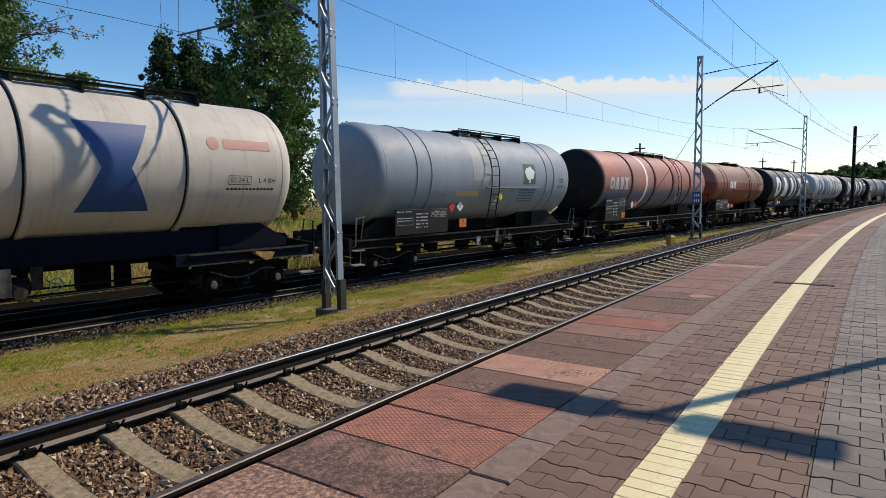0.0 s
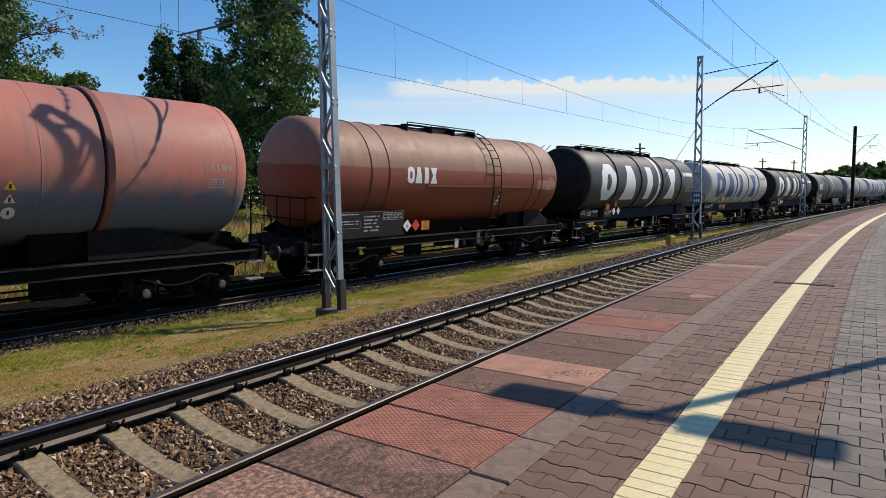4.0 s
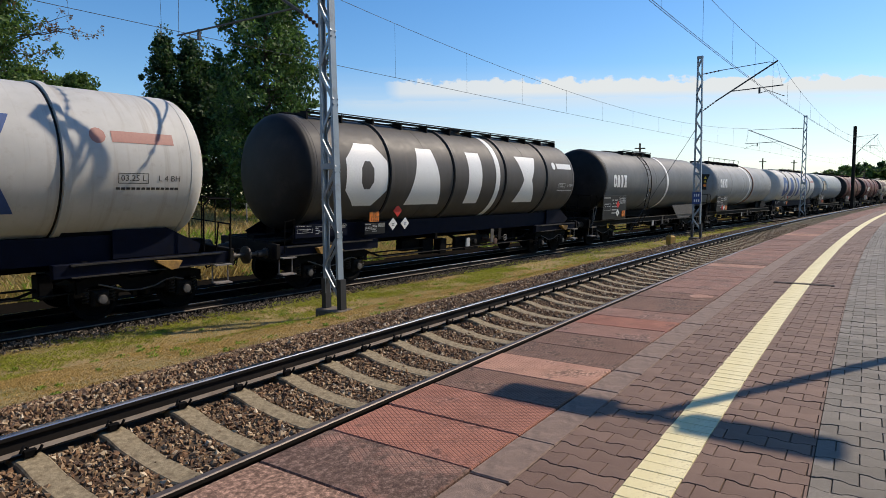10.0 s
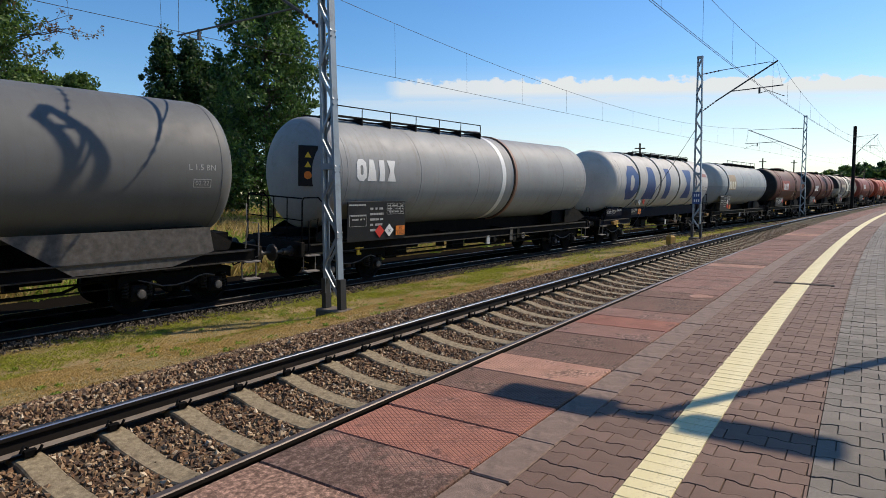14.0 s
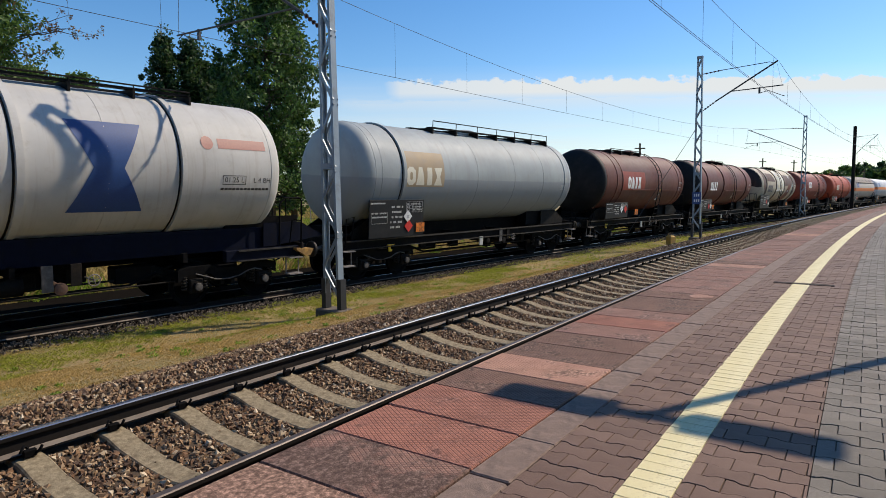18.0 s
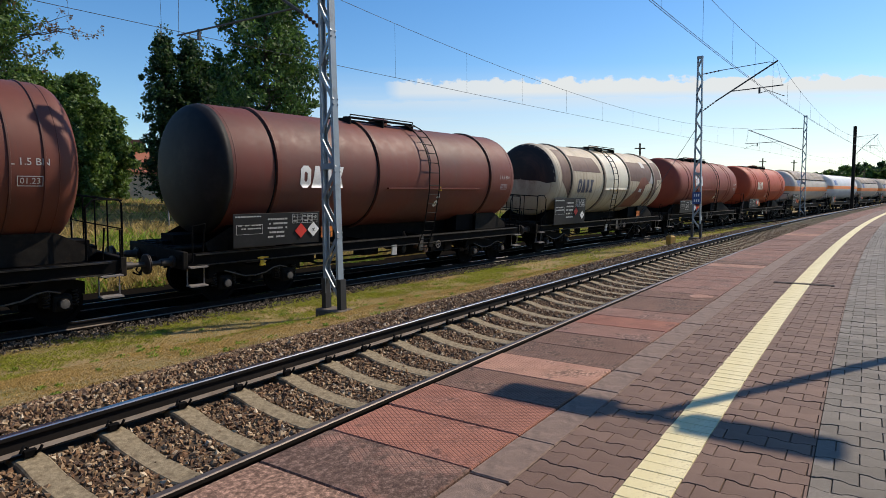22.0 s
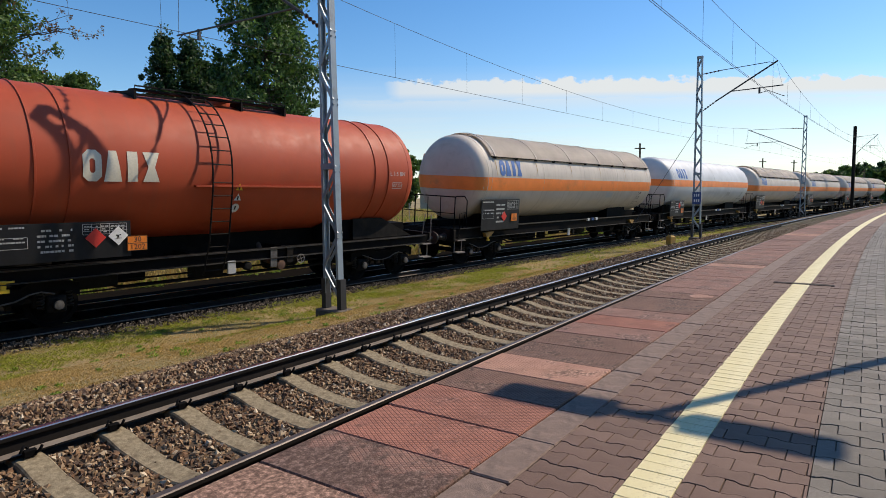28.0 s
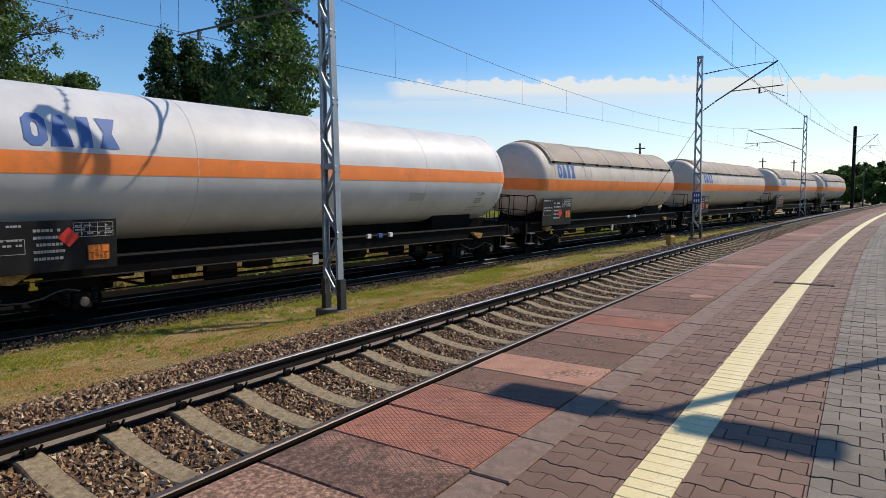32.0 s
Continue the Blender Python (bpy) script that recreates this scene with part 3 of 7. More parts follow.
def build_platform():
    bm = bmesh.new()
    sweep(bm, ONE, steps(-40, 170, 1.5), [(-1.66, -0.6), (-1.66, ZP - 0.02), (-2.9, ZP - 0.02), (-2.93, ZP - 0.0115), (-9.5, ZP - 0.0115), (-9.5, -0.6)])
    body = part("platform", bm, JOINT)
    tagged(body, "low curved railway platform paved with red slabs and blocks", "platform", kind="structure")
    tones = {-6: "rose", -5: "red", -4: "brown", -3: "rose", -2: "sandy", -1: "dark", 0: "red", 1: "red", 2: "brown", 3: "pink", 4: "brown", 5: "brown", 6: "rose", 7: "red", 8: "rose", 9: "brown", 10: "brown", 11: "brown", 19: "pink", 39: "pink", 40: "pink"}
    meshes = {k: slab_mesh("edge_slab", 0.5475, 1.035, 0.09, SLABS[k]) for k in SLABS}
    g = random.Random(5)
    for i in range(-66, 220):
        s = 2.673 + 0.5565 * (i + 0.5)
        tone = tones[i] if i in tones else "rose" if 12 <= i < 19 else g.choice(["rose", "rose", "rose", "brown"])
        x, y = ONE.at(s, -1.63 - 0.52)
        share("edge_slab", meshes[tone], body, Matrix.Translation((x, y, ZP + g.uniform(-0.004, 0.003))) @ Matrix.Rotation(ONE.turn(s) + radians(g.uniform(-0.25, 0.25)), 4, "Z") @ Matrix.Rotation(radians(g.uniform(-0.25, 0.25)), 4, "X"))
    km = [slab_mesh("kerb_stone", ln, 0.238, 0.09, KERB, bv) for ln, bv in ((0.559, 0.006), (0.557, 0.008), (0.554, 0.011))]
    for i in range(-70, 150):
        s = 3.21 + 0.5665 * (i + 0.5)
        x, y = ONE.at(s, -2.794)
        share("kerb_stone", g.choice(km), body, Matrix.Translation((x, y, ZP + g.uniform(-0.004, 0.002))) @ Matrix.Rotation(ONE.turn(s) + radians(g.uniform(-0.4, 0.4)), 4, "Z") @ Matrix.Rotation(radians(g.uniform(-0.5, 0.5)), 4, "X"))
    yb = [slab_mesh("yellow_block", 0.1135, 0.236, 0.04, YELLOWPAVER, bv) for bv in (0.003, 0.005)]
    for i in range(188):
        s = 0.6 + 0.1165 * (i + 0.5)
        x, y = ONE.at(s, -3.515 + g.uniform(-0.003, 0.003))
        share("yellow_block", g.choice(yb), body, Matrix.Translation((x, y, ZP + 0.003 + g.uniform(-0.0015, 0.0015))) @ Matrix.Rotation(ONE.turn(s) + radians(g.uniform(-0.6, 0.6)), 4, "Z"))
    bm = bmesh.new()
    sweep(bm, ONE, steps(22.52, 165, 1.5), [(-3.398, ZP - 0.015), (-3.398, ZP + 0.002), (-3.632, ZP + 0.002), (-3.632, ZP - 0.015)])
    part("warning_strip", bm, YELLOWPAVER, body, "yellow safety line")
    bm = bmesh.new()
    sweep(bm, ONE, steps(-60, 0.55, 1.5), [(-3.398, ZP - 0.015), (-3.398, ZP + 0.002), (-3.632, ZP + 0.002), (-3.632, ZP - 0.015)])
    part("warning_strip", bm, YELLOWPAVER, body, "yellow safety line")
    x, y = ONE.at(11.25, -3.58)
    m = Matrix.Translation((x, y, ZP + 0.004)) @ Matrix.Rotation(ONE.turn(11.25), 4, "Z")
    bm = bmesh.new()
    box(bm, -0.05, 0.05, -0.38, 0.46, -0.01, 0.003)
    for sx in (-0.062, 0.05):
        box(bm, sx, sx + 0.012, -0.38, 0.46, -0.01, 0.006)
    bmesh.ops.transform(bm, matrix=m, verts=bm.verts)
    part("drain_cover", bm, JOINT, body, "dark steel drain cover across the safety line")
    x, y = ONE.at(9.15, -2.47)
    m = Matrix.Translation((x, y, ZP + 0.004)) @ Matrix.Rotation(ONE.turn(9.15), 4, "Z")
    bm = bmesh.new()
    bm.faces.new([bm.verts.new(m @ Vector((0.16 * math.cos(a) * (1 + 0.25 * math.sin(3 * a)), 0.16 * math.sin(a), 0.003))) for a in np.linspace(0, 6.0, 14)])
    part("mortar_patch", bm, SLABS["pink"], body, "pale mortar patch")
    return body


PLATFORM = build_platform()


# unseen plain wall added behind the platform to block low sky light
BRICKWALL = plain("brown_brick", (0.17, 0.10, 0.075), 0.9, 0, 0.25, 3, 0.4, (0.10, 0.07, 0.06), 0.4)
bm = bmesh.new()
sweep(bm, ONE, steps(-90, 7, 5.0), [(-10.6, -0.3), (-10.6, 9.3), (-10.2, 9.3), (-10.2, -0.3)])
tagged(part("wall_behind", bm, BRICKWALL), "plain brown brick wall added out of view to block sky light", "wall", kind="structure")

# ---------------------------------------------------------------- overhead line


def mast_frame(x, y, z, line, s):
    """x along the track, y away to its left."""
    return Matrix.Translation((x, y, z)) @ Matrix.Rotation(line.turn(s), 4, "Z")


OLDCONCRETE = plain("dirty_concrete", (0.12, 0.10, 0.08), 0.9, 0.0, 0.3, 5, 0.5, (0.05, 0.04, 0.033), 0.45)


def lattice_mast(x, y, z, s, height, label, foot=0.42, head=0.24, big=1.0):
    m = thing("catenary_mast", label, "railway mast", mast_frame(x, y, z, ONE, s), "masts between the tracks")
    for side in (-1, 1):
        bm = bmesh.new()
        a, b = side * foot / 2, side * head / 2
        # a channel: web and two flanges, leaning inwards
        for x0, x1, y0, y1 in ((-0.07 * big, 0.07 * big, -0.006, 0.006), (-0.07 * big, -0.058 * big, -0.05 * big * (side > 0), 0.05 * big * (side < 0)), (0.058 * big, 0.07 * big, -0.05 * big * (side > 0), 0.05 * big * (side < 0))):
            n0 = len(bm.verts)
            box(bm, x0, x1, y0, y1, 0, height)
            bm.verts.ensure_lookup_table()
            for v in bm.verts[n0:]:
                v.co.y += a + (b - a) * v.co.z / height
        part("leg", bm, MAST, m)
        bm = bmesh.new()
        box(bm, -0.0725 * big, 0.0725 * big, a - 0.055 * big, a + 0.055 * big, 0.0, 0.75 * big)
        part("leg_foot", bm, MASTFOOT, m, "black-painted foot of the leg")
    k, zz = 0, 0.45
    while zz < height - 0.5:
        step = 0.62 * big
        w0, w1 = (foot + (head - foot) * t / height for t in (zz, zz + step * 0.9))
        for face in (-0.064 * big, 0.064 * big):
            bm = bmesh.new()
            sg = 1 if (k % 2 == 0) else -1
            p0, p1 = Vector((face, -sg * w0 / 2, zz)), Vector((face, sg * w1 / 2, zz + step * 0.9))
            d = (p1 - p0).normalized()
            n = d.cross(Vector((1, 0, 0))) * 0.028 * big
            vs = [bm.verts.new(q + e + Vector((f, 0, 0))) for q in (p0, p1) for e in (-n, n) for f in ((-0.004, 0.03) if face < 0 else (-0.004, 0.004))]
            bmesh.ops.convex_hull(bm, input=vs)
            part("lattice_bar", bm, MAST, m)
        k += 1
        zz += step
    for hh in (height * 0.36, height - 0.06):
        bm = bmesh.new()
        w = foot + (head - foot) * hh / height
        box(bm, -0.078 * big, 0.078 * big, -w / 2 - 0.01, w / 2 + 0.01, hh - 0.07, hh + 0.06)
        part("batten_plate", bm, MAST, m)
    bm = bmesh.new()
    box(bm, -0.2 * big, 0.2 * big, -0.33 * big, 0.33 * big, -0.5, 0.05 if big == 1.0 else 0.2, 0.03)
    part("footing", bm, OLDCONCRETE, m, "weathered concrete footing")
    return m


MASTSTEEL = MAST
DARKSTEEL = plain("weathered_dark_steel", (0.055, 0.056, 0.058), 0.6, 0.3, 0.3, 4, 0.2)


def insulator(bm, a, b, r=0.055):
    a, b = Vector(a), Vector(b)
    d = b - a
    pipe(bm, [a, b], 0.02, 6)
    for k in range(4):
        p = a + d * (0.18 + 0.2 * k)
        pipe(bm, [p, p + d * 0.08], r, 10, r * 0.5)


def cantilever(m, side, reach, z_foot, z_mess, z_reg, z_wire, loop=False, low=0.42, steel=None, stay=99.0):
    """Bracket on a mast, side +1 to its left; heights over the mast's base."""
    Y = lambda v: side * v
    MAST = steel or MASTSTEEL
    bm = bmesh.new()
    pipe(bm, [(0, Y(0.75), z_foot + (z_mess - z_foot) * 0.75 / reach), (0, Y(reach), z_mess)], 0.036, 8)
    part("strut", bm, MAST, m)
    bm = bmesh.new()
    insulator(bm, (0, Y(0.18), z_foot + 0.05), (0, Y(0.75), z_foot + (z_mess - z_foot) * 0.75 / reach))
    part("insulator", bm, INSUL, m, "ribbed brown insulator")
    bm = bmesh.new()
    pipe(bm, [(0, Y(1.05), min(z_mess - 0.12, stay)), (0, Y(reach - 0.35), z_mess - 0.02), (0, Y(reach - 0.12), z_mess - 0.12)], 0.016, 6)
    part("top_stay", bm, WIRE, m)
    bm = bmesh.new()
    insulator(bm, (0, Y(0.12), min(z_mess - 0.2, stay - 0.5)), (0, Y(1.05), min(z_mess - 0.12, stay)), 0.05)
    part("insulator", bm, INSUL, m, "ribbed brown insulator")
    y0 = reach * low
    bm = bmesh.new()
    pipe(bm, [(0, Y(y0), z_foot + (z_mess - z_foot) * low), (0, Y(reach + 0.25), z_reg)], 0.024, 6)
    part("registration_pipe", bm, MAST, m)
    bm = bmesh.new()
    box(bm, -0.03, 0.03, Y(reach - 0.75) - 0.04, Y(reach - 0.75) + 0.04, z_reg - 0.28, z_reg)
    pipe(bm, [(0, Y(reach - 0.75), z_reg - 0.26), (0.05, Y(reach - 0.35), z_reg - 0.18), (0.08, Y(reach + 0.1), z_wire + 0.12), (0.08, Y(reach + 0.3), z_wire + 0.03)], 0.014, 6)
    part("steady_arm", bm, WIRE, m)
    bm = bmesh.new()
    pipe(bm, [(0, Y(reach + 0.2), z_reg), (0, Y(reach - 0.05), z_mess - 0.1)], 0.006, 4)
    part("stay_wire", bm, WIRE, m)
    if loop:
        # jumper cable that hangs in an arc under the bracket
        bm = bmesh.new()
        pipe(bm, [(0, Y(0.3 + 0.2 * k), z_foot + 0.2 - 0.5 * math.sin(math.pi * k / 8)) for k in range(9)], 0.02, 6)
        part("jumper_cable", bm, WIRE, m)


mast_a = lattice_mast(-2.494, 13.660, -0.920, 8.0, 9.501, "blue-grey lattice steel mast on a concrete footing in grass", 0.485, 0.281, 1.183)
cantilever(mast_a, 1, 5.478, 6.399, 9.908, 7.174, 7.077, False, 0.18, DARKSTEEL, 9.453)
mast_b = lattice_mast(12.94, 30.91, -0.45, 32.65, 9.1, "blue-grey lattice steel mast with a small blue number sign")
cantilever(mast_b, -1, 3.46, 6.35, 8.4, 7.25, 6.72, False, 0.42, DARKSTEEL)
mast_c = lattice_mast(30.65, 51.75, -0.5, 59.9, 8.8, "grey lattice steel mast with a bracket over the goods track")
cantilever(mast_c, 1, 4.4, 5.9, 7.95, 6.75, 6.3)
mast_d = thing("catenary_mast", "dark plain steel post carrying a bracket", "railway mast", mast_frame(49.98, 74.19, -0.5, ONE, 89.5), "masts between the tracks")
bm = bmesh.new()
box(bm, -0.16, 0.16, -0.17, 0.17, -0.3, 10.3, 0.02)
part("post", bm, GRIME, mast_d)
cantilever(mast_d, -1, 2.3, 6.9, 9.2, 7.9, 7.1)

SIGNBLUE = flat("blue_number_sign", (0.03, 0.07, 0.22))
bm = bmesh.new()
box(bm, -0.09, -0.075, -0.21, 0.21, 1.75, 2.35)
ns = part("number_sign", bm, SIGNBLUE, mast_b, "small blue sign with white figures")
for zz in (2.2, 1.92):
    for k in range(3):
        bm = bmesh.new()
        box(bm, -0.096, -0.089, -0.13 + 0.1 * k, -0.07 + 0.1 * k, zz - 0.07, zz + 0.07)
        part("figure", bm, WHITE, ns)


def catenary(name, line, o_at, knots, contact, mess_at, label, double=False):
    """Contact and messenger wires with droppers between supports at the s of knots."""
    ob = thing(name, label, "overhead wire")
    ss = np.arange(knots[0], knots[-1] + 0.01, 1.5)
    offs = np.interp(ss, knots, o_at)
    for dup in ((-0.03, 0.03) if double else (0.0,)):
        bm = bmesh.new()
        pipe(bm, [(*line.at(s, o + dup), contact(s)) for s, o in zip(ss, offs)], 0.0075, 5)
        part("contact_wire", bm, WIRE, ob)
    zm = []
    for s in ss:
        k = max(i for i in range(len(knots)) if knots[i] <= s + 1e-6)
        k = min(k, len(knots) - 2)
        t = (s - knots[k]) / (knots[k + 1] - knots[k])
        base = mess_at[k] + (mess_at[k + 1] - mess_at[k]) * t
        zm.append(base - 4 * 0.00045 * (knots[k + 1] - knots[k]) ** 2 * t * (1 - t))
    bm = bmesh.new()
    pipe(bm, [(*line.at(s, o), z) for s, o, z in zip(ss, offs, zm)], 0.008, 5)
    part("messenger_wire", bm, WIRE, ob)
    for s in np.arange(knots[0] + 1.5, knots[-1], 4.0):
        o = float(np.interp(s, knots, o_at))
        x, y = line.at(s, o)
        bm = bmesh.new()
        pipe(bm, [(x, y, contact(s)), (x, y, float(np.interp(s, ss, zm)))], 0.0045, 4)
        part("dropper", bm, WIRE, ob)
    return ob


catenary("overhead_line", TWO, [0, 0, 0, 0, 0], [-50, 8.0, 60, 115, 170], lambda s: 5.82, [8.3, 8.3, 7.6, 7.7, 7.7], "thin contact wire hung by droppers over the goods track")
catenary("overhead_line", ONE, [0, 0, 0, 0, 0], [-30, 7.0, 32.6, 89.5, 150], lambda s: 6.25, [8.0, 8.0, 7.97, 8.5, 8.5], "double contact wire hung by droppers over the platform track", True)
bm = bmesh.new()
pipe(bm, [(0, 0.15, 5.5), (-3.2, 2.6, 0.0)], 0.012, 5)
part("guy_rod", bm, WIRE, mast_b)

bm = bmesh.new()
box(bm, -0.22, 0.22, -0.16, 0.16, -0.1, 0.36, 0.03)
box(bm, -0.16, 0.16, -0.11, 0.11, 0.36, 0.42, 0.015)
tagged(part("track_marker", bm, plain("faded_yellow_paint", (0.46, 0.27, 0.06), 0.8, 0, 0.3, 6, 0.4, (0.22, 0.15, 0.08), 0.5)), "small faded yellow cast track marker in gravel", "track marker").matrix_world = Matrix.Translation((12.31, 32.68, -0.80)) @ Matrix.Rotation(0.6, 4, "Z")

# ---------------------------------------------------------------- platform lamp, whose shadow lies on the paving
LAMPH, SUNK = 6.2, 1.0 / math.tan(radians(SUN_EL))
lx = 1.30 + SUN_AZ[0] * (LAMPH - ZP) * SUNK
ly = 3.86 + SUN_AZ[1] * (LAMPH - ZP) * SUNK
lamp = thing("platform_lamp", "grey steel platform lamp post with two heads", "street lamp", Matrix.Translation((lx, ly, 0)))
bm = bmesh.new()
pipe(bm, [(0, 0, ZP), (0, 0, 1.6), (0, 0, LAMPH - 0.02)], 0.085, 12, 0.06)
part("post", bm, MAST, lamp, smooth=True)
TURN = Matrix.Rotation(math.atan2(-0.55, 0.835), 3, "Z")
for x0, x1, name in ((-1.08, -0.22, "lamp_head"), (0.22, 1.08, "lamp_head"), (-0.3, 0.3, "cross_arm")):
    bm = bmesh.new()
    hw = 0.17 if name == "lamp_head" else 0.05
    box(bm, x0, x1, -hw, hw, LAMPH - 0.09, LAMPH + 0.05, 0.03)
    bmesh.ops.rotate(bm, verts=bm.verts, cent=(0, 0, 0), matrix=TURN)
    part(name, bm, MAST, lamp)

# ---------------------------------------------------------------- trees and the distance
BARK = plain("bark", (0.10, 0.075, 0.055), 0.95, 0, 0.35, 6, 0.8)
LEAF = [leaf_mat("poplar_leaves", (0.014, 0.045, 0.012), (0.115, 0.215, 0.045)), leaf_mat("oak_leaves", (0.026, 0.065, 0.014), (0.15, 0.245, 0.05)), leaf_mat("dark_leaves", (0.013, 0.038, 0.014), (0.065, 0.125, 0.035))]
BROWNLEAF = leaf_mat("withered_leaves", (0.12, 0.07, 0.03), (0.22, 0.13, 0.05))


def leaf_cloud(g, centres, radii, per, size):
    """Small bent leaves scattered round centres."""
    n = len(centres) * per
    c = np.repeat(centres, per, 0)
    r = np.repeat(radii, per, 0)
    d = g.normal(size=(n, 3))
    d /= np.linalg.norm(d, axis=1)[:, None]
    p = c + d * r * (g.random((n, 1)) ** 0.45)
    a = g.normal(size=(n, 3))
    a /= np.linalg.norm(a, axis=1)[:, None]
    b = np.cross(a, g.normal(size=(n, 3)))
    b /= np.linalg.norm(b, axis=1)[:, None]
    s = size * g.uniform(0.6, 1.3, (n, 1))
    a, b = a * s, b * s * 0.62
    v = np.stack([p - a, p - b * 0.9, p + a, p + b * 0.9], 1).reshape(-1, 3)
    f = np.arange(n * 4).reshape(-1, 4)
    return v, f


def tree(x, y, height, spread, label, seed, material, base=0.16, tall=0.8, per=60, size=0.14, clumps=60, trunk_r=0.2, brown=0, lean=0.0):
    """Tapered trunk, limbs, twigs and a ragged crown of leaves."""
    g = np.random.default_rng(seed)
    one = np.array([float(x)]), np.array([float(y)])
    foot = float(ground_z(ONE.offset(*one)[1], TWO.offset(*one)[1], *one)[0]) - 0.05
    height -= foot + 0.9
    ob = thing("tree", label, "tree", Matrix.Translation((x, y, foot)))
    bm = bmesh.new()
    spine = [Vector((lean * t * height + 0.25 * math.sin(seed + 3 * t) * t, 0.25 * math.cos(seed * 1.7 + 4 * t) * t, t * height * 0.97)) for t in np.linspace(0, 1, 9)]
    pipe(bm, spine, trunk_r, 9, 0.02)
    centres, radii = [], []
    for i in range(clumps):
        t = base + (1 - base) * (i + g.random()) / clumps
        width = spread * (math.sin(math.pi * min(1, (t - base) / (1 - base) * tall + (1 - tall))) ** 0.7) * g.uniform(0.3, 1.25)
        ang = i * 2.4 + g.uniform(-0.5, 0.5)
        k = t * 8 * 0.92
        j = min(int(k), 7)
        p0 = spine[j].lerp(spine[j + 1], k - j)
        end = p0 + Vector((math.cos(ang) * width, math.sin(ang) * width, 0.35 * width + g.uniform(-0.2, 0.5)))
        mid = p0.lerp(end, 0.5) + Vector((0, 0, -0.08 * width))
        pipe(bm, [p0, mid, end], 0.018 + 0.02 * (1 - t) * trunk_r / 0.2, 5, 0.006)
        for q in (0.55, 0.85, 1.05):
            centres.append(p0.lerp(end, q) + Vector(g.normal(size=3) * 0.2))
            rr = g.uniform(0.4, 1.1) * (0.22 + 0.2 * min(spread, 2.2))
            radii.append((rr, rr, rr * g.uniform(0.6, 1.4)))
    part("trunk", bm, BARK, ob, smooth=True)
    v, f = leaf_cloud(g, np.array(centres), np.array(radii), int(per * (1.15 if y < 50 else 0.8)), size * (0.86 if y < 50 else 1.1))
    arrays("crown", v, f, material, ob)
    if brown:
        c = np.array([centres[int(k)] for k in g.integers(0, len(centres), brown)]) * (1.12, 1.12, 1.0)
        v, f = leaf_cloud(g, c, np.full((brown, 3), 0.35), 70, 0.07)
        tagged(arrays("withered_foliage", v, f, BROWNLEAF, ob), "brown withered leaf clusters", kind="stuff")
    return ob


def place(u, depth):
    """x at a depth, for a column of the view."""
    return (u - 784) / 1073.0 * depth


tree(place(482, 34), 34, 18.5, 2.75, "tall dark green poplar with dense glossy leaves", 11, LEAF[0], 0.06, 0.72, 52, 0.125, 230, 0.26)
tree(place(522, 36), 36, 16.0, 1.3, "tall dark green poplar close to another", 21, LEAF[0], 0.06, 0.75, 55, 0.125, 90, 0.2)
tree(place(345, 38), 38, 13.2, 1.9, "slender dark green young tree behind the track", 12, LEAF[2], 0.05, 0.6, 42, 0.14, 120, 0.16)
tree(place(302, 37), 37, 13.5, 1.35, "slender dark green young tree with a pointed top", 19, LEAF[2], 0.05, 0.55, 42, 0.13, 100, 0.14)
tree(place(404, 39), 39, 11.4, 2.6, "dark green bushy tree below a poplar", 22, LEAF[2], 0.02, 0.85, 60, 0.15, 130, 0.14)
tall = tree(place(2, 27), 27, 14.5, 1.9, "tall half-bare tree with brown withered twigs", 13, LEAF[1], 0.12, 0.7, 60, 0.11, 110, 0.2, 8)
tree(place(82, 30), 30, 9.3, 1.8, "broad leafy green tree beside a field", 14, LEAF[1], 0.05, 0.75, 100, 0.13, 100, 0.16)
tree(place(140, 33), 33, 9.8, 1.5, "leafy green tree with light drooping branches", 23, LEAF[1], 0.03, 0.7, 110, 0.13, 90, 0.16)
tree(place(192, 42), 42, 9.3, 1.9, "rounded green bushy tree at the field edge", 15, LEAF[1], 0.02, 0.85, 120, 0.15, 110, 0.16)
# withered branches that reach out of the half-bare tree
g = np.random.default_rng(77)
base = tall.matrix_world.translation.copy()
bm = bmesh.new()
tips = []
for x0, z0, x1, z1 in ((0.3, 8.3, 3.9, 9.3), (0.3, 8.0, 3.3, 9.9), (0.2, 7.6, 2.5, 8.0), (0.2, 9.0, 1.6, 10.6), (0.2, 8.6, 4.3, 9.0), (0.1, 9.3, 0.9, 11.0)):
    a, b = Vector((x0, 0, z0 - base.z)), Vector((x1, g.uniform(-0.8, 0.8), z1 - base.z))
    pts = [a.lerp(b, t) + Vector((0, 0, 0.35 * math.sin(math.pi * t) + g.uniform(-0.08, 0.08))) for t in np.linspace(0, 1, 7)]
    pipe(bm, pts, 0.035, 5, 0.008)
    for k in (3, 4, 5, 6):
        for q in range(2):
            e = pts[k] + Vector(g.normal(size=3) * 0.22)
            pipe(bm, [pts[k], e], 0.008, 4, 0.004)
            tips.append(e)
part("bare_branch", bm, BARK, tall)
v, f = leaf_cloud(g, np.array(tips), np.full((len(tips), 3), 0.2), 16, 0.06)
tagged(arrays("withered_foliage", v, f, BROWNLEAF, tall), "brown withered leaf clusters", kind="stuff")
tree(place(30, 40), 40, 8.0, 4.5, "green hedge tree filling the field edge", 24, LEAF[1], 0.02, 0.95, 80, 0.2, 90, 0.16)
tree(place(615, 60), 60, 10.2, 2.6, "distant dark green tree", 16, LEAF[2], 0.1, 0.8, 60, 0.2, 60, 0.2)
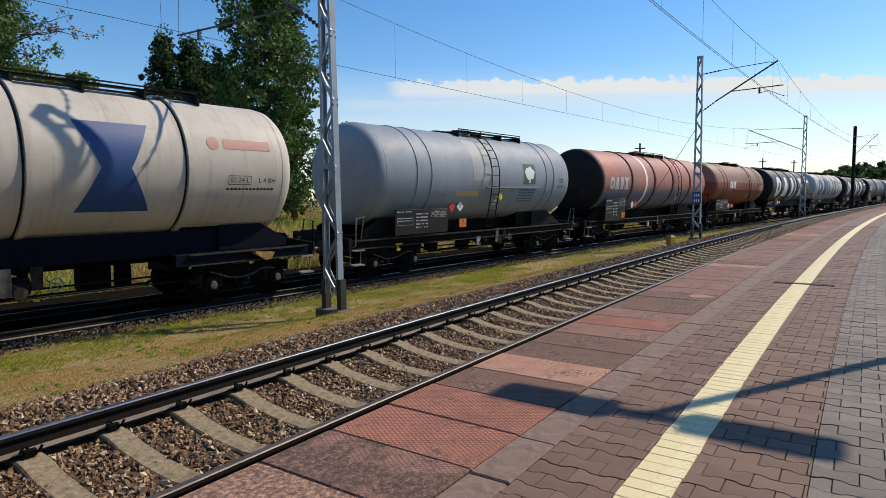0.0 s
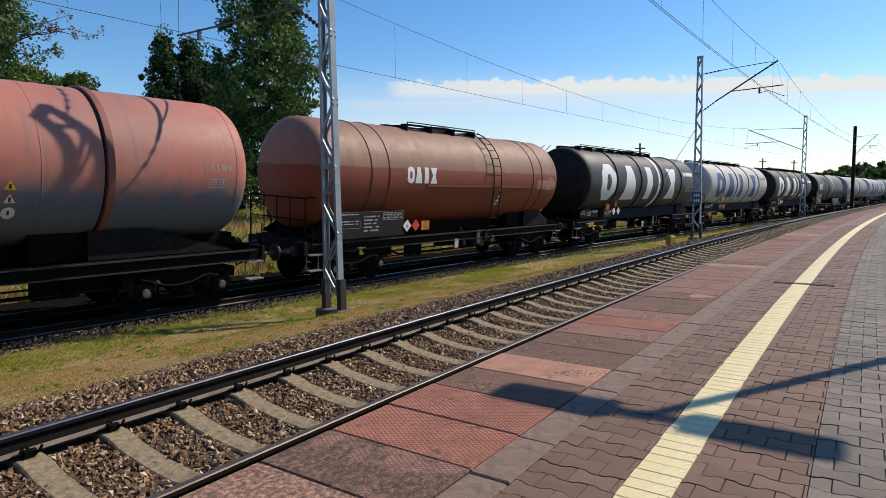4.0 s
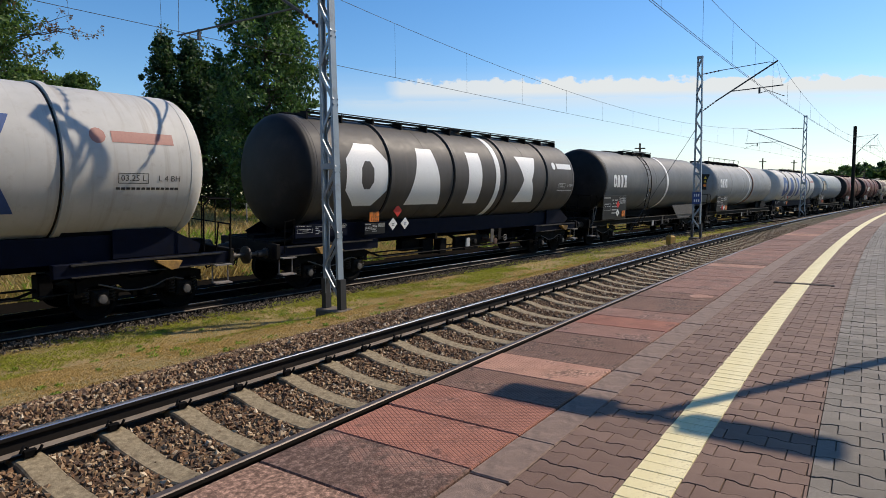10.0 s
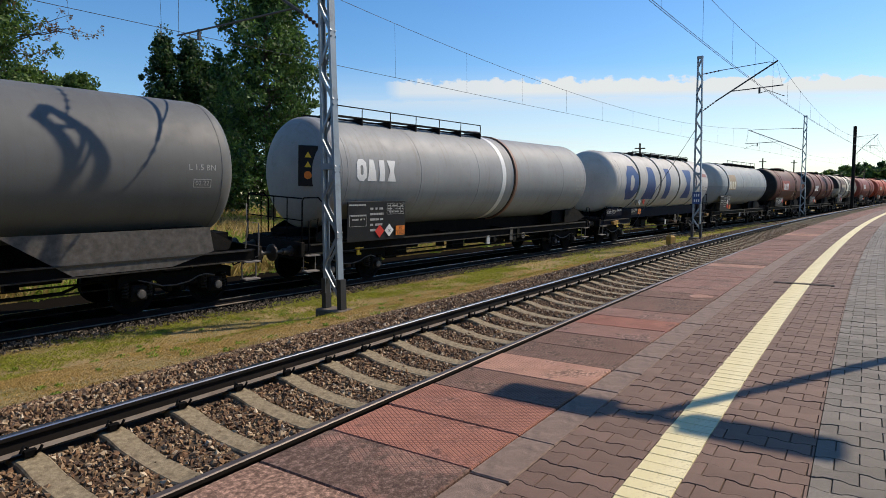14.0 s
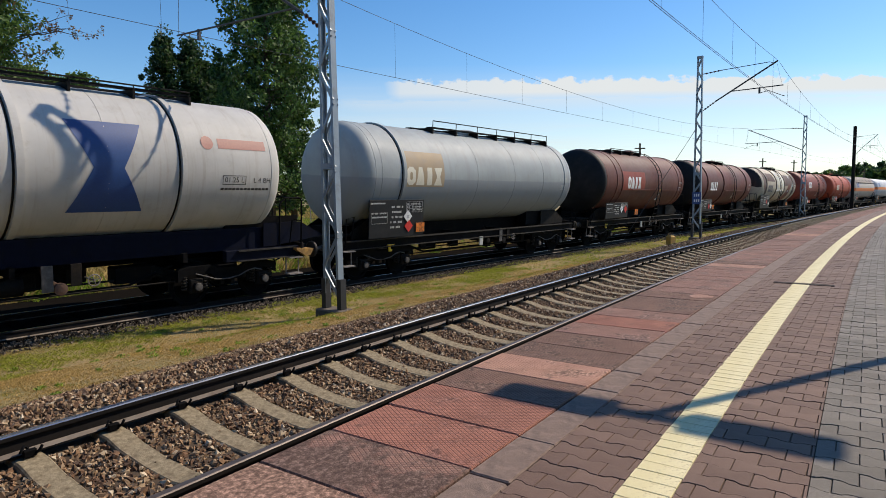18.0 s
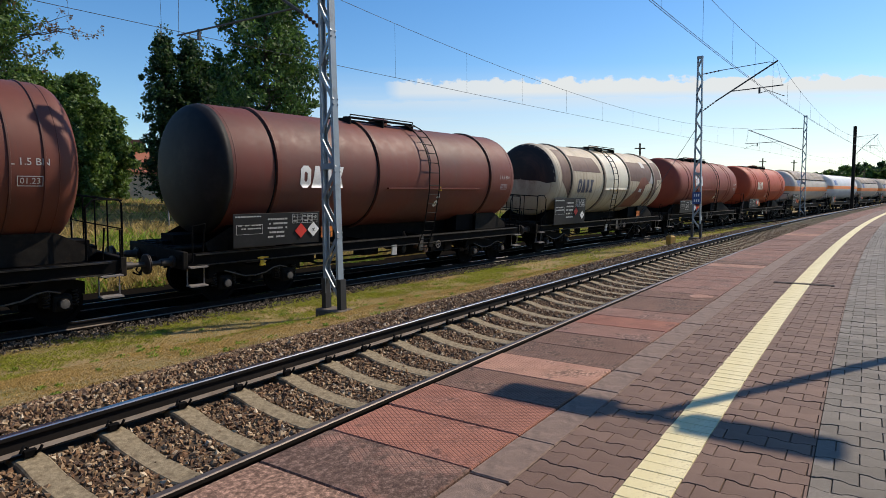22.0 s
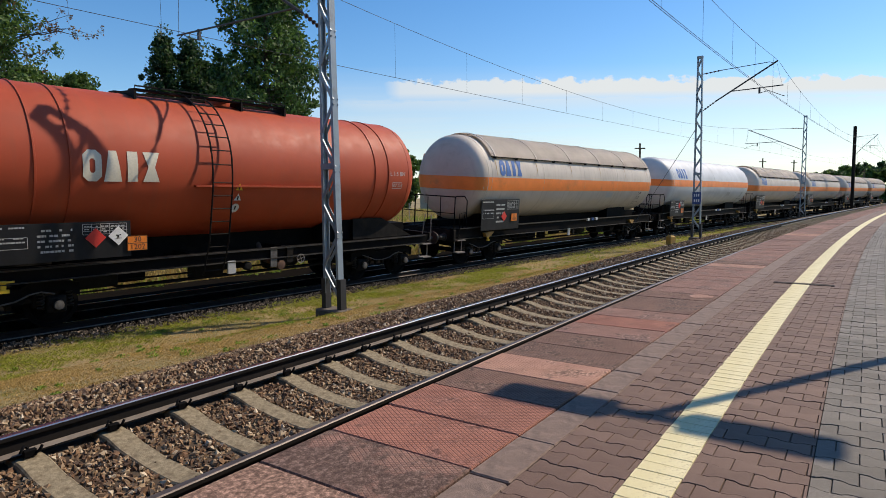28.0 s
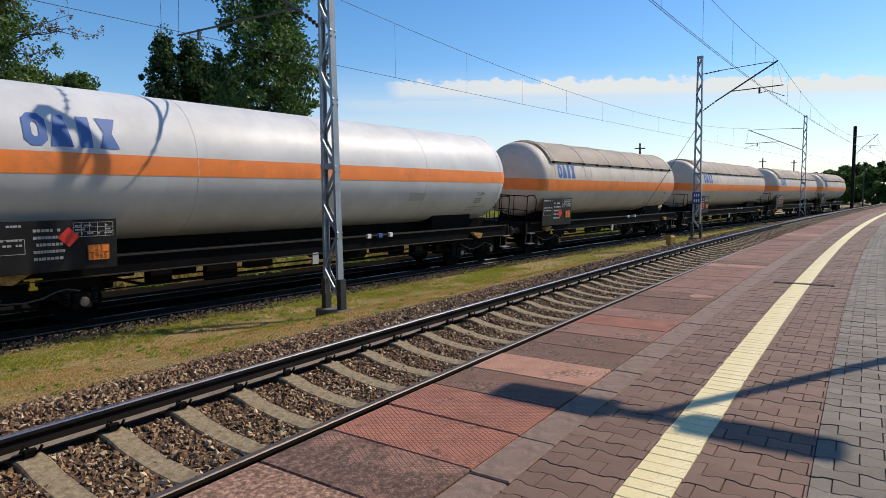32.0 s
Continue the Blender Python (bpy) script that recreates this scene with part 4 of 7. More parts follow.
tree(place(705, 75), 75, 9.6, 3.6, "distant leafy green tree", 17, LEAF[1], 0.1, 0.8, 60, 0.25, 60, 0.2)
tree(place(1180, 120), 120, 9.0, 4.0, "distant dark green tree", 18, LEAF[2], 0.1, 0.8, 50, 0.35, 50, 0.25)

# ---------------------------------------------------------------- tank wagons
R, ZC = 1.59, 3.14     # tank radius and height of its axis over the rails
PAINT = {
    "white": tank_paint("cream_white_paint", (0.475, 0.447, 0.392), (0.25, 0.165, 0.105), 0.6),
    "pale": tank_paint("cool_white_paint", (0.460, 0.452, 0.425), (0.25, 0.18, 0.125), 0.5),
    "bluegrey": tank_paint("blue_grey_paint", (0.222, 0.270, 0.313), (0.16, 0.15, 0.14), 0.5),
    # blue-grey towards the bottom, from about 2.75 m over the rails
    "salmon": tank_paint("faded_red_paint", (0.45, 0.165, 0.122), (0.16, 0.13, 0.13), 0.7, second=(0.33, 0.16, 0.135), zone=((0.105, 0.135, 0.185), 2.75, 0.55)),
    "wornred": tank_paint("worn_red_ring_paint", (0.24, 0.085, 0.065), (0.07, 0.06, 0.065), 0.8),
    "rust": tank_paint("rust_brown_paint", (0.255, 0.145, 0.100), (0.10, 0.06, 0.045), 0.5, zone=((0.205, 0.052, 0.027), 3.38, 0.05)),
    "black": tank_paint("black_paint", (0.046, 0.046, 0.048), (0.09, 0.08, 0.07), 0.25, 0.45),
    "charcoal": tank_paint("sooty_black_paint", (0.062, 0.057, 0.053), (0.11, 0.09, 0.075), 0.4, 0.5),
    "dark": tank_paint("dark_grey_paint", (0.120, 0.125, 0.125), (0.075, 0.072, 0.066), 0.35, 0.52),
    "grey": tank_paint("grey_paint", (0.265, 0.275, 0.275), (0.17, 0.14, 0.11), 0.7, 0.52),
    "light": tank_paint("light_grey_paint", (0.315, 0.345, 0.345), (0.24, 0.21, 0.17), 0.4, 0.52, zone=((0.235, 0.258, 0.272), 3.08, 0.03)),
    "brown": tank_paint("brown_red_paint", (0.135, 0.038, 0.025), (0.075, 0.042, 0.035), 0.6, second=(0.105, 0.042, 0.032)),
    "panelred": tank_paint("bright_red_panel_paint", (0.29, 0.062, 0.038), (0.15, 0.06, 0.045), 0.4),
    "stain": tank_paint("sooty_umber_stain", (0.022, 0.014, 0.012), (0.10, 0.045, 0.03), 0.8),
    "ringgrey": tank_paint("grimy_cream_ring_paint", (0.26, 0.205, 0.155), (0.06, 0.035, 0.025), 0.9),
    "rustred": tank_paint("bare_primer_red_paint", (0.235, 0.088, 0.052), (0.09, 0.035, 0.025), 0.8, second=(0.15, 0.045, 0.03)),
    "umber": tank_paint("umber_paint", (0.125, 0.072, 0.054), (0.06, 0.035, 0.03), 0.6),
    "darkred": tank_paint("dark_red_paint", (0.155, 0.038, 0.028), (0.10, 0.06, 0.05), 0.4, second=(0.11, 0.045, 0.036)),
    "camo": tank_paint("patched_cream_paint", (0.500, 0.440, 0.330), (0.18, 0.10, 0.07), 0.6, second=(0.17, 0.085, 0.062), patch=1.0),
    "cream": tank_paint("rust_stained_cream_paint", (0.480, 0.414, 0.306), (0.15, 0.075, 0.045), 0.9),
    "tan": tank_paint("faded_tan_paint", (0.27, 0.145, 0.10), (0.14, 0.07, 0.05), 0.5),
    "red": tank_paint("red_paint", (0.215, 0.045, 0.029), (0.15, 0.07, 0.05), 0.3),
    "orange": tank_paint("orange_red_paint", (0.40, 0.064, 0.024), (0.25, 0.085, 0.045), 0.35),
    "gas": tank_paint("dusty_white_paint", (0.56, 0.5, 0.43), (0.33, 0.25, 0.19), 0.55),
    "shield": tank_paint("sheet_shield_paint", (0.62, 0.545, 0.47), (0.45, 0.38, 0.31), 0.25),
    "gaswhite": tank_paint("clean_white_paint", (0.58, 0.59, 0.59), (0.45, 0.42, 0.38), 0.2, 0.42),
}
STRIPE = plain("orange_stripe_paint", (0.88, 0.235, 0.045), 0.45, 0, 0.12, 2, 0.05, (0.45, 0.16, 0.06), 0.25)
CAP = plain("dusty_axle_cap", (0.085, 0.08, 0.075), 0.8, 0, 0.5, 9, 0.3, (0.05, 0.04, 0.035), 0.5)
BOARDMARK = flat("worn_white_figures", (0.40, 0.40, 0.39))
RUSTRUN = flat("rust_run", (0.42, 0.28, 0.12))
PALEBLUE = flat("faded_blue_marking", (0.045, 0.13, 0.36))
# near-black that paints the unlit tone of tank ends
ENDSHADE = plain("charcoal", (0.011, 0.011, 0.012), 0.6, 0.0, 0.5, 2, 0.15, (0.03, 0.026, 0.024), 0.3, spec=0.2)
OCHRE = plain("ochre_panel", (0.36, 0.265, 0.155), 0.6, 0, 0.12, 2, 0.1, (0.30, 0.25, 0.19), 0.4)
OCHRELABEL = flat("ochre_label", (0.55, 0.37, 0.15))
# lighter steel that paints sunlit solebar edges and springs
LITSTEEL = plain("lit_edge_steel", (0.022, 0.02, 0.018), 0.6, 0.2, 0.5, 5, 0.3, (0.02, 0.017, 0.015), 0.5)
RUSTYELLOW = plain("rusty_yellow_paint", (0.36, 0.20, 0.05), 0.8, 0.0, 0.4, 7, 0.3, (0.10, 0.055, 0.03), 0.55)
BUFFER = plain("buffer_steel", (0.05, 0.043, 0.038), 0.55, 0.3, 0.4, 8, 0.2)


def on_tank(x, h, r, zc):
    """A point on the side towards the platform, h metres of height over the tank's axis."""
    a = math.asin(max(-1, min(1, h / r)))
    return (x, -r * math.cos(a), zc + r * math.sin(a))


def tank_shape(name, polys, material, parent, r, zc, label=""):
    """Flat shapes (x, height over the axis) laid on the tank's skin."""
    bm = bmesh.new()
    for poly in polys:
        bm.faces.new([bm.verts.new((x, 0, h)) for x, h in poly])
    return lay(name, bm, material, parent, r, zc, label)


def lay(name, bm, material, parent, r, zc, label=""):
    bmesh.ops.remove_doubles(bm, verts=bm.verts, dist=0.0005)
    hs = [v.co.z for v in bm.verts]
    h = math.ceil(min(hs) / 0.12) * 0.12
    while h < max(hs):
        bmesh.ops.bisect_plane(bm, geom=bm.verts[:] + bm.edges[:] + bm.faces[:], plane_co=(0, 0, h), plane_no=(0, 0, 1))
        h += 0.12
    for v in bm.verts:
        v.co = on_tank(v.co.x, v.co.z, r + 0.005, zc)
    bmesh.ops.recalc_face_normals(bm, faces=bm.faces)
    for f in bm.faces:
        if f.normal.y > 0:
            f.normal_flip()
    return part(name, bm, material, parent, label, smooth=True)


def tank_text(body, x, h, size, material, wagon, r, zc, framed=False):
    """Stencilled figures on the tank's skin, centred at x; a frame round them where there is one."""
    vs, fs = text_mesh(body, size)
    bm = bmesh.new()
    vv = [bm.verts.new((x + a, 0, h + b)) for a, b in vs]
    for f in fs:
        bm.faces.new([vv[k] for k in f])
    lay("stencil", bm, material, wagon, r, zc)
    if framed:
        w = max(a for a, _ in vs) + 0.05
        t = size * 0.62
        for x0, x1, h0, h1 in ((x - w, x + w, h + t - 0.014, h + t), (x - w, x + w, h - t, h - t + 0.014), (x - w, x - w + 0.014, h - t, h + t), (x + w - 0.014, x + w, h - t, h + t)):
            tank_shape("stencil_frame", [rect(x0, x1, h0, h1)], material, wagon, r, zc)


def rect(x0, x1, h0, h1):
    return [(x0, h0), (x1, h0), (x1, h1), (x0, h1)]


def bars_on(bm, x0, x1, z0, z1, rows, y, g, fill=0.75):
    """Unreadable small lettering: short bars."""
    dz = (z1 - z0) / rows
    for i in range(rows):
        z = z1 - dz * (i + 0.5)
        x = x0
        while x < x1 - 0.04:
            w = min(g.uniform(0.035, 0.085), x1 - x)
            if g.random() < fill:
                box(bm, x, x + w * 0.8, y - 0.004, y, z - dz * 0.2, z + dz * 0.2)
            x += w


def ring_part(name, x, r, zc, width, proud, material, parent, label="", n=96):
    bm = bmesh.new()
    prof = [(x - width / 2, r - 0.01), (x - width / 2 + 0.012, r + proud), (x + width / 2 - 0.012, r + proud), (x + width / 2, r - 0.01)]
    rings = [[bm.verts.new((a, q * math.cos(2 * math.pi * k / n), zc + q * math.sin(2 * math.pi * k / n))) for k in range(n)] for a, q in prof]
    for a, b in zip(rings, rings[1:]):
        for k in range(n):
            bm.faces.new((a[k], b[k], b[(k + 1) % n], a[(k + 1) % n]))
    return part(name, bm, material, parent, label, smooth=False)


# shared meshes of the running gear


def mesh_of(name, bm, material):
    me = bpy.data.meshes.new(name)
    bm.to_mesh(me)
    bm.free()
    me.materials.append(material)
    return me


def gear_meshes():
    M = {}
    bm = bmesh.new()
    for sy in (-1, 1):
        prof = [(0.0, 0.14), (0.0, 0.40), (0.02, 0.42), (0.0, 0.46), (0.10, 0.458), (0.13, 0.485), (0.135, 0.40), (0.10, 0.38), (0.10, 0.14)]
        lathe(bm, [(sy * (0.69 + a), q) for a, q in prof], 28, "Y")
    lathe(bm, [(-1.02, 0.06), (-0.80, 0.085), (-0.6, 0.08), (0.6, 0.08), (0.80, 0.085), (1.02, 0.06)], 14, "Y")
    for sy in (-1, 1):
        # chalk marks on the discs that show the turning
        box(bm, 0.18, 0.34, sy * 0.83 - 0.006, sy * 0.83 + 0.006, -0.03, 0.03)
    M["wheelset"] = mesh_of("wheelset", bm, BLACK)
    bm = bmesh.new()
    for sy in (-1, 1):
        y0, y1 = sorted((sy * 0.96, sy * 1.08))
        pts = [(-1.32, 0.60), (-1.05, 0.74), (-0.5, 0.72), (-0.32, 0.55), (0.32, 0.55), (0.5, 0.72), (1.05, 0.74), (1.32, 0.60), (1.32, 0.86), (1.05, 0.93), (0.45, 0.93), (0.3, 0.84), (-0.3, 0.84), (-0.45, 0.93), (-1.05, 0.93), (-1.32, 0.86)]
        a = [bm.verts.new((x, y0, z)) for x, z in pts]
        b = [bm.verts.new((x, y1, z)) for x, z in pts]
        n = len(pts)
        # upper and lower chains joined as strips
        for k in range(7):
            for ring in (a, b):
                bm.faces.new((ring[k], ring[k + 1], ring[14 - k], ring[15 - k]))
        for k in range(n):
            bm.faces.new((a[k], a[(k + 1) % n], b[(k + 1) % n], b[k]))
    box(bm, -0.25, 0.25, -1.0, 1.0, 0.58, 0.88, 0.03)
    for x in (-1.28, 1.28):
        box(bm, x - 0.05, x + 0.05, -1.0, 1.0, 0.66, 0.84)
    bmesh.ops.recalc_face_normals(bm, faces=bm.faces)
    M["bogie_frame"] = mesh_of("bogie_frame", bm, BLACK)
    bm = bmesh.new()
    box(bm, -0.17, 0.17, -0.09, 0.07, -0.16, 0.17, 0.03)
    lathe(bm, [(-0.17, 0.05), (-0.16, 0.10), (-0.09, 0.115)], 14, "Y")
    M["axlebox"] = mesh_of("axlebox", bm, GRIME)
    bm = bmesh.new()
    lathe(bm, [(-0.20, 0.03), (-0.195, 0.085), (-0.165, 0.095)], 12, "Y")
    M["axle_cap"] = mesh_of("axle_cap", bm, CAP)
    bm = bmesh.new()
    pts = [(0.062 * math.cos(k * 1.2), 0.062 * math.sin(k * 1.2), -0.17 + 0.34 * k / 27) for k in range(28)]
    pipe(bm, pts, 0.018, 4)
    M["coil_spring"] = mesh_of("coil_spring", bm, LITSTEEL)
    bm = bmesh.new()
    lathe(bm, [(0.0, 0.13), (-0.02, 0.14), (-0.05, 0.14), (-0.06, 0.09), (-0.30, 0.085), (-0.31, 0.055), (-0.56, 0.05), (-0.57, 0.20), (-0.585, 0.225), (-0.60, 0.225), (-0.615, 0.19)], 20, "X")
    M["buffer"] = mesh_of("buffer", bm, BUFFER)
    bm = bmesh.new()
    box(bm, -0.30, 0.0, -0.06, 0.06, -0.10, 0.06, 0.02)
    pipe(bm, [(-0.28, 0, 0.05), (-0.36, 0, 0.02), (-0.36, 0, -0.08), (-0.26, 0, -0.10)], 0.03, 6)
    pipe(bm, [(-0.30, 0.06, -0.02), (-0.42, 0.05, -0.25), (-0.34, 0.0, -0.38), (-0.30, -0.06, -0.05)], 0.02, 5)
    M["drawhook"] = mesh_of("drawhook", bm, GRIME)
    bm = bmesh.new()
    pipe(bm, [(0, -1.0, 1.1), (-0.25, -0.95, 0.9), (-0.3, -0.85, 0.6)], 0.022, 6)
    M["brake_hose"] = mesh_of("brake_hose", bm, BLACK)
    bm = bmesh.new()
    pipe(bm, [(-0.95, -1.16, 0.78), (-0.70, -1.17, 0.70), (-0.42, -1.17, 0.60), (-0.1, -1.16, 0.585), (0.2, -1.16, 0.63), (0.42, -1.17, 0.73), (0.62, -1.16, 0.76), (0.85, -1.15, 0.70)], 0.017, 5)
    M["brake_pipe"] = mesh_of("brake_pipe", bm, CAP)
    bm = bmesh.new()
    for x in (-0.22, 0.22):
        box(bm, x - 0.05, x + 0.05, -0.05, 0.05, -0.30, 0.02, 0.012)
    box(bm, -0.17, 0.17, -0.035, 0.035, -0.20, -0.10, 0.01)
    M["brake_shoe"] = mesh_of("brake_shoe", bm, GRIME)
    bm = bmesh.new()
    ring = [(0.115 * math.cos(k * math.pi / 8), 0, 0.115 * math.sin(k * math.pi / 8)) for k in range(17)]
    pipe(bm, ring, 0.013, 5)
    for k in range(2):
        a = k * math.pi / 2 + 0.3
        pipe(bm, [(-0.11 * math.cos(a), 0, -0.11 * math.sin(a)), (0.11 * math.cos(a), 0, 0.11 * math.sin(a))], 0.009, 4)
    pipe(bm, [(0, -0.02, 0), (0, 0.45, 0)], 0.018, 6)
    M["handwheel"] = mesh_of("handwheel", bm, STEPSTEEL)
    return M


GEAR = gear_meshes()
FRONT_RAILS = {3, 4, 5, 7, 8, 13, 15, 16, 17, 18, 19, 20, 21}   # wagons with a railing at the leading end
# wagons whose leading end carries painted shade
SHADED_ENDS = {2, 4, 6, 7, 11, 12}
REAR_RAILS = {5, 9, 11, 12, 16, 17}
SPINNING = []


def bogie(wagon, x):
    fr = share("bogie", GEAR["bogie_frame"], wagon, Matrix.Translation((x, 0, 0)))
    share("brake_pipe", GEAR["brake_pipe"], fr, Matrix.Identity(4))
    for dx in (-0.36, 0.36):
        share("brake_shoe", GEAR["brake_shoe"], fr, Matrix.Translation((dx, -0.92, 0.72)))
    for dx in (-0.9, 0.9):
        w = share("wheelset", GEAR["wheelset"], fr, Matrix.Translation((dx, 0, 0.46)))
        SPINNING.append((w, dx))
        for sy in (-1, 1):
            share("axle_cap", GEAR["axle_cap"], fr, Matrix.Translation((dx, sy * 1.05, 0.48)) @ Matrix.Rotation(math.pi * (sy > 0), 4, "Z"))
            share("axlebox", GEAR["axlebox"], fr, Matrix.Translation((dx, sy * 1.05, 0.48)) @ Matrix.Rotation(math.pi * (sy > 0), 4, "Z"))
            for e in (-0.25, 0.25):
                share("coil_spring", GEAR["coil_spring"], fr, Matrix.Translation((dx + e, sy * 1.03, 0.56)))
    return fr


def hazard_plate(parent, x, z, top, low, y=-1.56):
    bm = bmesh.new()
    box(bm, x - 0.2, x + 0.2, y, y + 0.012, z - 0.15, z + 0.15)
    pl = part("orange_plate", bm, ORANGE, parent, "orange hazard number plate")
    bm = bmesh.new()
    for z0, z1 in ((z + 0.144, z + 0.15), (z - 0.15, z - 0.144), (z - 0.005, z + 0.005)):
        box(bm, x - 0.2, x + 0.2, y - 0.004, y + 0.002, z0, z1)
    for x0 in (x - 0.2, x + 0.193):
        box(bm, x0, x0 + 0.007, y - 0.004, y + 0.002, z - 0.144, z + 0.144)
    part("plate_border", bm, DARKTEXT, pl)
    for body, zc in ((top, z + 0.073), (low, z - 0.077)):
        vs, fs = text_mesh(body, 0.155)
        bm = bmesh.new()
        vv = [bm.verts.new((x + a, y - 0.005, zc + b)) for a, b in vs]
        for f in fs:
            bm.faces.new([vv[k] for k in f])
        part("plate_number", bm, DARKTEXT, pl)


def diamond(parent, x, z, size, material, label, y=-1.56, mark=None):
    bm = bmesh.new()
    h = size / 2 * 1.41
    f = [bm.verts.new((x + a * h, y, z + b * h)) for a, b in ((-1, 0), (0, -1), (1, 0), (0, 1))]
    bk = [bm.verts.new((v.co.x, y + 0.012, v.co.z)) for v in f]
    bm.faces.new(f)
    for k in range(4):
        bm.faces.new((f[k], f[(k + 1) % 4], bk[(k + 1) % 4], bk[k]))
    d = part("hazard_sign", bm, material, parent, label)
    if mark:
        bm = bmesh.new()
        for a, b, w, t in ((-0.3, -0.28, 0.6, 0.05), (-0.1, -0.2, 0.16, 0.3), (-0.22, 0.0, 0.12, 0.12), (0.1, 0.05, 0.16, 0.1)):
            box(bm, x + a * h, x + (a + w) * h, y - 0.004, y, z + b * h, z + (b + t) * h)
        part("sign_symbol", bm, mark, d)


def board(parent, x0, x1, z0, z1, seed, y=-1.50, tables=True, material=None):
    """Data board: a dark sheet with bars for its small figures."""
    bm = bmesh.new()
    box(bm, x0, x1, y, y + 0.02, z0, z1, 0.004)
    b = part("data_board", bm, material or BOARD, parent, "black data board with small white figures")
    g = random.Random(seed)
    bm = bmesh.new()
    w, h = x1 - x0, z1 - z0
    bars_on(bm, x0 + 0.37 * w, x0 + 0.60 * w, z0 + 0.2 * h, z1 - 0.12 * h, 5, y - 0.001, g, 0.8)
    bars_on(bm, x0 + 0.05 * w, x0 + 0.3 * w, z0 + 0.5 * h, z1 - 0.3 * h, 2, y - 0.001, g, 0.8)
    bars_on(bm, x0 + 0.02 * w, x0 + 0.3 * w, z1 - 0.14 * h, z1 - 0.04 * h, 1, y - 0.001, g, 0.9)
    if tables:
        tx0, tx1, tz0, tz1 = x0 + 0.66 * w, x0 + 0.97 * w, z1 - 0.34 * h, z1 - 0.06 * h
        for k in range(4):
            z = tz0 + (tz1 - tz0) * k / 3
            box(bm, tx0, tx1, y - 0.005, y - 0.001, z - 0.004, z + 0.004)
        for k in range(6):
            x = tx0 + (tx1 - tx0) * k / 5
            box(bm, x - 0.004, x + 0.004, y - 0.005, y - 0.001, tz0, tz1)
        bars_on(bm, tx0 + 0.03, tx1 - 0.02, tz0 + 0.02, tz1 - 0.02, 3, y - 0.001, g, 0.6)
        for zz0, zz1 in ((z0 + 0.38 * h, z0 + 0.66 * h),):
            for a, b2, c, d in ((x0 + 0.03 * w, x0 + 0.31 * w, zz0, zz0 + 0.008), (x0 + 0.03 * w, x0 + 0.31 * w, zz1, zz1 + 0.008), (x0 + 0.03 * w, x0 + 0.03 * w + 0.008, zz0, zz1), (x0 + 0.31 * w, x0 + 0.31 * w + 0.008, zz0, zz1)):
                box(bm, a, b2, y - 0.005, y - 0.001, c, d)
    tagged(part("board_figures", bm, BOARDMARK, b), kind="stuff")
    return b


def block_letters(wagon, slots, h0, h1, material, r, zc, label):
    """The owner's big initials, as plain blocks of their outline."""
    for i, (x0, x1) in enumerate(slots):
        w, h = x1 - x0, h1 - h0
        c = 0.28 * w
        shape = [
            [(x0 + c, h0), (x1 - c, h0), (x1, h0 + c), (x1, h1 - c), (x1 - c, h1), (x0 + c, h1), (x0, h1 - c), (x0, h0 + c)],
            [(x0, h0), (x1, h0), (x0 + 0.72 * w, h1), (x0 + 0.28 * w, h1)],
            [(x0 + 0.2 * w, h0), (x0 + 0.8 * w, h0), (x0 + 0.8 * w, h1), (x0 + 0.2 * w, h1)],
            [(x0, h0), (x1, h0), (x0 + 0.70 * w, h0 + 0.5 * h), (x1, h1), (x0, h1), (x0 + 0.30 * w, h0 + 0.5 * h)],
        ][i % 4]
        polys = [shape]
        if i % 4 == 0:
            cx, cy, k = (x0 + x1) / 2, (h0 + h1) / 2, 0.3
            inner = [(cx + (a - cx) * k, cy + (b - cy) * (k + 0.15)) for a, b in shape]
            polys = [[shape[j], shape[(j + 1) % 8], inner[(j + 1) % 8], inner[j]] for j in range(8)]
        tank_shape("owner_block", polys, material, wagon, r, zc, label)


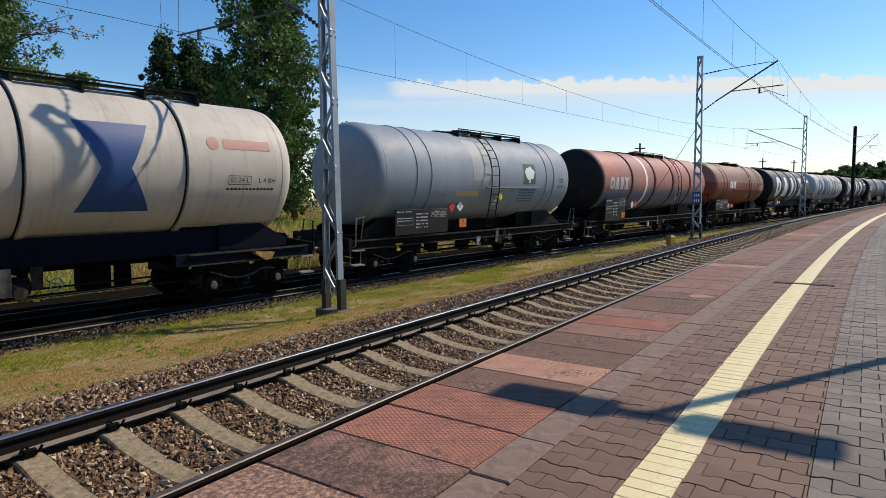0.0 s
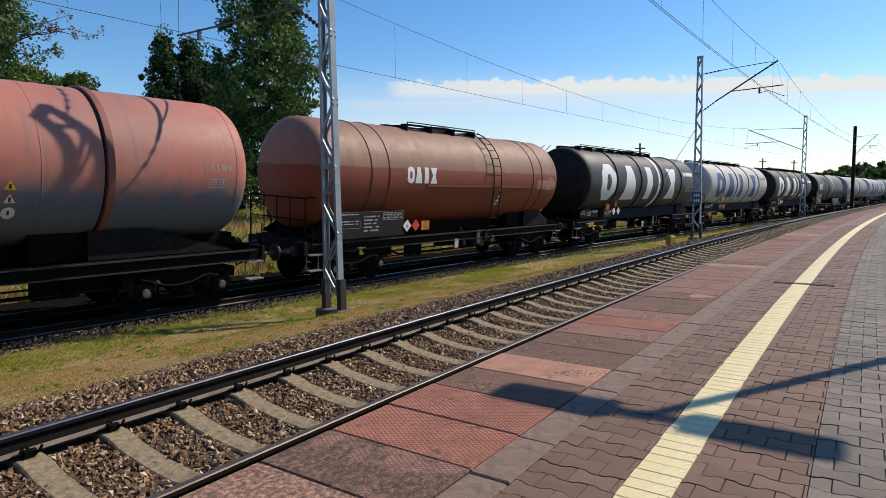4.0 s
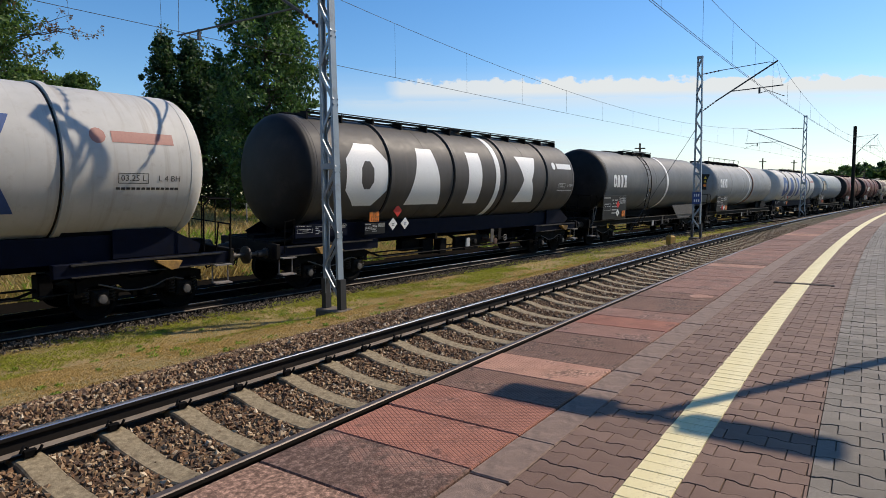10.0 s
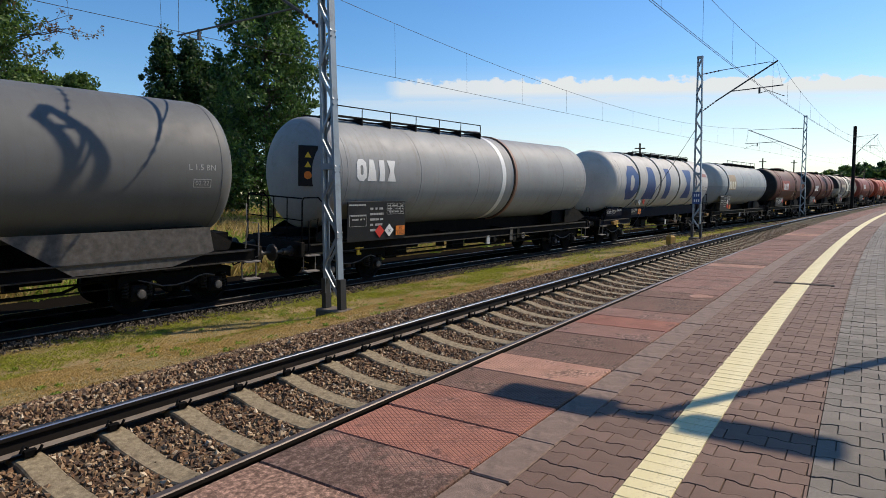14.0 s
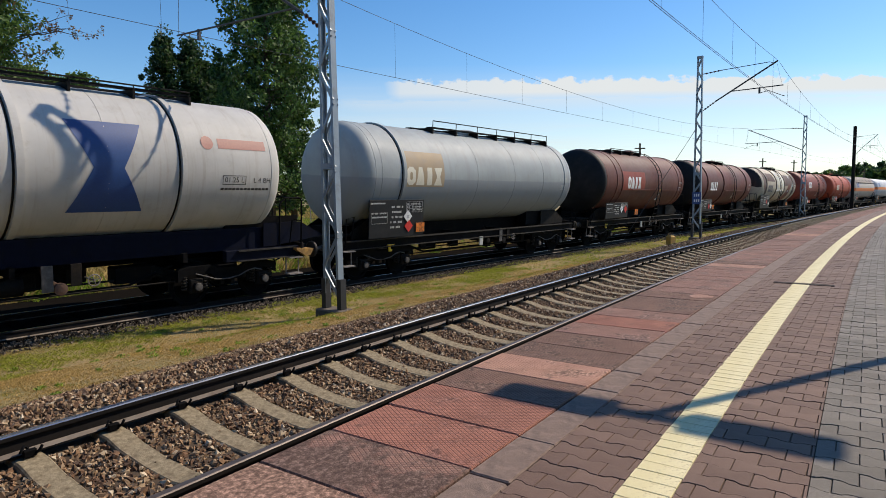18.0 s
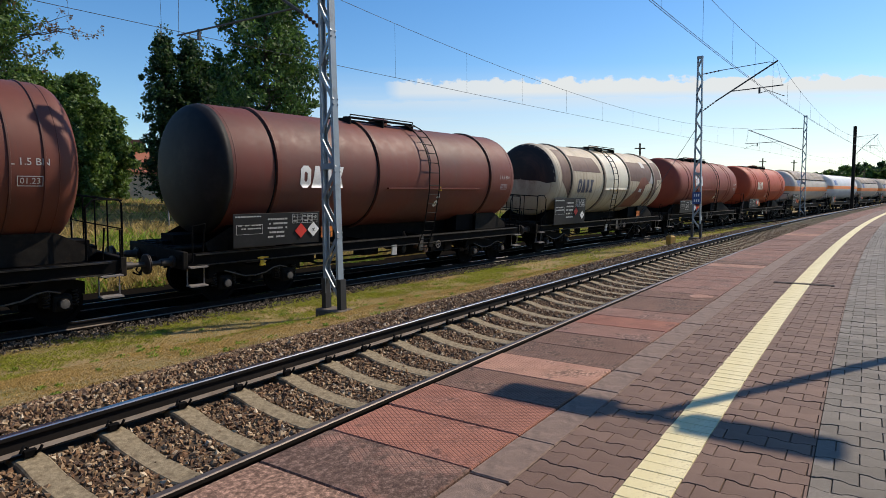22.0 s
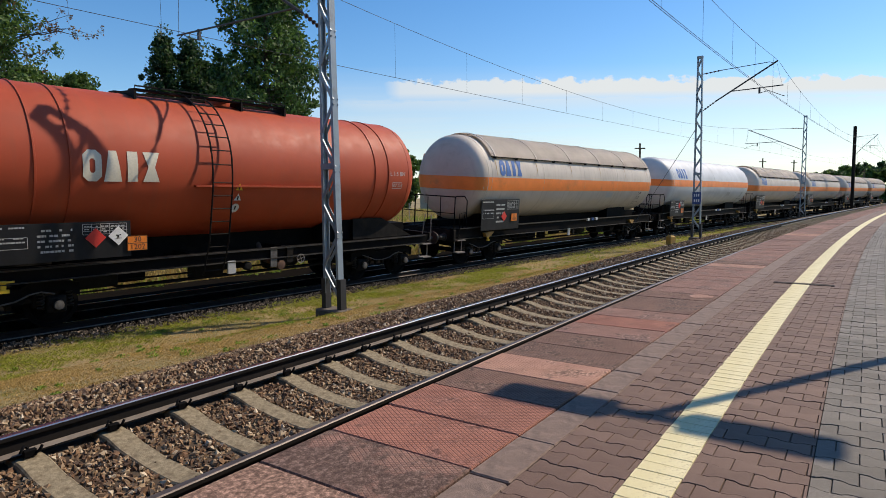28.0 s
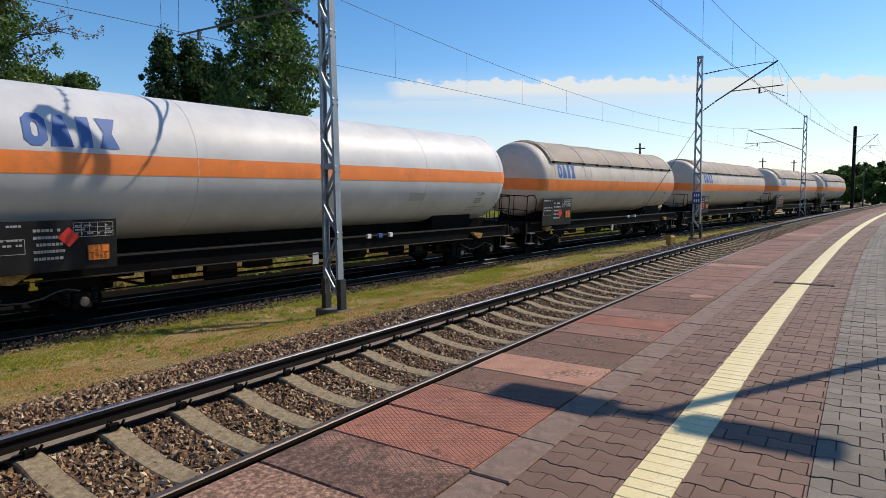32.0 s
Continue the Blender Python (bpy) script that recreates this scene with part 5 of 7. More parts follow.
def wagon(i, paint, tl, tr, b0, b1, style, label, rings=(), ring_mat=None, seams=(), straps=(), gutter=None, ladder=None, walkway=None, extra=None, group="tank wagons of the goods train", r=R, zc=ZC):
    g = random.Random(100 + i)
    c = (b0 + b1) / 2
    w = thing("tank_wagon", label, "tank wagon", None, group)
    X = lambda s: s - c
    P = PAINT[paint]
    x0, x1 = X(tl) - 0.35, X(tr) - 0.35
    L = x1 - x0
    xf = X(tl) - 0.12
    fx = lambda f: xf + f * L
    dish = 0.72 if style == "gas" else 0.6
    prof = [(x0 - dish, 0.03)] + [(x0 - dish * math.cos(a) ** 0.75 if a < 1.5 else x0, r * math.sin(a)) for a in np.linspace(0.15, math.pi / 2, 9)]
    prof += [(x0 + ((X(RIMS[i]) - 0.35) - x0) * k / 8, r) for k in range(1, 8)]
    rear = (X(RIMS[i]) - 0.35)
    prof += [(rear + dish * math.cos(a) ** 0.75, r * math.sin(a)) for a in np.linspace(math.pi / 2, 0.15, 9)] + [(rear + dish, 0.03)]
    bm = bmesh.new()
    lathe(bm, prof, 56, "X", (0, 0, zc))
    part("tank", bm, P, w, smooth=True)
    # leading end turned from the sun: its shade is put into the colour
    if i in SHADED_ENDS:
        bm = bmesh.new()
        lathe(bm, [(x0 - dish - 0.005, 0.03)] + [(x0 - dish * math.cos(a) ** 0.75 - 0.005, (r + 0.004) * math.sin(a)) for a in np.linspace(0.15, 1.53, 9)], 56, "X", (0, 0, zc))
        part("tank_end", bm, ENDSHADE, w, "tank end painted near-black for its unlit tone", smooth=True)
    for f in rings:
        ring_part("tank_ring", fx(f), r, zc, 0.15, 0.055, ring_mat or P, w)
        # dark strip along each ring, painted for the shade it casts
        ring_part("ring_seal", fx(f) - 0.098, r, zc, 0.05, 0.012, GRIME, w, "dark strip painted as the ring's shade")
    for f in straps:
        ring_part("tank_strap", fx(f), r, zc, 0.055, 0.022, P, w)
    for f in seams:
        ring_part("weld_seam", fx(f), r, zc, 0.035, 0.004, P, w)
    for xr in (x0 + 0.02, rear - 0.02):
        ring_part("weld_seam", xr, r, zc, 0.03, 0.005, P, w)
    # underframe
    u0, u1 = X(b0) + 0.62, X(b1) - 0.62
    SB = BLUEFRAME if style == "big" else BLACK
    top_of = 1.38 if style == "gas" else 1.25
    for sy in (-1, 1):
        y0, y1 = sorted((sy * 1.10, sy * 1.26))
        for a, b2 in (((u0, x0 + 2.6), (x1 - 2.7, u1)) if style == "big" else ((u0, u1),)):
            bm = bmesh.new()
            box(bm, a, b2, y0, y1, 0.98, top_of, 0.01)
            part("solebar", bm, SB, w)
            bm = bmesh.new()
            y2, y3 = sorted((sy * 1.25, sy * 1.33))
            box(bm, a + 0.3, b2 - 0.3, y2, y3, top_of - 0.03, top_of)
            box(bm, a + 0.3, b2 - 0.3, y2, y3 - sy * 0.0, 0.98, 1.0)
            part("solebar_flange", bm, LITSTEEL, w)
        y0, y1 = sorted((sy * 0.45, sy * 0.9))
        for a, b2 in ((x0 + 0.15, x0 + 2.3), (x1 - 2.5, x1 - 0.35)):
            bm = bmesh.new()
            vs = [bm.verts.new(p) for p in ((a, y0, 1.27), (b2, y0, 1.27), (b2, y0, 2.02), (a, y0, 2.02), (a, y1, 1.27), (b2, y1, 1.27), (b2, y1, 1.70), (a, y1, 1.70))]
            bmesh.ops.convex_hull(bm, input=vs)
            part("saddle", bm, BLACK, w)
    for u, sg in ((u0, 1), (u1, -1)):
        bm = bmesh.new()
        a, b2 = sorted((u, u + sg * 0.12))
        box(bm, a, b2, -1.3, 1.3, 0.92, 1.32, 0.015)
        part("headstock", bm, GRIME, w)
        for sy in (-0.875, 0.875):
            share("buffer", GEAR["buffer"], w, Matrix.Translation((u, sy, 1.06)) @ Matrix.Rotation(0 if sg > 0 else math.pi, 4, "Z"))
        share("drawhook", GEAR["drawhook"], w, Matrix.Translation((u, 0, 1.04)) @ Matrix.Rotation(0 if sg > 0 else math.pi, 4, "Z"))
        bm = bmesh.new()
        pipe(bm, [(u - sg * 0.05, 0.3, 0.95), (u - sg * 0.25, 0.3, 0.62), (u - sg * 0.4, 0.25, 0.7)], 0.025, 6)
        part("brake_hose", bm, BLACK, w)
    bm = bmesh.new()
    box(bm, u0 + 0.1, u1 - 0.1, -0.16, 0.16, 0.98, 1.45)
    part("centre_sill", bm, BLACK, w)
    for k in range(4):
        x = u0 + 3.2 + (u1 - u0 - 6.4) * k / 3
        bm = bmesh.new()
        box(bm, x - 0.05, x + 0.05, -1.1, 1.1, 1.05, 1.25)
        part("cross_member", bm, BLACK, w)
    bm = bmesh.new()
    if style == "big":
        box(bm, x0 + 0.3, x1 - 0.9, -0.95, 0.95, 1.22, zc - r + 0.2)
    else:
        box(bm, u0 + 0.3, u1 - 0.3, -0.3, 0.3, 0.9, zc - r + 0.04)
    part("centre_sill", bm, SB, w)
    x = u0 + 3.4
    while x < u1 - 3.6:
        wd = g.uniform(0.25, 0.9)
        if g.random() < (0.5 if style == "big" else 0.72):
            bm = bmesh.new()
            y = g.uniform(-0.9, 0.1)
            box(bm, x, min(x + wd, u1 - 3.3), y, y + g.uniform(0.1, 0.4), g.uniform(0.45, 0.7), 1.0, 0.02)
            part("brake_gear", bm, BLACK if g.random() < 0.8 else GRIME, w)
        x += wd * g.uniform(0.9, 1.2)
    bm = bmesh.new()
    pipe(bm, [(u0 + 3.3, -0.7, 0.95), (u0 + 4.3, -0.7, 0.6), (u1 - 4.3, -0.7, 0.6), (u1 - 3.3, -0.7, 0.95)], 0.035, 6)
    part("truss_rod", bm, BLACK, w)
    bm = bmesh.new()
    lathe(bm, [(-0.5, 0.05), (-0.47, 0.19), (0.47, 0.19), (0.5, 0.05)], 14, "X", ((u0 + u1) / 2 + 1.5, -0.55, 0.80))
    part("air_reservoir", bm, GRIME, w, smooth=True)
    bm = bmesh.new()
    pipe(bm, [(u0 + 3.2, -0.95, 0.62), (u1 - 3.2, -0.95, 0.62)], 0.02, 6)
    pipe(bm, [(u0 + 2.4, -0.6, 0.72), (u1 - 2.4, -0.6, 0.72)], 0.025, 6)
    part("brake_rod", bm, GRIME, w)
    bm = bmesh.new()
    xm = fx(0.5)
    pipe(bm, [(xm, 0, 1.7), (xm, 0, 1.0), (xm, -0.5, 0.85), (xm, -1.15, 0.85)], 0.07, 8)
    lathe(bm, [(-1.32, 0.06), (-1.30, 0.11), (-1.2, 0.11), (-1.18, 0.07)], 12, "Y", (xm, 0, 0.85))
    part("outlet_valve", bm, GRIME, w)
    bm = bmesh.new()
    box(bm, xm - 0.55, xm - 0.35, -1.32, -1.27, 0.72, 1.02)
    part("tag_plate", bm, GREYMARK, w)
    if style != "gas":
        # bottom outlet: two hanging plates, a valve pipe and its handwheel
        xo = fx(0.585)
        for dx, hh in ((-0.28, 0.42), (0.22, 0.34)):
            bm = bmesh.new()
            box(bm, xo + dx, xo + dx + 0.2, -1.31, -1.285, 1.28 - hh - 0.1, 1.27, 0.006)
            part("outlet_plate", bm, CAP if dx < 0 else GRIME, w, "dusty grey plate at the bottom outlet")
        share("handwheel", GEAR["handwheel"], w, Matrix.Translation((xo + 0.62, -1.36, 0.92)))
        bm = bmesh.new()
        pipe(bm, [(xo + 0.05, -0.2, 1.3), (xo + 0.05, -0.6, 0.85), (xo + 0.05, -1.2, 0.80)], 0.075, 8)
        lathe(bm, [(-1.32, 0.05), (-1.31, 0.12), (-1.22, 0.12), (-1.20, 0.08)], 12, "Y", (xo + 0.05, 0, 0.80))
        part("outlet_pipe", bm, RUST if i % 3 == 0 else GRIME, w)
        # sloping end plates that carry the tank on the frame
        for e, sg, ut in ((x0, 1, u0), (x1, -1, u1)):
            for sy in (-1, 1):
                bm = bmesh.new()
                vs = [bm.verts.new((x, sy * y, z)) for y in (1.0, 1.03) for x, z in ((e + sg * 1.5, 1.26), (e + sg * 1.5, 1.86), (e + sg * 0.35, 1.86), (e - sg * 0.45, 1.45), (ut + sg * 0.75, 1.26))]
                bmesh.ops.convex_hull(bm, input=vs)
                part("end_gusset", bm, SB if style == "big" else GRIME, w, "dark sloping plate under the tank end")
    if style != "old":
        for xs, sg in ((x0 + 0.2, 1), (x1 - 0.2, -1)):
            bm = bmesh.new()
            vs = [bm.verts.new((xs + sg * dx, y, z)) for y in (-1.42, -1.12) for dx, z in ((0.0, 1.16), (0.55, 1.20), (0.55, 1.16), (0.25, 0.98), (0.1, 1.0))]
            bmesh.ops.convex_hull(bm, input=vs)
            part("step_plate", bm, RUSTYELLOW, w, "rusty yellow step plate")
    bogie(w, u0 + 2.05)
    bogie(w, u1 - 2.05)
    # end platform, steps and rails at the leading end
    bm = bmesh.new()
    box(bm, u0 + 0.02, x0 - 0.1, -0.95, 0.95, 1.33, 1.36)
    ep = part("end_platform", bm, GRIME, w, "chequered steel end platform")
    for k in range(6):
        bm = bmesh.new()
        box(bm, u0 + 0.02, x0 - 0.1, -0.95 + 0.37 * k, -0.90 + 0.37 * k, 1.361, 1.375)
        part("grating_bar", bm, GRIME, ep)
    for e, sg in ([(u0, 1)] if i in FRONT_RAILS else []) + ([(u1, -1)] if i in REAR_RAILS else []):
        bm = bmesh.new()
        for sy in (-1.25, 1.25):
            pipe(bm, [(e + sg * 0.06, sy, 1.3), (e + sg * 0.06, sy, 2.42), (e + sg * 0.12, sy, 2.50), (e + sg * 0.6, sy, 2.50), (e + sg * 0.75, sy, 2.35), (e + sg * 0.75, sy, 1.3)], 0.021, 6)
        pipe(bm, [(e + sg * 0.06, -1.25, 2.48), (e + sg * 0.06, 1.25, 2.48)], 0.021, 6)
        pipe(bm, [(e + sg * 0.06, -1.25, 1.9), (e + sg * 0.06, 1.25, 1.9)], 0.016, 6)
        for y in (-0.6, 0.0, 0.6):
            pipe(bm, [(e + sg * 0.06, y, 1.35), (e + sg * 0.06, y, 2.48)], 0.016, 6)
        part("end_railing", bm, BLACK, w)
    for sx, x in ((1, u0 + 0.12), (-1, u1 - 0.12)):
        bm = bmesh.new()
        xa, xb = sorted((x, x + sx * 0.42))
        for z in (0.52, 0.95):
            box(bm, xa, xb, -1.42, -1.18, z, z + 0.03)
        for xx in (xa, xb - 0.02):
            box(bm, xx, xx + 0.02, -1.25, -1.22, 0.52, 1.2)
        part("step", bm, STEPSTEEL, w, "worn steel steps")
        bm = bmesh.new()
        pipe(bm, [(x + sx * 0.05, -1.27, 1.05), (x + sx * 0.05, -1.40, 1.1), (x + sx * 0.05, -1.40, 1.9), (x + sx * 0.35, -1.40, 1.95), (x + sx * 0.35, -1.3, 1.3)], 0.018, 6)
        part("grab_rail", bm, STEPSTEEL if i in (1, 7, 15) else BLACK, w)
    bm = bmesh.new()
    box(bm, u0 + 2.0, u0 + 2.08, -1.32, -1.28, 0.86, 1.06)
    pipe(bm, [(u0 + 1.9, -1.33, 1.04), (u0 + 2.2, -1.33, 1.04)], 0.02, 5)
    box(bm, u0 + 1.98, u0 + 2.12, -1.34, -1.29, 0.84, 0.90)
    part("brake_handle", bm, YELLOW, w, "yellow brake changeover handle")
    # ladder over the side and walkway on top
    if ladder is not None:
        bm = bmesh.new()
        for dx in (-0.24, 0.24):
            pts = [(fx(ladder) + dx, -1.30, 0.75), (fx(ladder) + dx, -1.58, 1.5), (fx(ladder) + dx, -r - 0.16, zc - 0.4)]
            for a in np.linspace(0.0, 1.25, 8):
                pts.append((fx(ladder) + dx, -(r + 0.16) * math.cos(a), zc + (r + 0.16) * math.sin(a)))
            pipe(bm, pts, 0.02, 6)
        part("ladder_rail", bm, GRIME, w)
        lm = GRIME
        bm = bmesh.new()
        pipe(bm, [(-0.24, 0, 0), (0.24, 0, 0)], 0.014, 5)
        rung = mesh_of("rung", bm, lm)
        zz = 0.85
        while zz < zc:
            y = float(np.interp(zz, [0.75, 1.5, zc - 0.4, zc], [-1.30, -1.58, -r - 0.16, -r - 0.16]))
            share("rung", rung, w, Matrix.Translation((fx(ladder), y, zz)))
            zz += 0.29
        for a in np.arange(0.08, 1.25, 0.18):
            share("rung", rung, w, Matrix.Translation((fx(ladder), -(r + 0.16) * math.cos(a), zc + (r + 0.16) * math.sin(a))))
    if ladder is not None:
        xs = fx(ladder) + 0.55
        for h, kind, mt in ((-0.38, 3, YELLOW), (-0.62, 3, WHITE), (-0.86, 12, WHITE)):
            pts = [(xs + 0.11 * math.sin(2 * math.pi * k / kind), h + 0.11 * math.cos(2 * math.pi * k / kind)) for k in range(kind)]
            tank_shape("warning_sign", [pts], mt, w, r, zc, "small warning sign beside the ladder")
            tank_shape("sign_symbol", [rect(xs - 0.02, xs + 0.02, h - 0.04, h + 0.05)], DARKTEXT, w, r + 0.003, zc)
    if i in (4, 5):
        bm = bmesh.new()
        xe = x0 - dish - 0.02
        for y in (0.78, 1.13):
            pipe(bm, [(xe, y, 1.47), (xe, y, zc + 0.4), (xe + 0.25, y, zc + r - 0.15), (xe + 0.65, y, zc + r + 0.1)], 0.018, 5)
        for k in range(11):
            z = 1.7 + 0.27 * k
            xx = xe + float(np.interp(z, [zc + 0.4, zc + r - 0.15], [0, 0.25]))
            pipe(bm, [(xx, 0.78, z), (xx, 1.13, z)], 0.012, 5)
        part("end_ladder", bm, BLACK, w, "dark steel ladder on the tank end")
    if gutter:
        bm = bmesh.new()
        gz = zc + gutter[2]
        gy = -math.sqrt(r * r - gutter[2] ** 2)
        box(bm, fx(gutter[0]), fx(gutter[1]), gy - 0.06, gy + 0.05, gz - 0.02, gz + 0.02)
        part("rain_gutter", bm, P, w)
    if walkway:
        a, b2 = fx(walkway[0]), fx(walkway[1])
        bm = bmesh.new()
        for y0 in (-0.62, 0.34):
            box(bm, a, b2, y0, y0 + 0.28, zc + r + 0.06, zc + r + 0.10)
        n = max(2, int((b2 - a) / 1.2))
        for k in range(n + 1):
            x = a + (b2 - a) * k / n
            box(bm, x - 0.025, x + 0.025, -0.66, 0.66, zc + r - 0.13, zc + r + 0.06)
        part("walkway", bm, GRIME, w, "steel grating walkway")
        bm = bmesh.new()
        top = zc + r + (walkway[2] if len(walkway) > 2 else 0.15)
        for y in (-0.64,):
            pipe(bm, [(a, y, zc + r + 0.08), (a, y, top), (b2, y, top), (b2, y, zc + r + 0.08)], 0.018, 5)
            for k in range(1, n):
                x = a + (b2 - a) * k / n
                pipe(bm, [(x, y, zc + r + 0.06), (x, y, top)], 0.015, 5)
        part("walkway_rail", bm, GRIME, w)
        bm = bmesh.new()
        lathe(bm, [(zc + r - 0.08, 0.30), (zc + r + 0.10, 0.30), (zc + r + 0.12, 0.34), (zc + r + 0.15, 0.34), (zc + r + 0.2, 0.15)], 18, "Z", (fx(0.5), 0, 0))
        part("manhole", bm, P, w)
    if i == 8:
        bm = bmesh.new()
        turn = Matrix.Translation((x0 - 0.56, -0.85, zc)) @ Matrix.Rotation(radians(36), 4, "Z")
        box(bm, -0.015, 0.06, -0.27, 0.27, -0.35, 0.75, 0.008)
        bmesh.ops.transform(bm, matrix=turn, verts=bm.verts)
        pn = part("end_panel", bm, BOARD, w, "dark panel with warning signs on the tank end")
        for h, sides, mt in ((0.48, 3, YELLOW), (0.22, 3, YELLOW), (-0.05, 14, ORANGE)):
            bm = bmesh.new()
            bm.faces.new([bm.verts.new(turn @ Vector((-0.020, -0.11 * math.sin(2 * math.pi * q / sides), h + 0.11 * math.cos(2 * math.pi * q / sides)))) for q in range(sides)])
            part("warning_sign", bm, mt, pn, "small warning sign")
    if i == 7:
        bm = bmesh.new()
        vs = [bm.verts.new(q) for y in (-1.30, -1.27) for q in ((x1 - 4.4, y, 1.85), (x1 - 0.3, y, 1.85), (x1 - 0.2, y, 1.3), (x1 - 1.2, y, 1.02), (x1 - 3.2, y, 1.02))]
        bmesh.ops.convex_hull(bm, input=vs)
        part("side_panel", bm, CAP, w, "dark grey tapered panel")
    if extra:
        extra(w, fx, L, r, zc, xf, rear, u0, g)
    return w, c, (u1 - u0 - 4.1)


def big_initials(color, band=None, scale=1.0, date="01.25 L"):
    def f(w, at, L, r, zc, x0, x1, u0, g):
        fx = lambda v: at(v * scale)
        block_letters(w, [(fx(0.054), fx(0.164)), (fx(0.230), fx(0.343)), (fx(0.419), fx(0.508)), (fx(0.652), fx(0.752))], -0.88, 0.88, color, r, zc, "blue owner's mark" if color is BLUEMARK else "white owner's mark")
        mk = FADEDRED if color is BLUEMARK else WHITE
        tank_shape("oil_company_mark", [rect(fx(0.868), fx(0.955), 0.50, 0.72)], mk, w, r, zc, "faded red company mark" if mk is FADEDRED else "white company mark")
        pts = [(fx(0.85) + 0.15 * math.cos(a), 0.61 + 0.15 * math.sin(a)) for a in np.linspace(0, 6.1, 12)]
        tank_shape("oil_company_emblem", [pts], mk, w, r, zc)
        ink = DARKTEXT if color is BLUEMARK else GREYMARK
        tank_text(date, fx(0.87) + 0.34, -0.20, 0.17, ink, w, r, zc, True)
        tank_text("L 4 BH", fx(0.87) + 1.08, -0.20, 0.17, ink, w, r, zc)
        tank_shape("tank_figures", [rect(fx(0.87) + 0.1 * k, fx(0.87) + 0.1 * k + 0.08, -0.43, -0.38) for k in range(13)], ink, w, r, zc)
        if band:
            ring_part("white_band", fx(0.559), r, zc, 0.28, 0.006, WHITE, w, "white painted band")
        if color is BLUEMARK:
            xs = fx(0.195)
            diamond(w, xs + 0.05, 2.12, 0.27, DARKTEXT, "black worn hazard sign", -1.30)
            diamond(w, xs + 0.52, 2.12, 0.27, WHITE, "white environmental hazard sign", -1.30, DARKTEXT)
            diamond(w, xs + 1.02, 2.15, 0.27, RED, "red flammable liquid sign", -1.33)
            hazard_plate(w, xs + 0.25, 1.60, "30", "1202", -1.46)
            board(w, xs - 0.75, xs + 0.03, 1.45, 1.76, i_seed(g), -1.42)
        else:
            diamond(w, fx(0.216), 2.08, 0.27, RED, "red flammable liquid sign", -1.30)
            diamond(w, fx(0.203), 1.68, 0.27, WHITE, "white environmental hazard sign", -1.30, DARKTEXT)
            diamond(w, fx(0.240), 1.68, 0.27, WHITE, "white worn hazard sign", -1.30, BLUEMARK)
            hazard_plate(w, fx(0.145), 1.93, "30", "1202", -1.34)
            board(w, fx(0.118), fx(0.175), 1.42, 1.74, i_seed(g), -1.36)
        board(w, x0 - 0.7, x0 + 1.1, 1.44, 1.78, i_seed(g), -1.30, True, BLUEFRAME)
    return f


def i_seed(g):
    return g.randint(0, 9999)


def small_initials(pos, hh, color, panel=None, board_at=(0.02, 0.19), plate=("30", "1202"), bz=(1.3, 2.4), signs=True, stripe=None, plate_at=None, panel_box=None, dia=None, date="02.22", ink=None):
    def f(w, fx, L, r, zc, x0, x1, u0, g):
        a, b = pos
        if panel:
            q = panel_box
            tank_shape("colour_panel", [rect(fx(q[0]), fx(q[1]), q[2], q[3])], panel, w, r - 0.002, zc)
        wd = (fx(b) - fx(a)) / 4
        block_letters(w, [(fx(a) + wd * k + 0.02, fx(a) + wd * (k + 1) - 0.02) for k in range(4)], hh[0], hh[1], color, r + 0.003, zc, "owner's mark")
        board(w, fx(board_at[0]), fx(board_at[1]), bz[0], bz[1], i_seed(g), -1.52)
        xp = fx(board_at[1]) - 0.3 if plate_at is None else fx(plate_at)
        hazard_plate(w, xp, bz[0] + 0.26, plate[0], plate[1], -1.55)
        if signs:
            (f1, z1), (f2, z2) = dia or ((None, 0), (None, 0))
            diamond(w, xp - 0.45 if f1 is None else fx(f1), bz[0] + 0.28 if f1 is None else z1, 0.27, RED, "red flammable sign", -1.545)
            diamond(w, xp - 0.85 if f2 is None else fx(f2), bz[0] + 0.28 if f2 is None else z2, 0.27, WHITE, "white environmental hazard sign", -1.545, DARKTEXT)
        if stripe:
            ring_part("white_band", fx(stripe), r, zc, 0.26, 0.006, WHITE, w, "white painted band")
        tank_text("L 1.5 BN", x1 - 0.50, 0.06, 0.18, ink or GREYMARK, w, r, zc)
        tank_text(date, x1 - 0.50, -0.28, 0.15, ink or GREYMARK, w, r, zc, True)
    return f


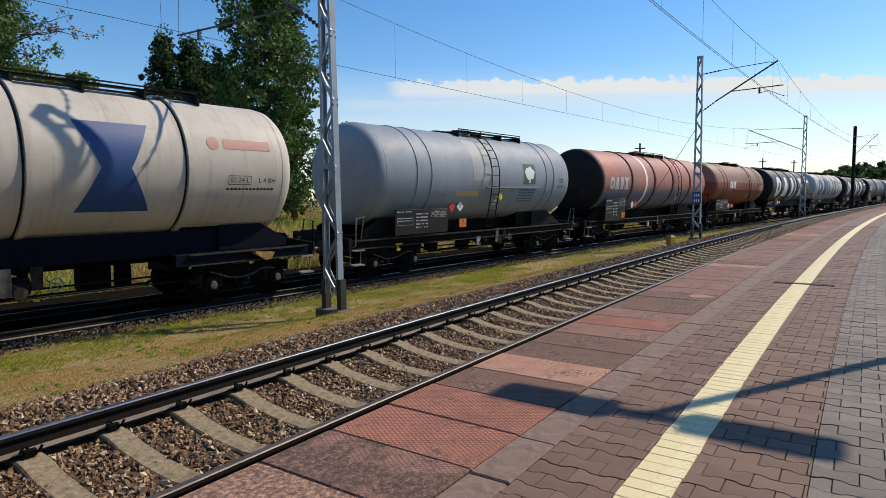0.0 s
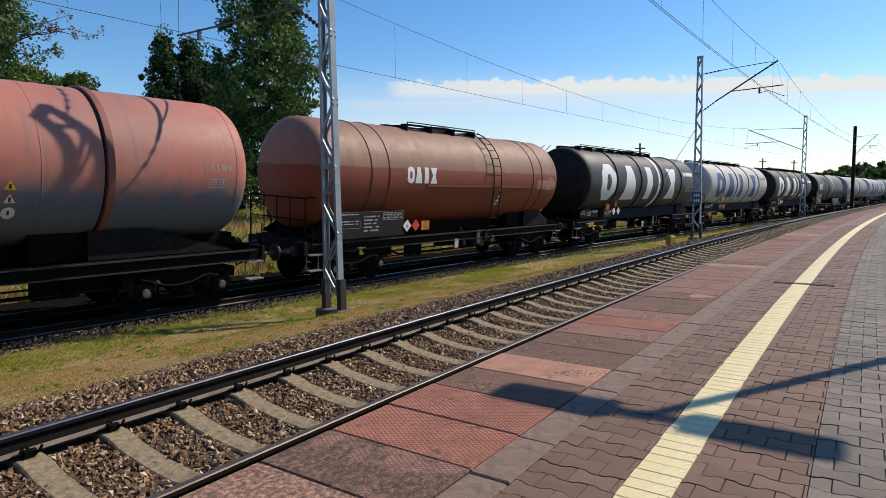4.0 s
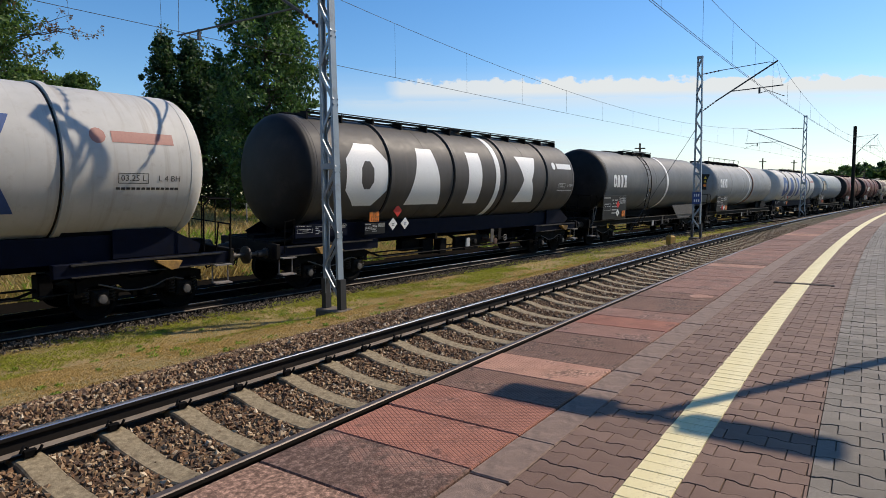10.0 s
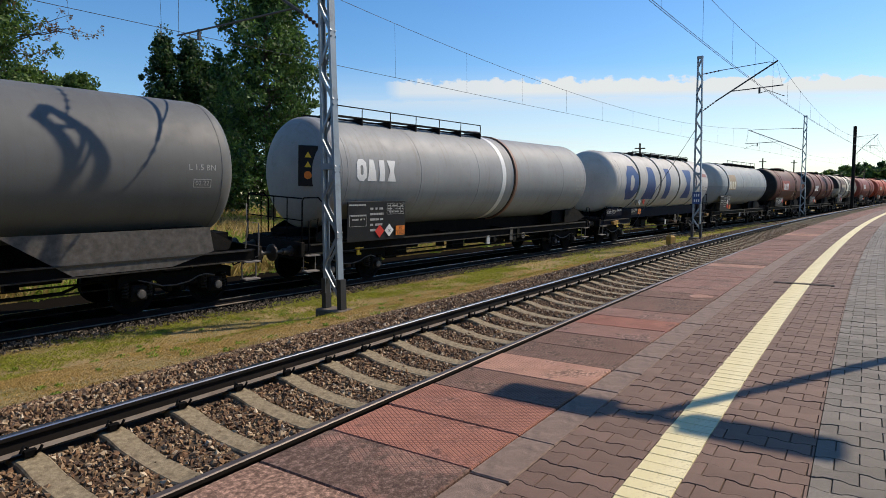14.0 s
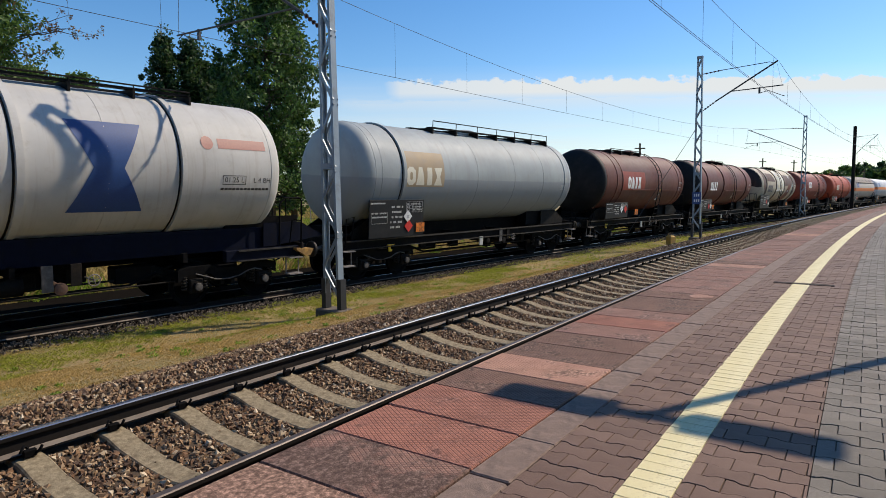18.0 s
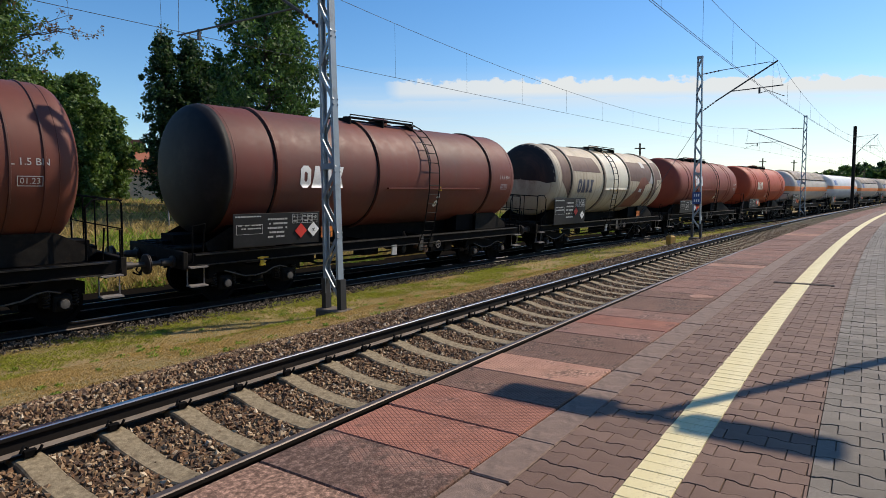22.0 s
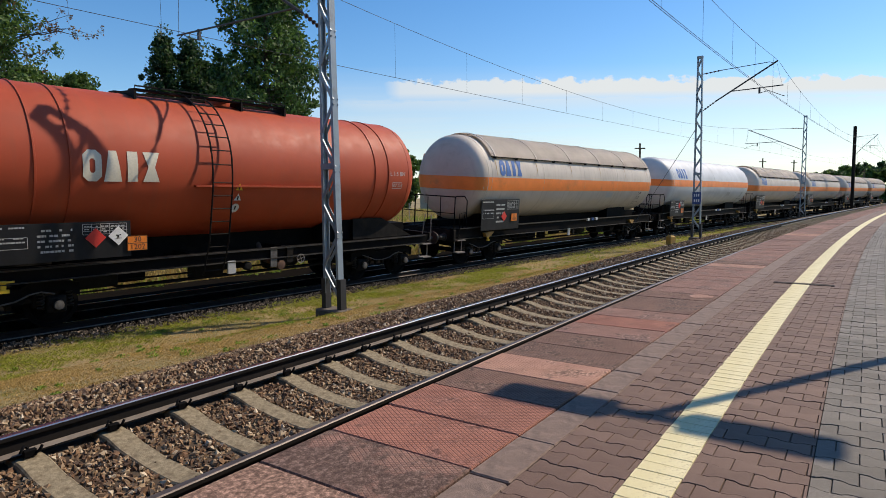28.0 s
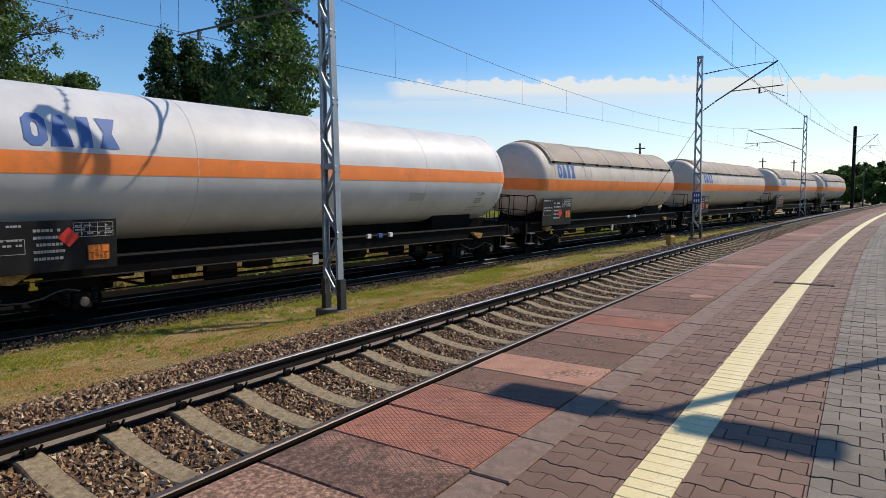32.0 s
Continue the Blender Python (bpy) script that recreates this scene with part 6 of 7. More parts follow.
def gas_fit(shield):
    def f(w, fx, L, r, zc, x0, x1, u0, g):
        # stripe along both sides and round the ends
        bm = bmesh.new()
        h0, h1 = (-0.42, 0.06) if shield else (-0.14, 0.26)
        n = 12
        for sy in (-1, 1):
            row = []
            for k in range(n + 1):
                x = x0 - 0.23 + (x1 - x0 + 0.23) * k / n
                row.append([bm.verts.new((x, sy * math.sqrt((r + 0.005) ** 2 - h * h), zc + h)) for h in (h0, (h0 + h1) / 2, h1)])
            for p, q in zip(row, row[1:]):
                for k in range(2):
                    bm.faces.new((p[k], q[k], q[k + 1], p[k + 1]))
        dish = 0.72
        for end, sg in ((x0 - 0.23, -1), (x1, 1)):
            row = []
            for k in range(21):
                th = math.pi * k / 20
                col = []
                for h in (h0, (h0 + h1) / 2, h1):
                    yy = -math.cos(th) * math.sqrt((r + 0.005) ** 2 - h * h)
                    q = min(1.0, math.hypot(yy, h) / r)
                    col.append(bm.verts.new((end + sg * (dish * math.sqrt(max(0, 1 - q * q)) ** 0.75 + 0.016), yy, zc + h)))
                row.append(col)
            for p, q in zip(row, row[1:]):
                for k in range(2):
                    bm.faces.new((p[k], q[k], q[k + 1], p[k + 1]))
        bmesh.ops.recalc_face_normals(bm, faces=bm.faces)
        part("orange_stripe", bm, STRIPE, w, "orange stripe round the tank", smooth=True)
        if shield:
            bm = bmesh.new()
            rr = r + 0.09
            rings = []
            for x in np.linspace(x0 + 0.05, x1 - 0.1, 9):
                rings.append([bm.verts.new((x, -rr * math.cos(a), zc + rr * math.sin(a))) for a in np.linspace(0.52, math.pi - 0.52, 21)])
            for p, q in zip(rings, rings[1:]):
                for k in range(20):
                    bm.faces.new((p[k], q[k], q[k + 1], p[k + 1]))
            bmesh.ops.solidify(bm, geom=bm.faces[:], thickness=0.02)
            bmesh.ops.recalc_face_normals(bm, faces=bm.faces)
            part("sun_shield", bm, PAINT["shield"], w, "dusty sheet sun shield over the upper tank", smooth=False)
            for x in np.linspace(x0 + 0.3, x1 - 0.4, 6):
                bm = bmesh.new()
                arcs = [[bm.verts.new((x + dx, -q * math.cos(a), zc + q * math.sin(a))) for a in np.linspace(0.5, math.pi - 0.5, 25)] for dx, q in ((-0.03, rr), (-0.025, rr + 0.02), (0.025, rr + 0.02), (0.03, rr))]
                for p, q in zip(arcs, arcs[1:]):
                    for k in range(24):
                        bm.faces.new((p[k], p[k + 1], q[k + 1], q[k]))
                part("shield_rib", bm, PAINT["shield"], w)
            # thin dark box that paints the shade of the gap under the shield
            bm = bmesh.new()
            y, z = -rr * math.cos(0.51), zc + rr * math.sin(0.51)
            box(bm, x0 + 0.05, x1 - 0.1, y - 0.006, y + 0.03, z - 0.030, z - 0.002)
            part("shield_edge", bm, GRIME, w, "dark strip painting the gap's shade under the sun shield")
            for x in np.linspace(x0 + 0.3, x1 - 0.4, 11):
                bm = bmesh.new()
                y, z = -rr * math.cos(0.50), zc + rr * math.sin(0.50)
                box(bm, x - 0.03, x + 0.03, y - 0.03, y + 0.1, z - 0.06, z + 0.02)
                part("shield_bracket", bm, GRIME, w)
            for x in np.linspace(x0 + 0.3, x1 - 0.4, 11)[::2]:
                tank_shape("rust_run", [[(x, 0.15), (x + 0.02, 0.13), (x + 0.03, 0.7), (x - 0.025, 0.7)]], RUSTRUN, w, r + 0.001, zc, "yellow-brown rust run")
        for k, x in enumerate((fx(0.60), fx(0.63), fx(0.66))):
            bm = bmesh.new()
            box(bm, x - 0.07, x + 0.07, -1.345, -1.26, 1.3, 1.42)
            part("frame_marking", bm, (WHITE, PALEBLUE, WHITE)[k], w)
        a, b = (0.030, 0.138) if not shield else (0.036, 0.144)
        wd = (fx(b) - fx(a)) / 4
        hh = (0.36, 0.94) if not shield else (0.13, 0.70)
        block_letters(w, [(fx(a) + wd * k + 0.02, fx(a) + wd * (k + 1) - 0.02) for k in range(4)], hh[0], hh[1], PALEBLUE, r + 0.004, zc, "blue owner's mark")
        x0 += 0.0 if shield else 0.15
        board(w, x0 - 0.45, x0 + (2.05 if shield else 1.85), 1.25 if shield else 1.18, 2.4 if shield else 2.14, i_seed(g), -1.50)
        hazard_plate(w, x0 + (1.66 if shield else 1.50), 1.70 if shield else 1.50, "23", "1965", -1.53)
        diamond(w, x0 + 0.98, 1.75 if shield else 1.82, 0.27, RED, "red flammable gas sign", -1.525)
        tank_text("P26BH", x1 - 1.1, -0.55, 0.16, DARKTEXT, w, r, zc)
        tank_text("09.24" if shield else "06.24", x1 - 1.15, -0.78, 0.13, DARKTEXT, w, r, zc, True)
        tank_text("niedrigste zul. Fülltemp. -20°C", x1 - 1.0, -1.02, 0.09, DARKTEXT, w, r, zc)
        tank_text("wärmeisoliert", x1 - 1.32, -1.13, 0.09, DARKTEXT, w, r, zc)
        tank_shape("tank_panel", [rect(fx(0.70), fx(0.75), -0.75, -0.5)], GREYMARK, w, r, zc)
    return f


def twg_fit(w, fx, L, r, zc, x0, x1, u0, g):
    tank_shape("company_panel", [rect(fx(0.685), fx(0.768), -0.16, 0.62)], GREENSIGN, w, r, zc, "green company panel")
    cx = fx(0.727)
    pts = [(cx + 0.34 * (1 + 0.10 * math.sin(5 * a)) * math.cos(a), 0.26 + 0.25 * (1 + 0.12 * math.sin(6 * a)) * math.sin(a)) for a in np.linspace(0, 6.1, 26)]
    tank_shape("tree_emblem", [pts, rect(cx - 0.04, cx + 0.04, -0.1, 0.06)], WHITE, w, r + 0.003, zc, "white tree emblem")
    tank_shape("company_lines", [rect(fx(0.665) + 0.17 * k, fx(0.665) + 0.17 * k + 0.13, h, h + 0.05) for h in (-0.42, -0.53, -0.64, -0.75, -0.86) for k in range(7)], BLUEMARK, w, r, zc, "dark blue lines of small lettering")
    tank_shape("ochre_label", [rect(fx(0.297), fx(0.42), -0.62, -0.44)], OCHRELABEL, w, r, zc, "ochre label strip")
    tank_shape("repainted_patch", [rect(fx(0.38), fx(0.50), -1.1, 1.32)], PAINT["light"], w, r - 0.002, zc, "paler repainted patch")
    diamond(w, fx(0.299), 2.16, 0.26, RED, "red flammable sign", -1.36)
    diamond(w, fx(0.341), 2.16, 0.26, WHITE, "white environmental hazard sign", -1.36, DARKTEXT)
    hazard_plate(w, fx(0.342), 1.60, "30", "1202", -1.50)
    board(w, fx(0.028), fx(0.265), 1.34, 2.12, 7, -1.50)
    diamond(w, fx(0.525), 2.5, 0.2, YELLOW, "yellow warning sign", -1.70)
    tank_text("11.22", x1 - 0.55, 0.02, 0.14, DARKTEXT, w, r, zc, True)
    tank_text("L1.5 BN", x1 - 0.55, -0.24, 0.17, DARKTEXT, w, r, zc)


SLATEMARK = flat("slate_blue_marking", (0.042, 0.050, 0.085))


def camo_fit(w, fx, L, r, zc, x0, x1, u0, g):
    brown = PAINT["umber"]
    red = PAINT["rustred"]
    for paint, label, pts in (
        (brown, "brown overpainted patch", [(0.0, 0.0), (0.072, -0.7), (0.072, 1.35), (0.0, 1.35)]),
        (brown, "brown overpainted patch", [(0.088, 0.46), (0.33, 0.42), (0.30, 1.10), (0.088, 1.14)]),
        (brown, "brown overpainted patch", [(0.626, 0.1), (0.893, 0.05), (0.893, 1.05), (0.626, 1.08)]),
        (brown, "brown overpainted patch", [(0.912, -1.3), (0.94, -1.3), (0.945, 0.2), (0.998, 0.2), (0.995, 1.15), (0.912, 1.15)]),
        (red, "rust-red primer patch", [(0.628, -1.3), (0.775, -1.3), (0.805, -0.12), (0.845, 0.0), (0.80, 0.34), (0.75, 0.26), (0.69, -0.45), (0.628, -0.95)]),
        (red, "rust-red primer patch", [(0.872, -1.2), (0.893, -1.2), (0.893, -0.2), (0.885, -0.2)]),
        (PAINT["pale"], "pale repaired patch", [(0.785, 0.82), (0.825, 0.80), (0.825, 1.12), (0.785, 1.14)]),
        (PAINT["pale"], "pale triangular patch", [(0.843, 0.0), (0.892, -0.02), (0.892, 0.62)]),
        (GREYMARK, "grey repaired patch", [(0.735, -0.48), (0.765, -0.48), (0.765, -0.30), (0.735, -0.30)])):
        lift = 0.0 if paint is brown else 0.006 if paint is GREYMARK else 0.003
        tank_shape("overpainted_patch", [[(fx(f), h) for f, h in pts]], paint, w, r + lift, zc, label)
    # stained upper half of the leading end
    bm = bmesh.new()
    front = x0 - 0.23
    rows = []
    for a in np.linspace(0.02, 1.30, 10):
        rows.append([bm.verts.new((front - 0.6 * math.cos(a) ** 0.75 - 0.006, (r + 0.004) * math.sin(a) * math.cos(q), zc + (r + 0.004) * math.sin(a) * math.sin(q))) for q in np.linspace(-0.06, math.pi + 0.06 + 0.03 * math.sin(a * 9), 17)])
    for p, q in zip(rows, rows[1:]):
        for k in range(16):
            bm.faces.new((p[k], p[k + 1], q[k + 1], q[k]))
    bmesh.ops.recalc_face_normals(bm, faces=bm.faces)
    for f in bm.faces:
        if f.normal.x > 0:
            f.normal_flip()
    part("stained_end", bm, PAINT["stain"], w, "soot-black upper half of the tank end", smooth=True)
    tank_shape("cream_patch", [rect(fx(0.378), fx(0.602), -0.36, 1.40)], CREAM, w, r + 0.001, zc, "pale cream repainted bay")
    small_initials((0.128, 0.262), (-0.5, 0.1), SLATEMARK, board_at=(-0.034, 0.213), date="08.22", ink=DARKTEXT, bz=(1.25, 2.4), plate_at=0.748, dia=((0.131, 1.80), (0.185, 1.62)))(w, fx, L, r, zc, x0, x1, u0, g)


RIMS = [9.15, 23.94, 42.68, 57.70, 75.50, 93.61, 111.32, 128.93, 147.05, 164.75, 180.07, 194.56, 209.91, 225.33, 240.40, 255.59, 275.18, 294.85, 313.00, 334.20, 355.20, 372.20]  # rear end of each tank
BIGRINGS = (0.176, 0.385, 0.598, 0.809)
def rust_fit(w, fx, L, r, zc, x0, x1, u0, g):
    small_initials((0.22, 0.34), (-0.2, 0.3), WHITE, board_at=(0.0, 0.22), date="03.25", bz=(1.35, 2.1), plate_at=0.30)(w, fx, L, r, zc, x0, x1, u0, g)
    tank_shape("repair_panel", [rect(fx(0.86), fx(0.98), -0.35, 0.0)], PAINT["salmon"], w, r, zc)


SPECS = [
    # paint, tank from, tank to, style, label, options
    ("white", -5.1, 9.23, "big", "cream-white tank wagon with blue block marks and rings", dict(rings=BIGRINGS, walkway=(0.0, 0.86), extra=big_initials(BLUEMARK, date="02.24 L"))),
    ("bluegrey", 12.82, 23.57, "old", "blue-grey tank wagon with strap bands and a green panel", dict(straps=(0.108, 0.172, 0.848, 0.906), ladder=0.485, walkway=(0.40, 0.78), gutter=(0.454, 0.795, -0.30), extra=twg_fit)),
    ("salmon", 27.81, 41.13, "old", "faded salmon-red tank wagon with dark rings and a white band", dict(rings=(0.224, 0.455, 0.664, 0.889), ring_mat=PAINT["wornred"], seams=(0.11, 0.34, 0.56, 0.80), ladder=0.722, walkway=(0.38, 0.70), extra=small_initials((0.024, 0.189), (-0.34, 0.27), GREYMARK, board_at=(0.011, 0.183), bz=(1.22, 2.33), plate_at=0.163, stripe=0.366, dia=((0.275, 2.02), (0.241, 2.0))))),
    ("rust", 45.60, 57.74, "old", "rust-brown tank wagon with side ladder and pale upper half", dict(straps=(0.10, 0.16, 0.834, 0.889), ladder=0.606, walkway=(0.30, 0.60), gutter=(0.30, 0.824, -0.28), extra=rust_fit)),
    ("black", 61.25, 75.67, "big", "glossy black tank wagon with large white block marks", dict(rings=BIGRINGS, seams=(0.29, 0.70), walkway=(0.01, 0.60), extra=big_initials(WHITE, True, date="01.23 L"))),
    ("pale", 79.32, 93.65, "big", "cream-white tank wagon with blue block marks and rings", dict(rings=BIGRINGS, seams=(0.01, 0.29, 0.46, 0.70), walkway=(0.01, 0.62), extra=big_initials(BLUEMARK, date="03.25 L"))),
    ("charcoal", 97.09, 111.66, "big", "sooty black tank wagon with large white block marks", dict(rings=BIGRINGS, seams=(0.01, 0.29, 0.70), walkway=(0.01, 0.95, 0.13), extra=big_initials(WHITE, True, date="10.22 L"))),
    ("dark", 114.98, 129.06, "old", "dark grey tank wagon with a white band and ladder", dict(straps=(0.371,), seams=(0.42, 0.52), ladder=0.324, walkway=(0.234, 0.503), extra=small_initials((0.027, 0.140), (-0.24, 0.38), WHITE, board_at=(-0.033, 0.157), bz=(1.3, 2.48), plate_at=0.132, stripe=0.546, dia=((0.083, 2.03), (0.083, 1.62))))),
    ("grey", 132.52, 147.91, "old", "grey tank wagon with a white band and rusty ring", dict(rings=(0.552,), ring_mat=PAINT["tan"], seams=(0.0, 0.198, 0.398, 0.8), walkway=(0.01, 0.478, 0.36), extra=small_initials((0.020, 0.124), (-0.16, 0.45), WHITE, board_at=(0.004, 0.157), date="07.22", bz=(1.25, 2.4), plate_at=0.142, stripe=0.501, dia=((0.085, 1.52), (0.111, 1.53))))),
    ("pale", 150.69, 166.40, "big", "cream-white tank wagon with blue block marks and rings", dict(rings=(0.160, 0.351, 0.545, 0.738), seams=(0.01, 0.265, 0.64), walkway=(0.22, 0.78), extra=big_initials(BLUEMARK, None, 0.912))),
    ("light", 168.31, 180.26, "old", "light grey tank wagon with an ochre panel and black board", dict(rings=(0.083,), straps=(0.93,), seams=(0.005, 0.40, 0.60, 0.78), walkway=(0.279, 0.92, 0.3), extra=small_initials((0.09, 0.235), (-0.26, 0.30), CREAM, OCHRE, board_at=(-0.032, 0.167), plate_at=0.153, bz=(1.3, 2.43), panel_box=(0.080, 0.243, -0.31, 0.77), dia=((0.108, 1.62), (0.104, 1.92))))),
    ("brown", 183.96, 194.95, "old", "brown-red tank wagon with a small white mark", dict(straps=(0.083, 0.141, 0.87, 0.92), ladder=0.566, walkway=(0.172, 0.513), gutter=(0.252, 0.85, -0.36), extra=small_initials((0.200, 0.357), (-0.29, 0.32), WHITE, PAINT["panelred"], board_at=(-0.004, 0.233), bz=(1.35, 2.13), date="01.23", plate_at=0.33, panel_box=(0.15, 0.407, -0.38, 0.58), dia=((0.203, 1.78), (0.160, 1.80))))),
    ("darkred", 198.20, 209.96, "old", "dark red tank wagon with dark rings and a ladder", dict(rings=(0.081, 0.379, 0.86), ring_mat=PAINT["brown"], ladder=0.572, walkway=(0.349, 0.58), gutter=(0.408, 0.80, -0.36), extra=small_initials((0.135, 0.261), (-0.36, 0.20), WHITE, board_at=(-0.022, 0.194), bz=(1.35, 2.15), plate_at=0.215, dia=((0.142, 1.68), (0.176, 1.70))))),
    ("cream", 213.65, 225.12, "old", "patchy cream and brown tank wagon with a side ladder", dict(rings=(0.080, 0.362, 0.613, 0.90), ring_mat=PAINT["ringgrey"], ladder=0.445, walkway=(0.36, 0.61), gutter=(0.42, 0.60, -0.36), extra=camo_fit)),
    ("red", 228.80, 239.45, "old", "red-brown tank wagon with a white mark", dict(straps=(0.092, 0.147, 0.87, 0.92), ladder=0.602, walkway=(0.22, 0.62), gutter=(0.254, 0.85, -0.32), extra=small_initials((0.215, 0.348), (-0.06, 0.55), WHITE, board_at=(0.0, 0.248), bz=(1.35, 2.13), plate_at=0.328))),
    ("orange", 244.51, 255.34, "old", "orange-red tank wagon with a cream mark and ladder", dict(straps=(0.081, 0.135, 0.87, 0.92), ladder=0.413, walkway=(0.286, 0.642), gutter=(0.361, 0.723, -0.34), extra=small_initials((0.152, 0.291), (-0.27, 0.33), CREAM, board_at=(-0.008, 0.235), bz=(1.37, 2.09), date="07.25", plate_at=0.246, dia=((0.173, 1.78), (0.212, 1.80))))),
    ("gas", 259.88, 273.96, "gas", "dusty white gas tank wagon with orange stripe and sun shield", dict(seams=(0.001, 0.263, 0.519, 0.77), extra=gas_fit(True))),
    ("gaswhite", 279.00, 294.29, "gas", "clean white gas tank wagon with an orange stripe", dict(seams=(0.001, 0.243, 0.486, 0.747), extra=gas_fit(False))),
    ("gas", 298.44, 313.04, "gas", "dusty white gas tank wagon with orange stripe and sun shield", dict(seams=(0.001, 0.25, 0.5, 0.75), extra=gas_fit(True))),
    ("gas", 317.90, 334.28, "gas", "dusty white gas tank wagon with orange stripe and sun shield", dict(seams=(0.001, 0.25, 0.5, 0.75), extra=gas_fit(True))),
    ("gas", 339.20, 355.34, "gas", "dusty white gas tank wagon with orange stripe and sun shield", dict(seams=(0.001, 0.25, 0.5, 0.75), extra=gas_fit(True))),
    ("gas", 358.90, 372.30, "gas", "last white gas tank wagon with an orange stripe", dict(seams=(0.001, 0.25, 0.5, 0.75), extra=gas_fit(True))),
]
TRAIN = []


def build_train():
    cuts = [SPECS[0][1] - 2.4]
    for a, b in zip(SPECS, SPECS[1:]):
        cuts.append(RIMS[len(cuts) - 1] + 0.42 * (b[1] - RIMS[len(cuts) - 1]))
    cuts.append(SPECS[-1][2] + 1.5)
    for i, (paint, tl, tr, style, label, opt) in enumerate(SPECS):
        TRAIN.append(wagon(i, paint, tl, tr, cuts[i], cuts[i + 1], style, label, **opt))


build_train()

# ---------------------------------------------------------------- clouds, houses, poles, far trees


def cloud_mat():
    m = bpy.data.materials.new("cloud")
    m.use_nodes = True
    nt = m.node_tree
    nt.nodes.remove(nt.nodes["Principled BSDF"])
    t = nt.nodes.new("ShaderNodeTexCoord")
    sep = nt.nodes.new("ShaderNodeSeparateXYZ")
    nt.links.new(t.outputs["UV"], sep.inputs[0])
    def cloth(sx, sy, detail, rough):
        mp = nt.nodes.new("ShaderNodeMapping")
        mp.inputs["Scale"].default_value = (sx, sy, 1)
        nt.links.new(t.outputs["UV"], mp.inputs["Vector"])
        return noise_of(nt, mp.outputs["Vector"], 1.0, detail, rough)

    def layer(height, soft, puff, amount):
        """1 below a ragged edge at that height."""
        a = node(nt, "Math")
        a.operation = "MULTIPLY_ADD"
        a.inputs[1].default_value, a.inputs[2].default_value = amount, height - amount * 0.5
        nt.links.new(puff, a.inputs[0])
        d = node(nt, "Math")
        d.operation = "SUBTRACT"
        nt.links.new(a.outputs[0], d.inputs[0])
        nt.links.new(sep.outputs["Y"], d.inputs[1])
        k = node(nt, "Math")
        k.operation = "MULTIPLY_ADD"
        k.inputs[1].default_value, k.inputs[2].default_value = 1.0 / soft, 0.5
        nt.links.new(d.outputs[0], k.inputs[0])
        return ramp(nt, k.outputs[0], [(0.0, (0, 0, 0)), (1.0, (1, 1, 1))])

    times = lambda a, b: mix(nt, 1.0, a, b, "MULTIPLY")
    upper = times(layer(0.815, 0.02, cloth(62, 11, 8, 0.55), 0.19), ramp(nt, sep.outputs["Y"], [(0.665, (0.2,) * 3), (0.735, (0.95,) * 3)]))
    upper = times(upper, ramp(nt, sep.outputs["X"], [(0.072, (0, 0, 0)), (0.09, (0.8,) * 3), (0.20, (1, 1, 1))]))
    lower = times(layer(0.705, 0.06, cloth(26, 14, 8, 0.62), 0.16), ramp(nt, sep.outputs["Y"], [(0.60, (0.34,) * 3), (0.69, (0.62,) * 3)]))
    lower = times(lower, ramp(nt, sep.outputs["X"], [(0.0, (0.3,) * 3), (0.06, (0.9,) * 3), (0.15, (1, 1, 1))]))
    veil = times(ramp(nt, sep.outputs["Y"], [(0.0, (0.62,) * 3), (0.5, (0.42,) * 3), (0.72, (0.24,) * 3), (0.92, (0.0,) * 3)]), ramp(nt, cloth(5, 14, 6, 0.6), [(0.3, (0.65,) * 3), (0.7, (1.2,) * 3)]))
    alpha = mix(nt, 1.0, mix(nt, 1.0, upper, lower, "LIGHTEN"), veil, "LIGHTEN")
    e = node(nt, "Emission", Strength=0.94)
    e.inputs["Color"].default_value = (0.86, 0.93, 1.0, 1)
    tr = nt.nodes.new("ShaderNodeBsdfTransparent")
    ms = nt.nodes.new("ShaderNodeMixShader")
    nt.links.new(alpha, ms.inputs[0])
    nt.links.new(tr.outputs[0], ms.inputs[1])
    nt.links.new(e.outputs[0], ms.inputs[2])
    nt.links.new(ms.outputs[0], nt.nodes["Material Output"].inputs["Surface"])
    return m


def build_clouds():
    bm = bmesh.new()
    uv = bm.loops.layers.uv.new("UVMap")
    n, dist = 60, 3000.0
    grid = []
    for i in range(n + 1):
        x = -700 + 5600 * i / n
        grid.append([bm.verts.new((x, dist, -20 + 720 * k / 10)) for k in range(11)])
    for i in range(n):
        for k in range(10):
            f = bm.faces.new((grid[i][k], grid[i + 1][k], grid[i + 1][k + 1], grid[i][k + 1]))
            for lp, (a, b) in zip(f.loops, ((i, k), (i + 1, k), (i + 1, k + 1), (i, k + 1))):
                lp[uv].uv = (a / n, b / 10)
    ob = part("cloud_bank", bm, cloud_mat(), None, smooth=True)
    ob.visible_shadow = False
    tagged(ob, "low bank of white summer clouds over the horizon", "clouds", kind="structure")


build_clouds()
WALL = plain("house_wall", (0.30, 0.26, 0.19), 0.9, 0, 0.12, 2, 0.2)
ROOF = plain("clay_roof", (0.38, 0.13, 0.07), 0.85, 0, 0.2, 3, 0.4)
CHIMNEY = plain("chimney_brick", (0.17, 0.075, 0.055), 0.9, 0, 0.2, 8, 0.4)
PANE = plain("window_pane", (0.03, 0.035, 0.04), 0.1)


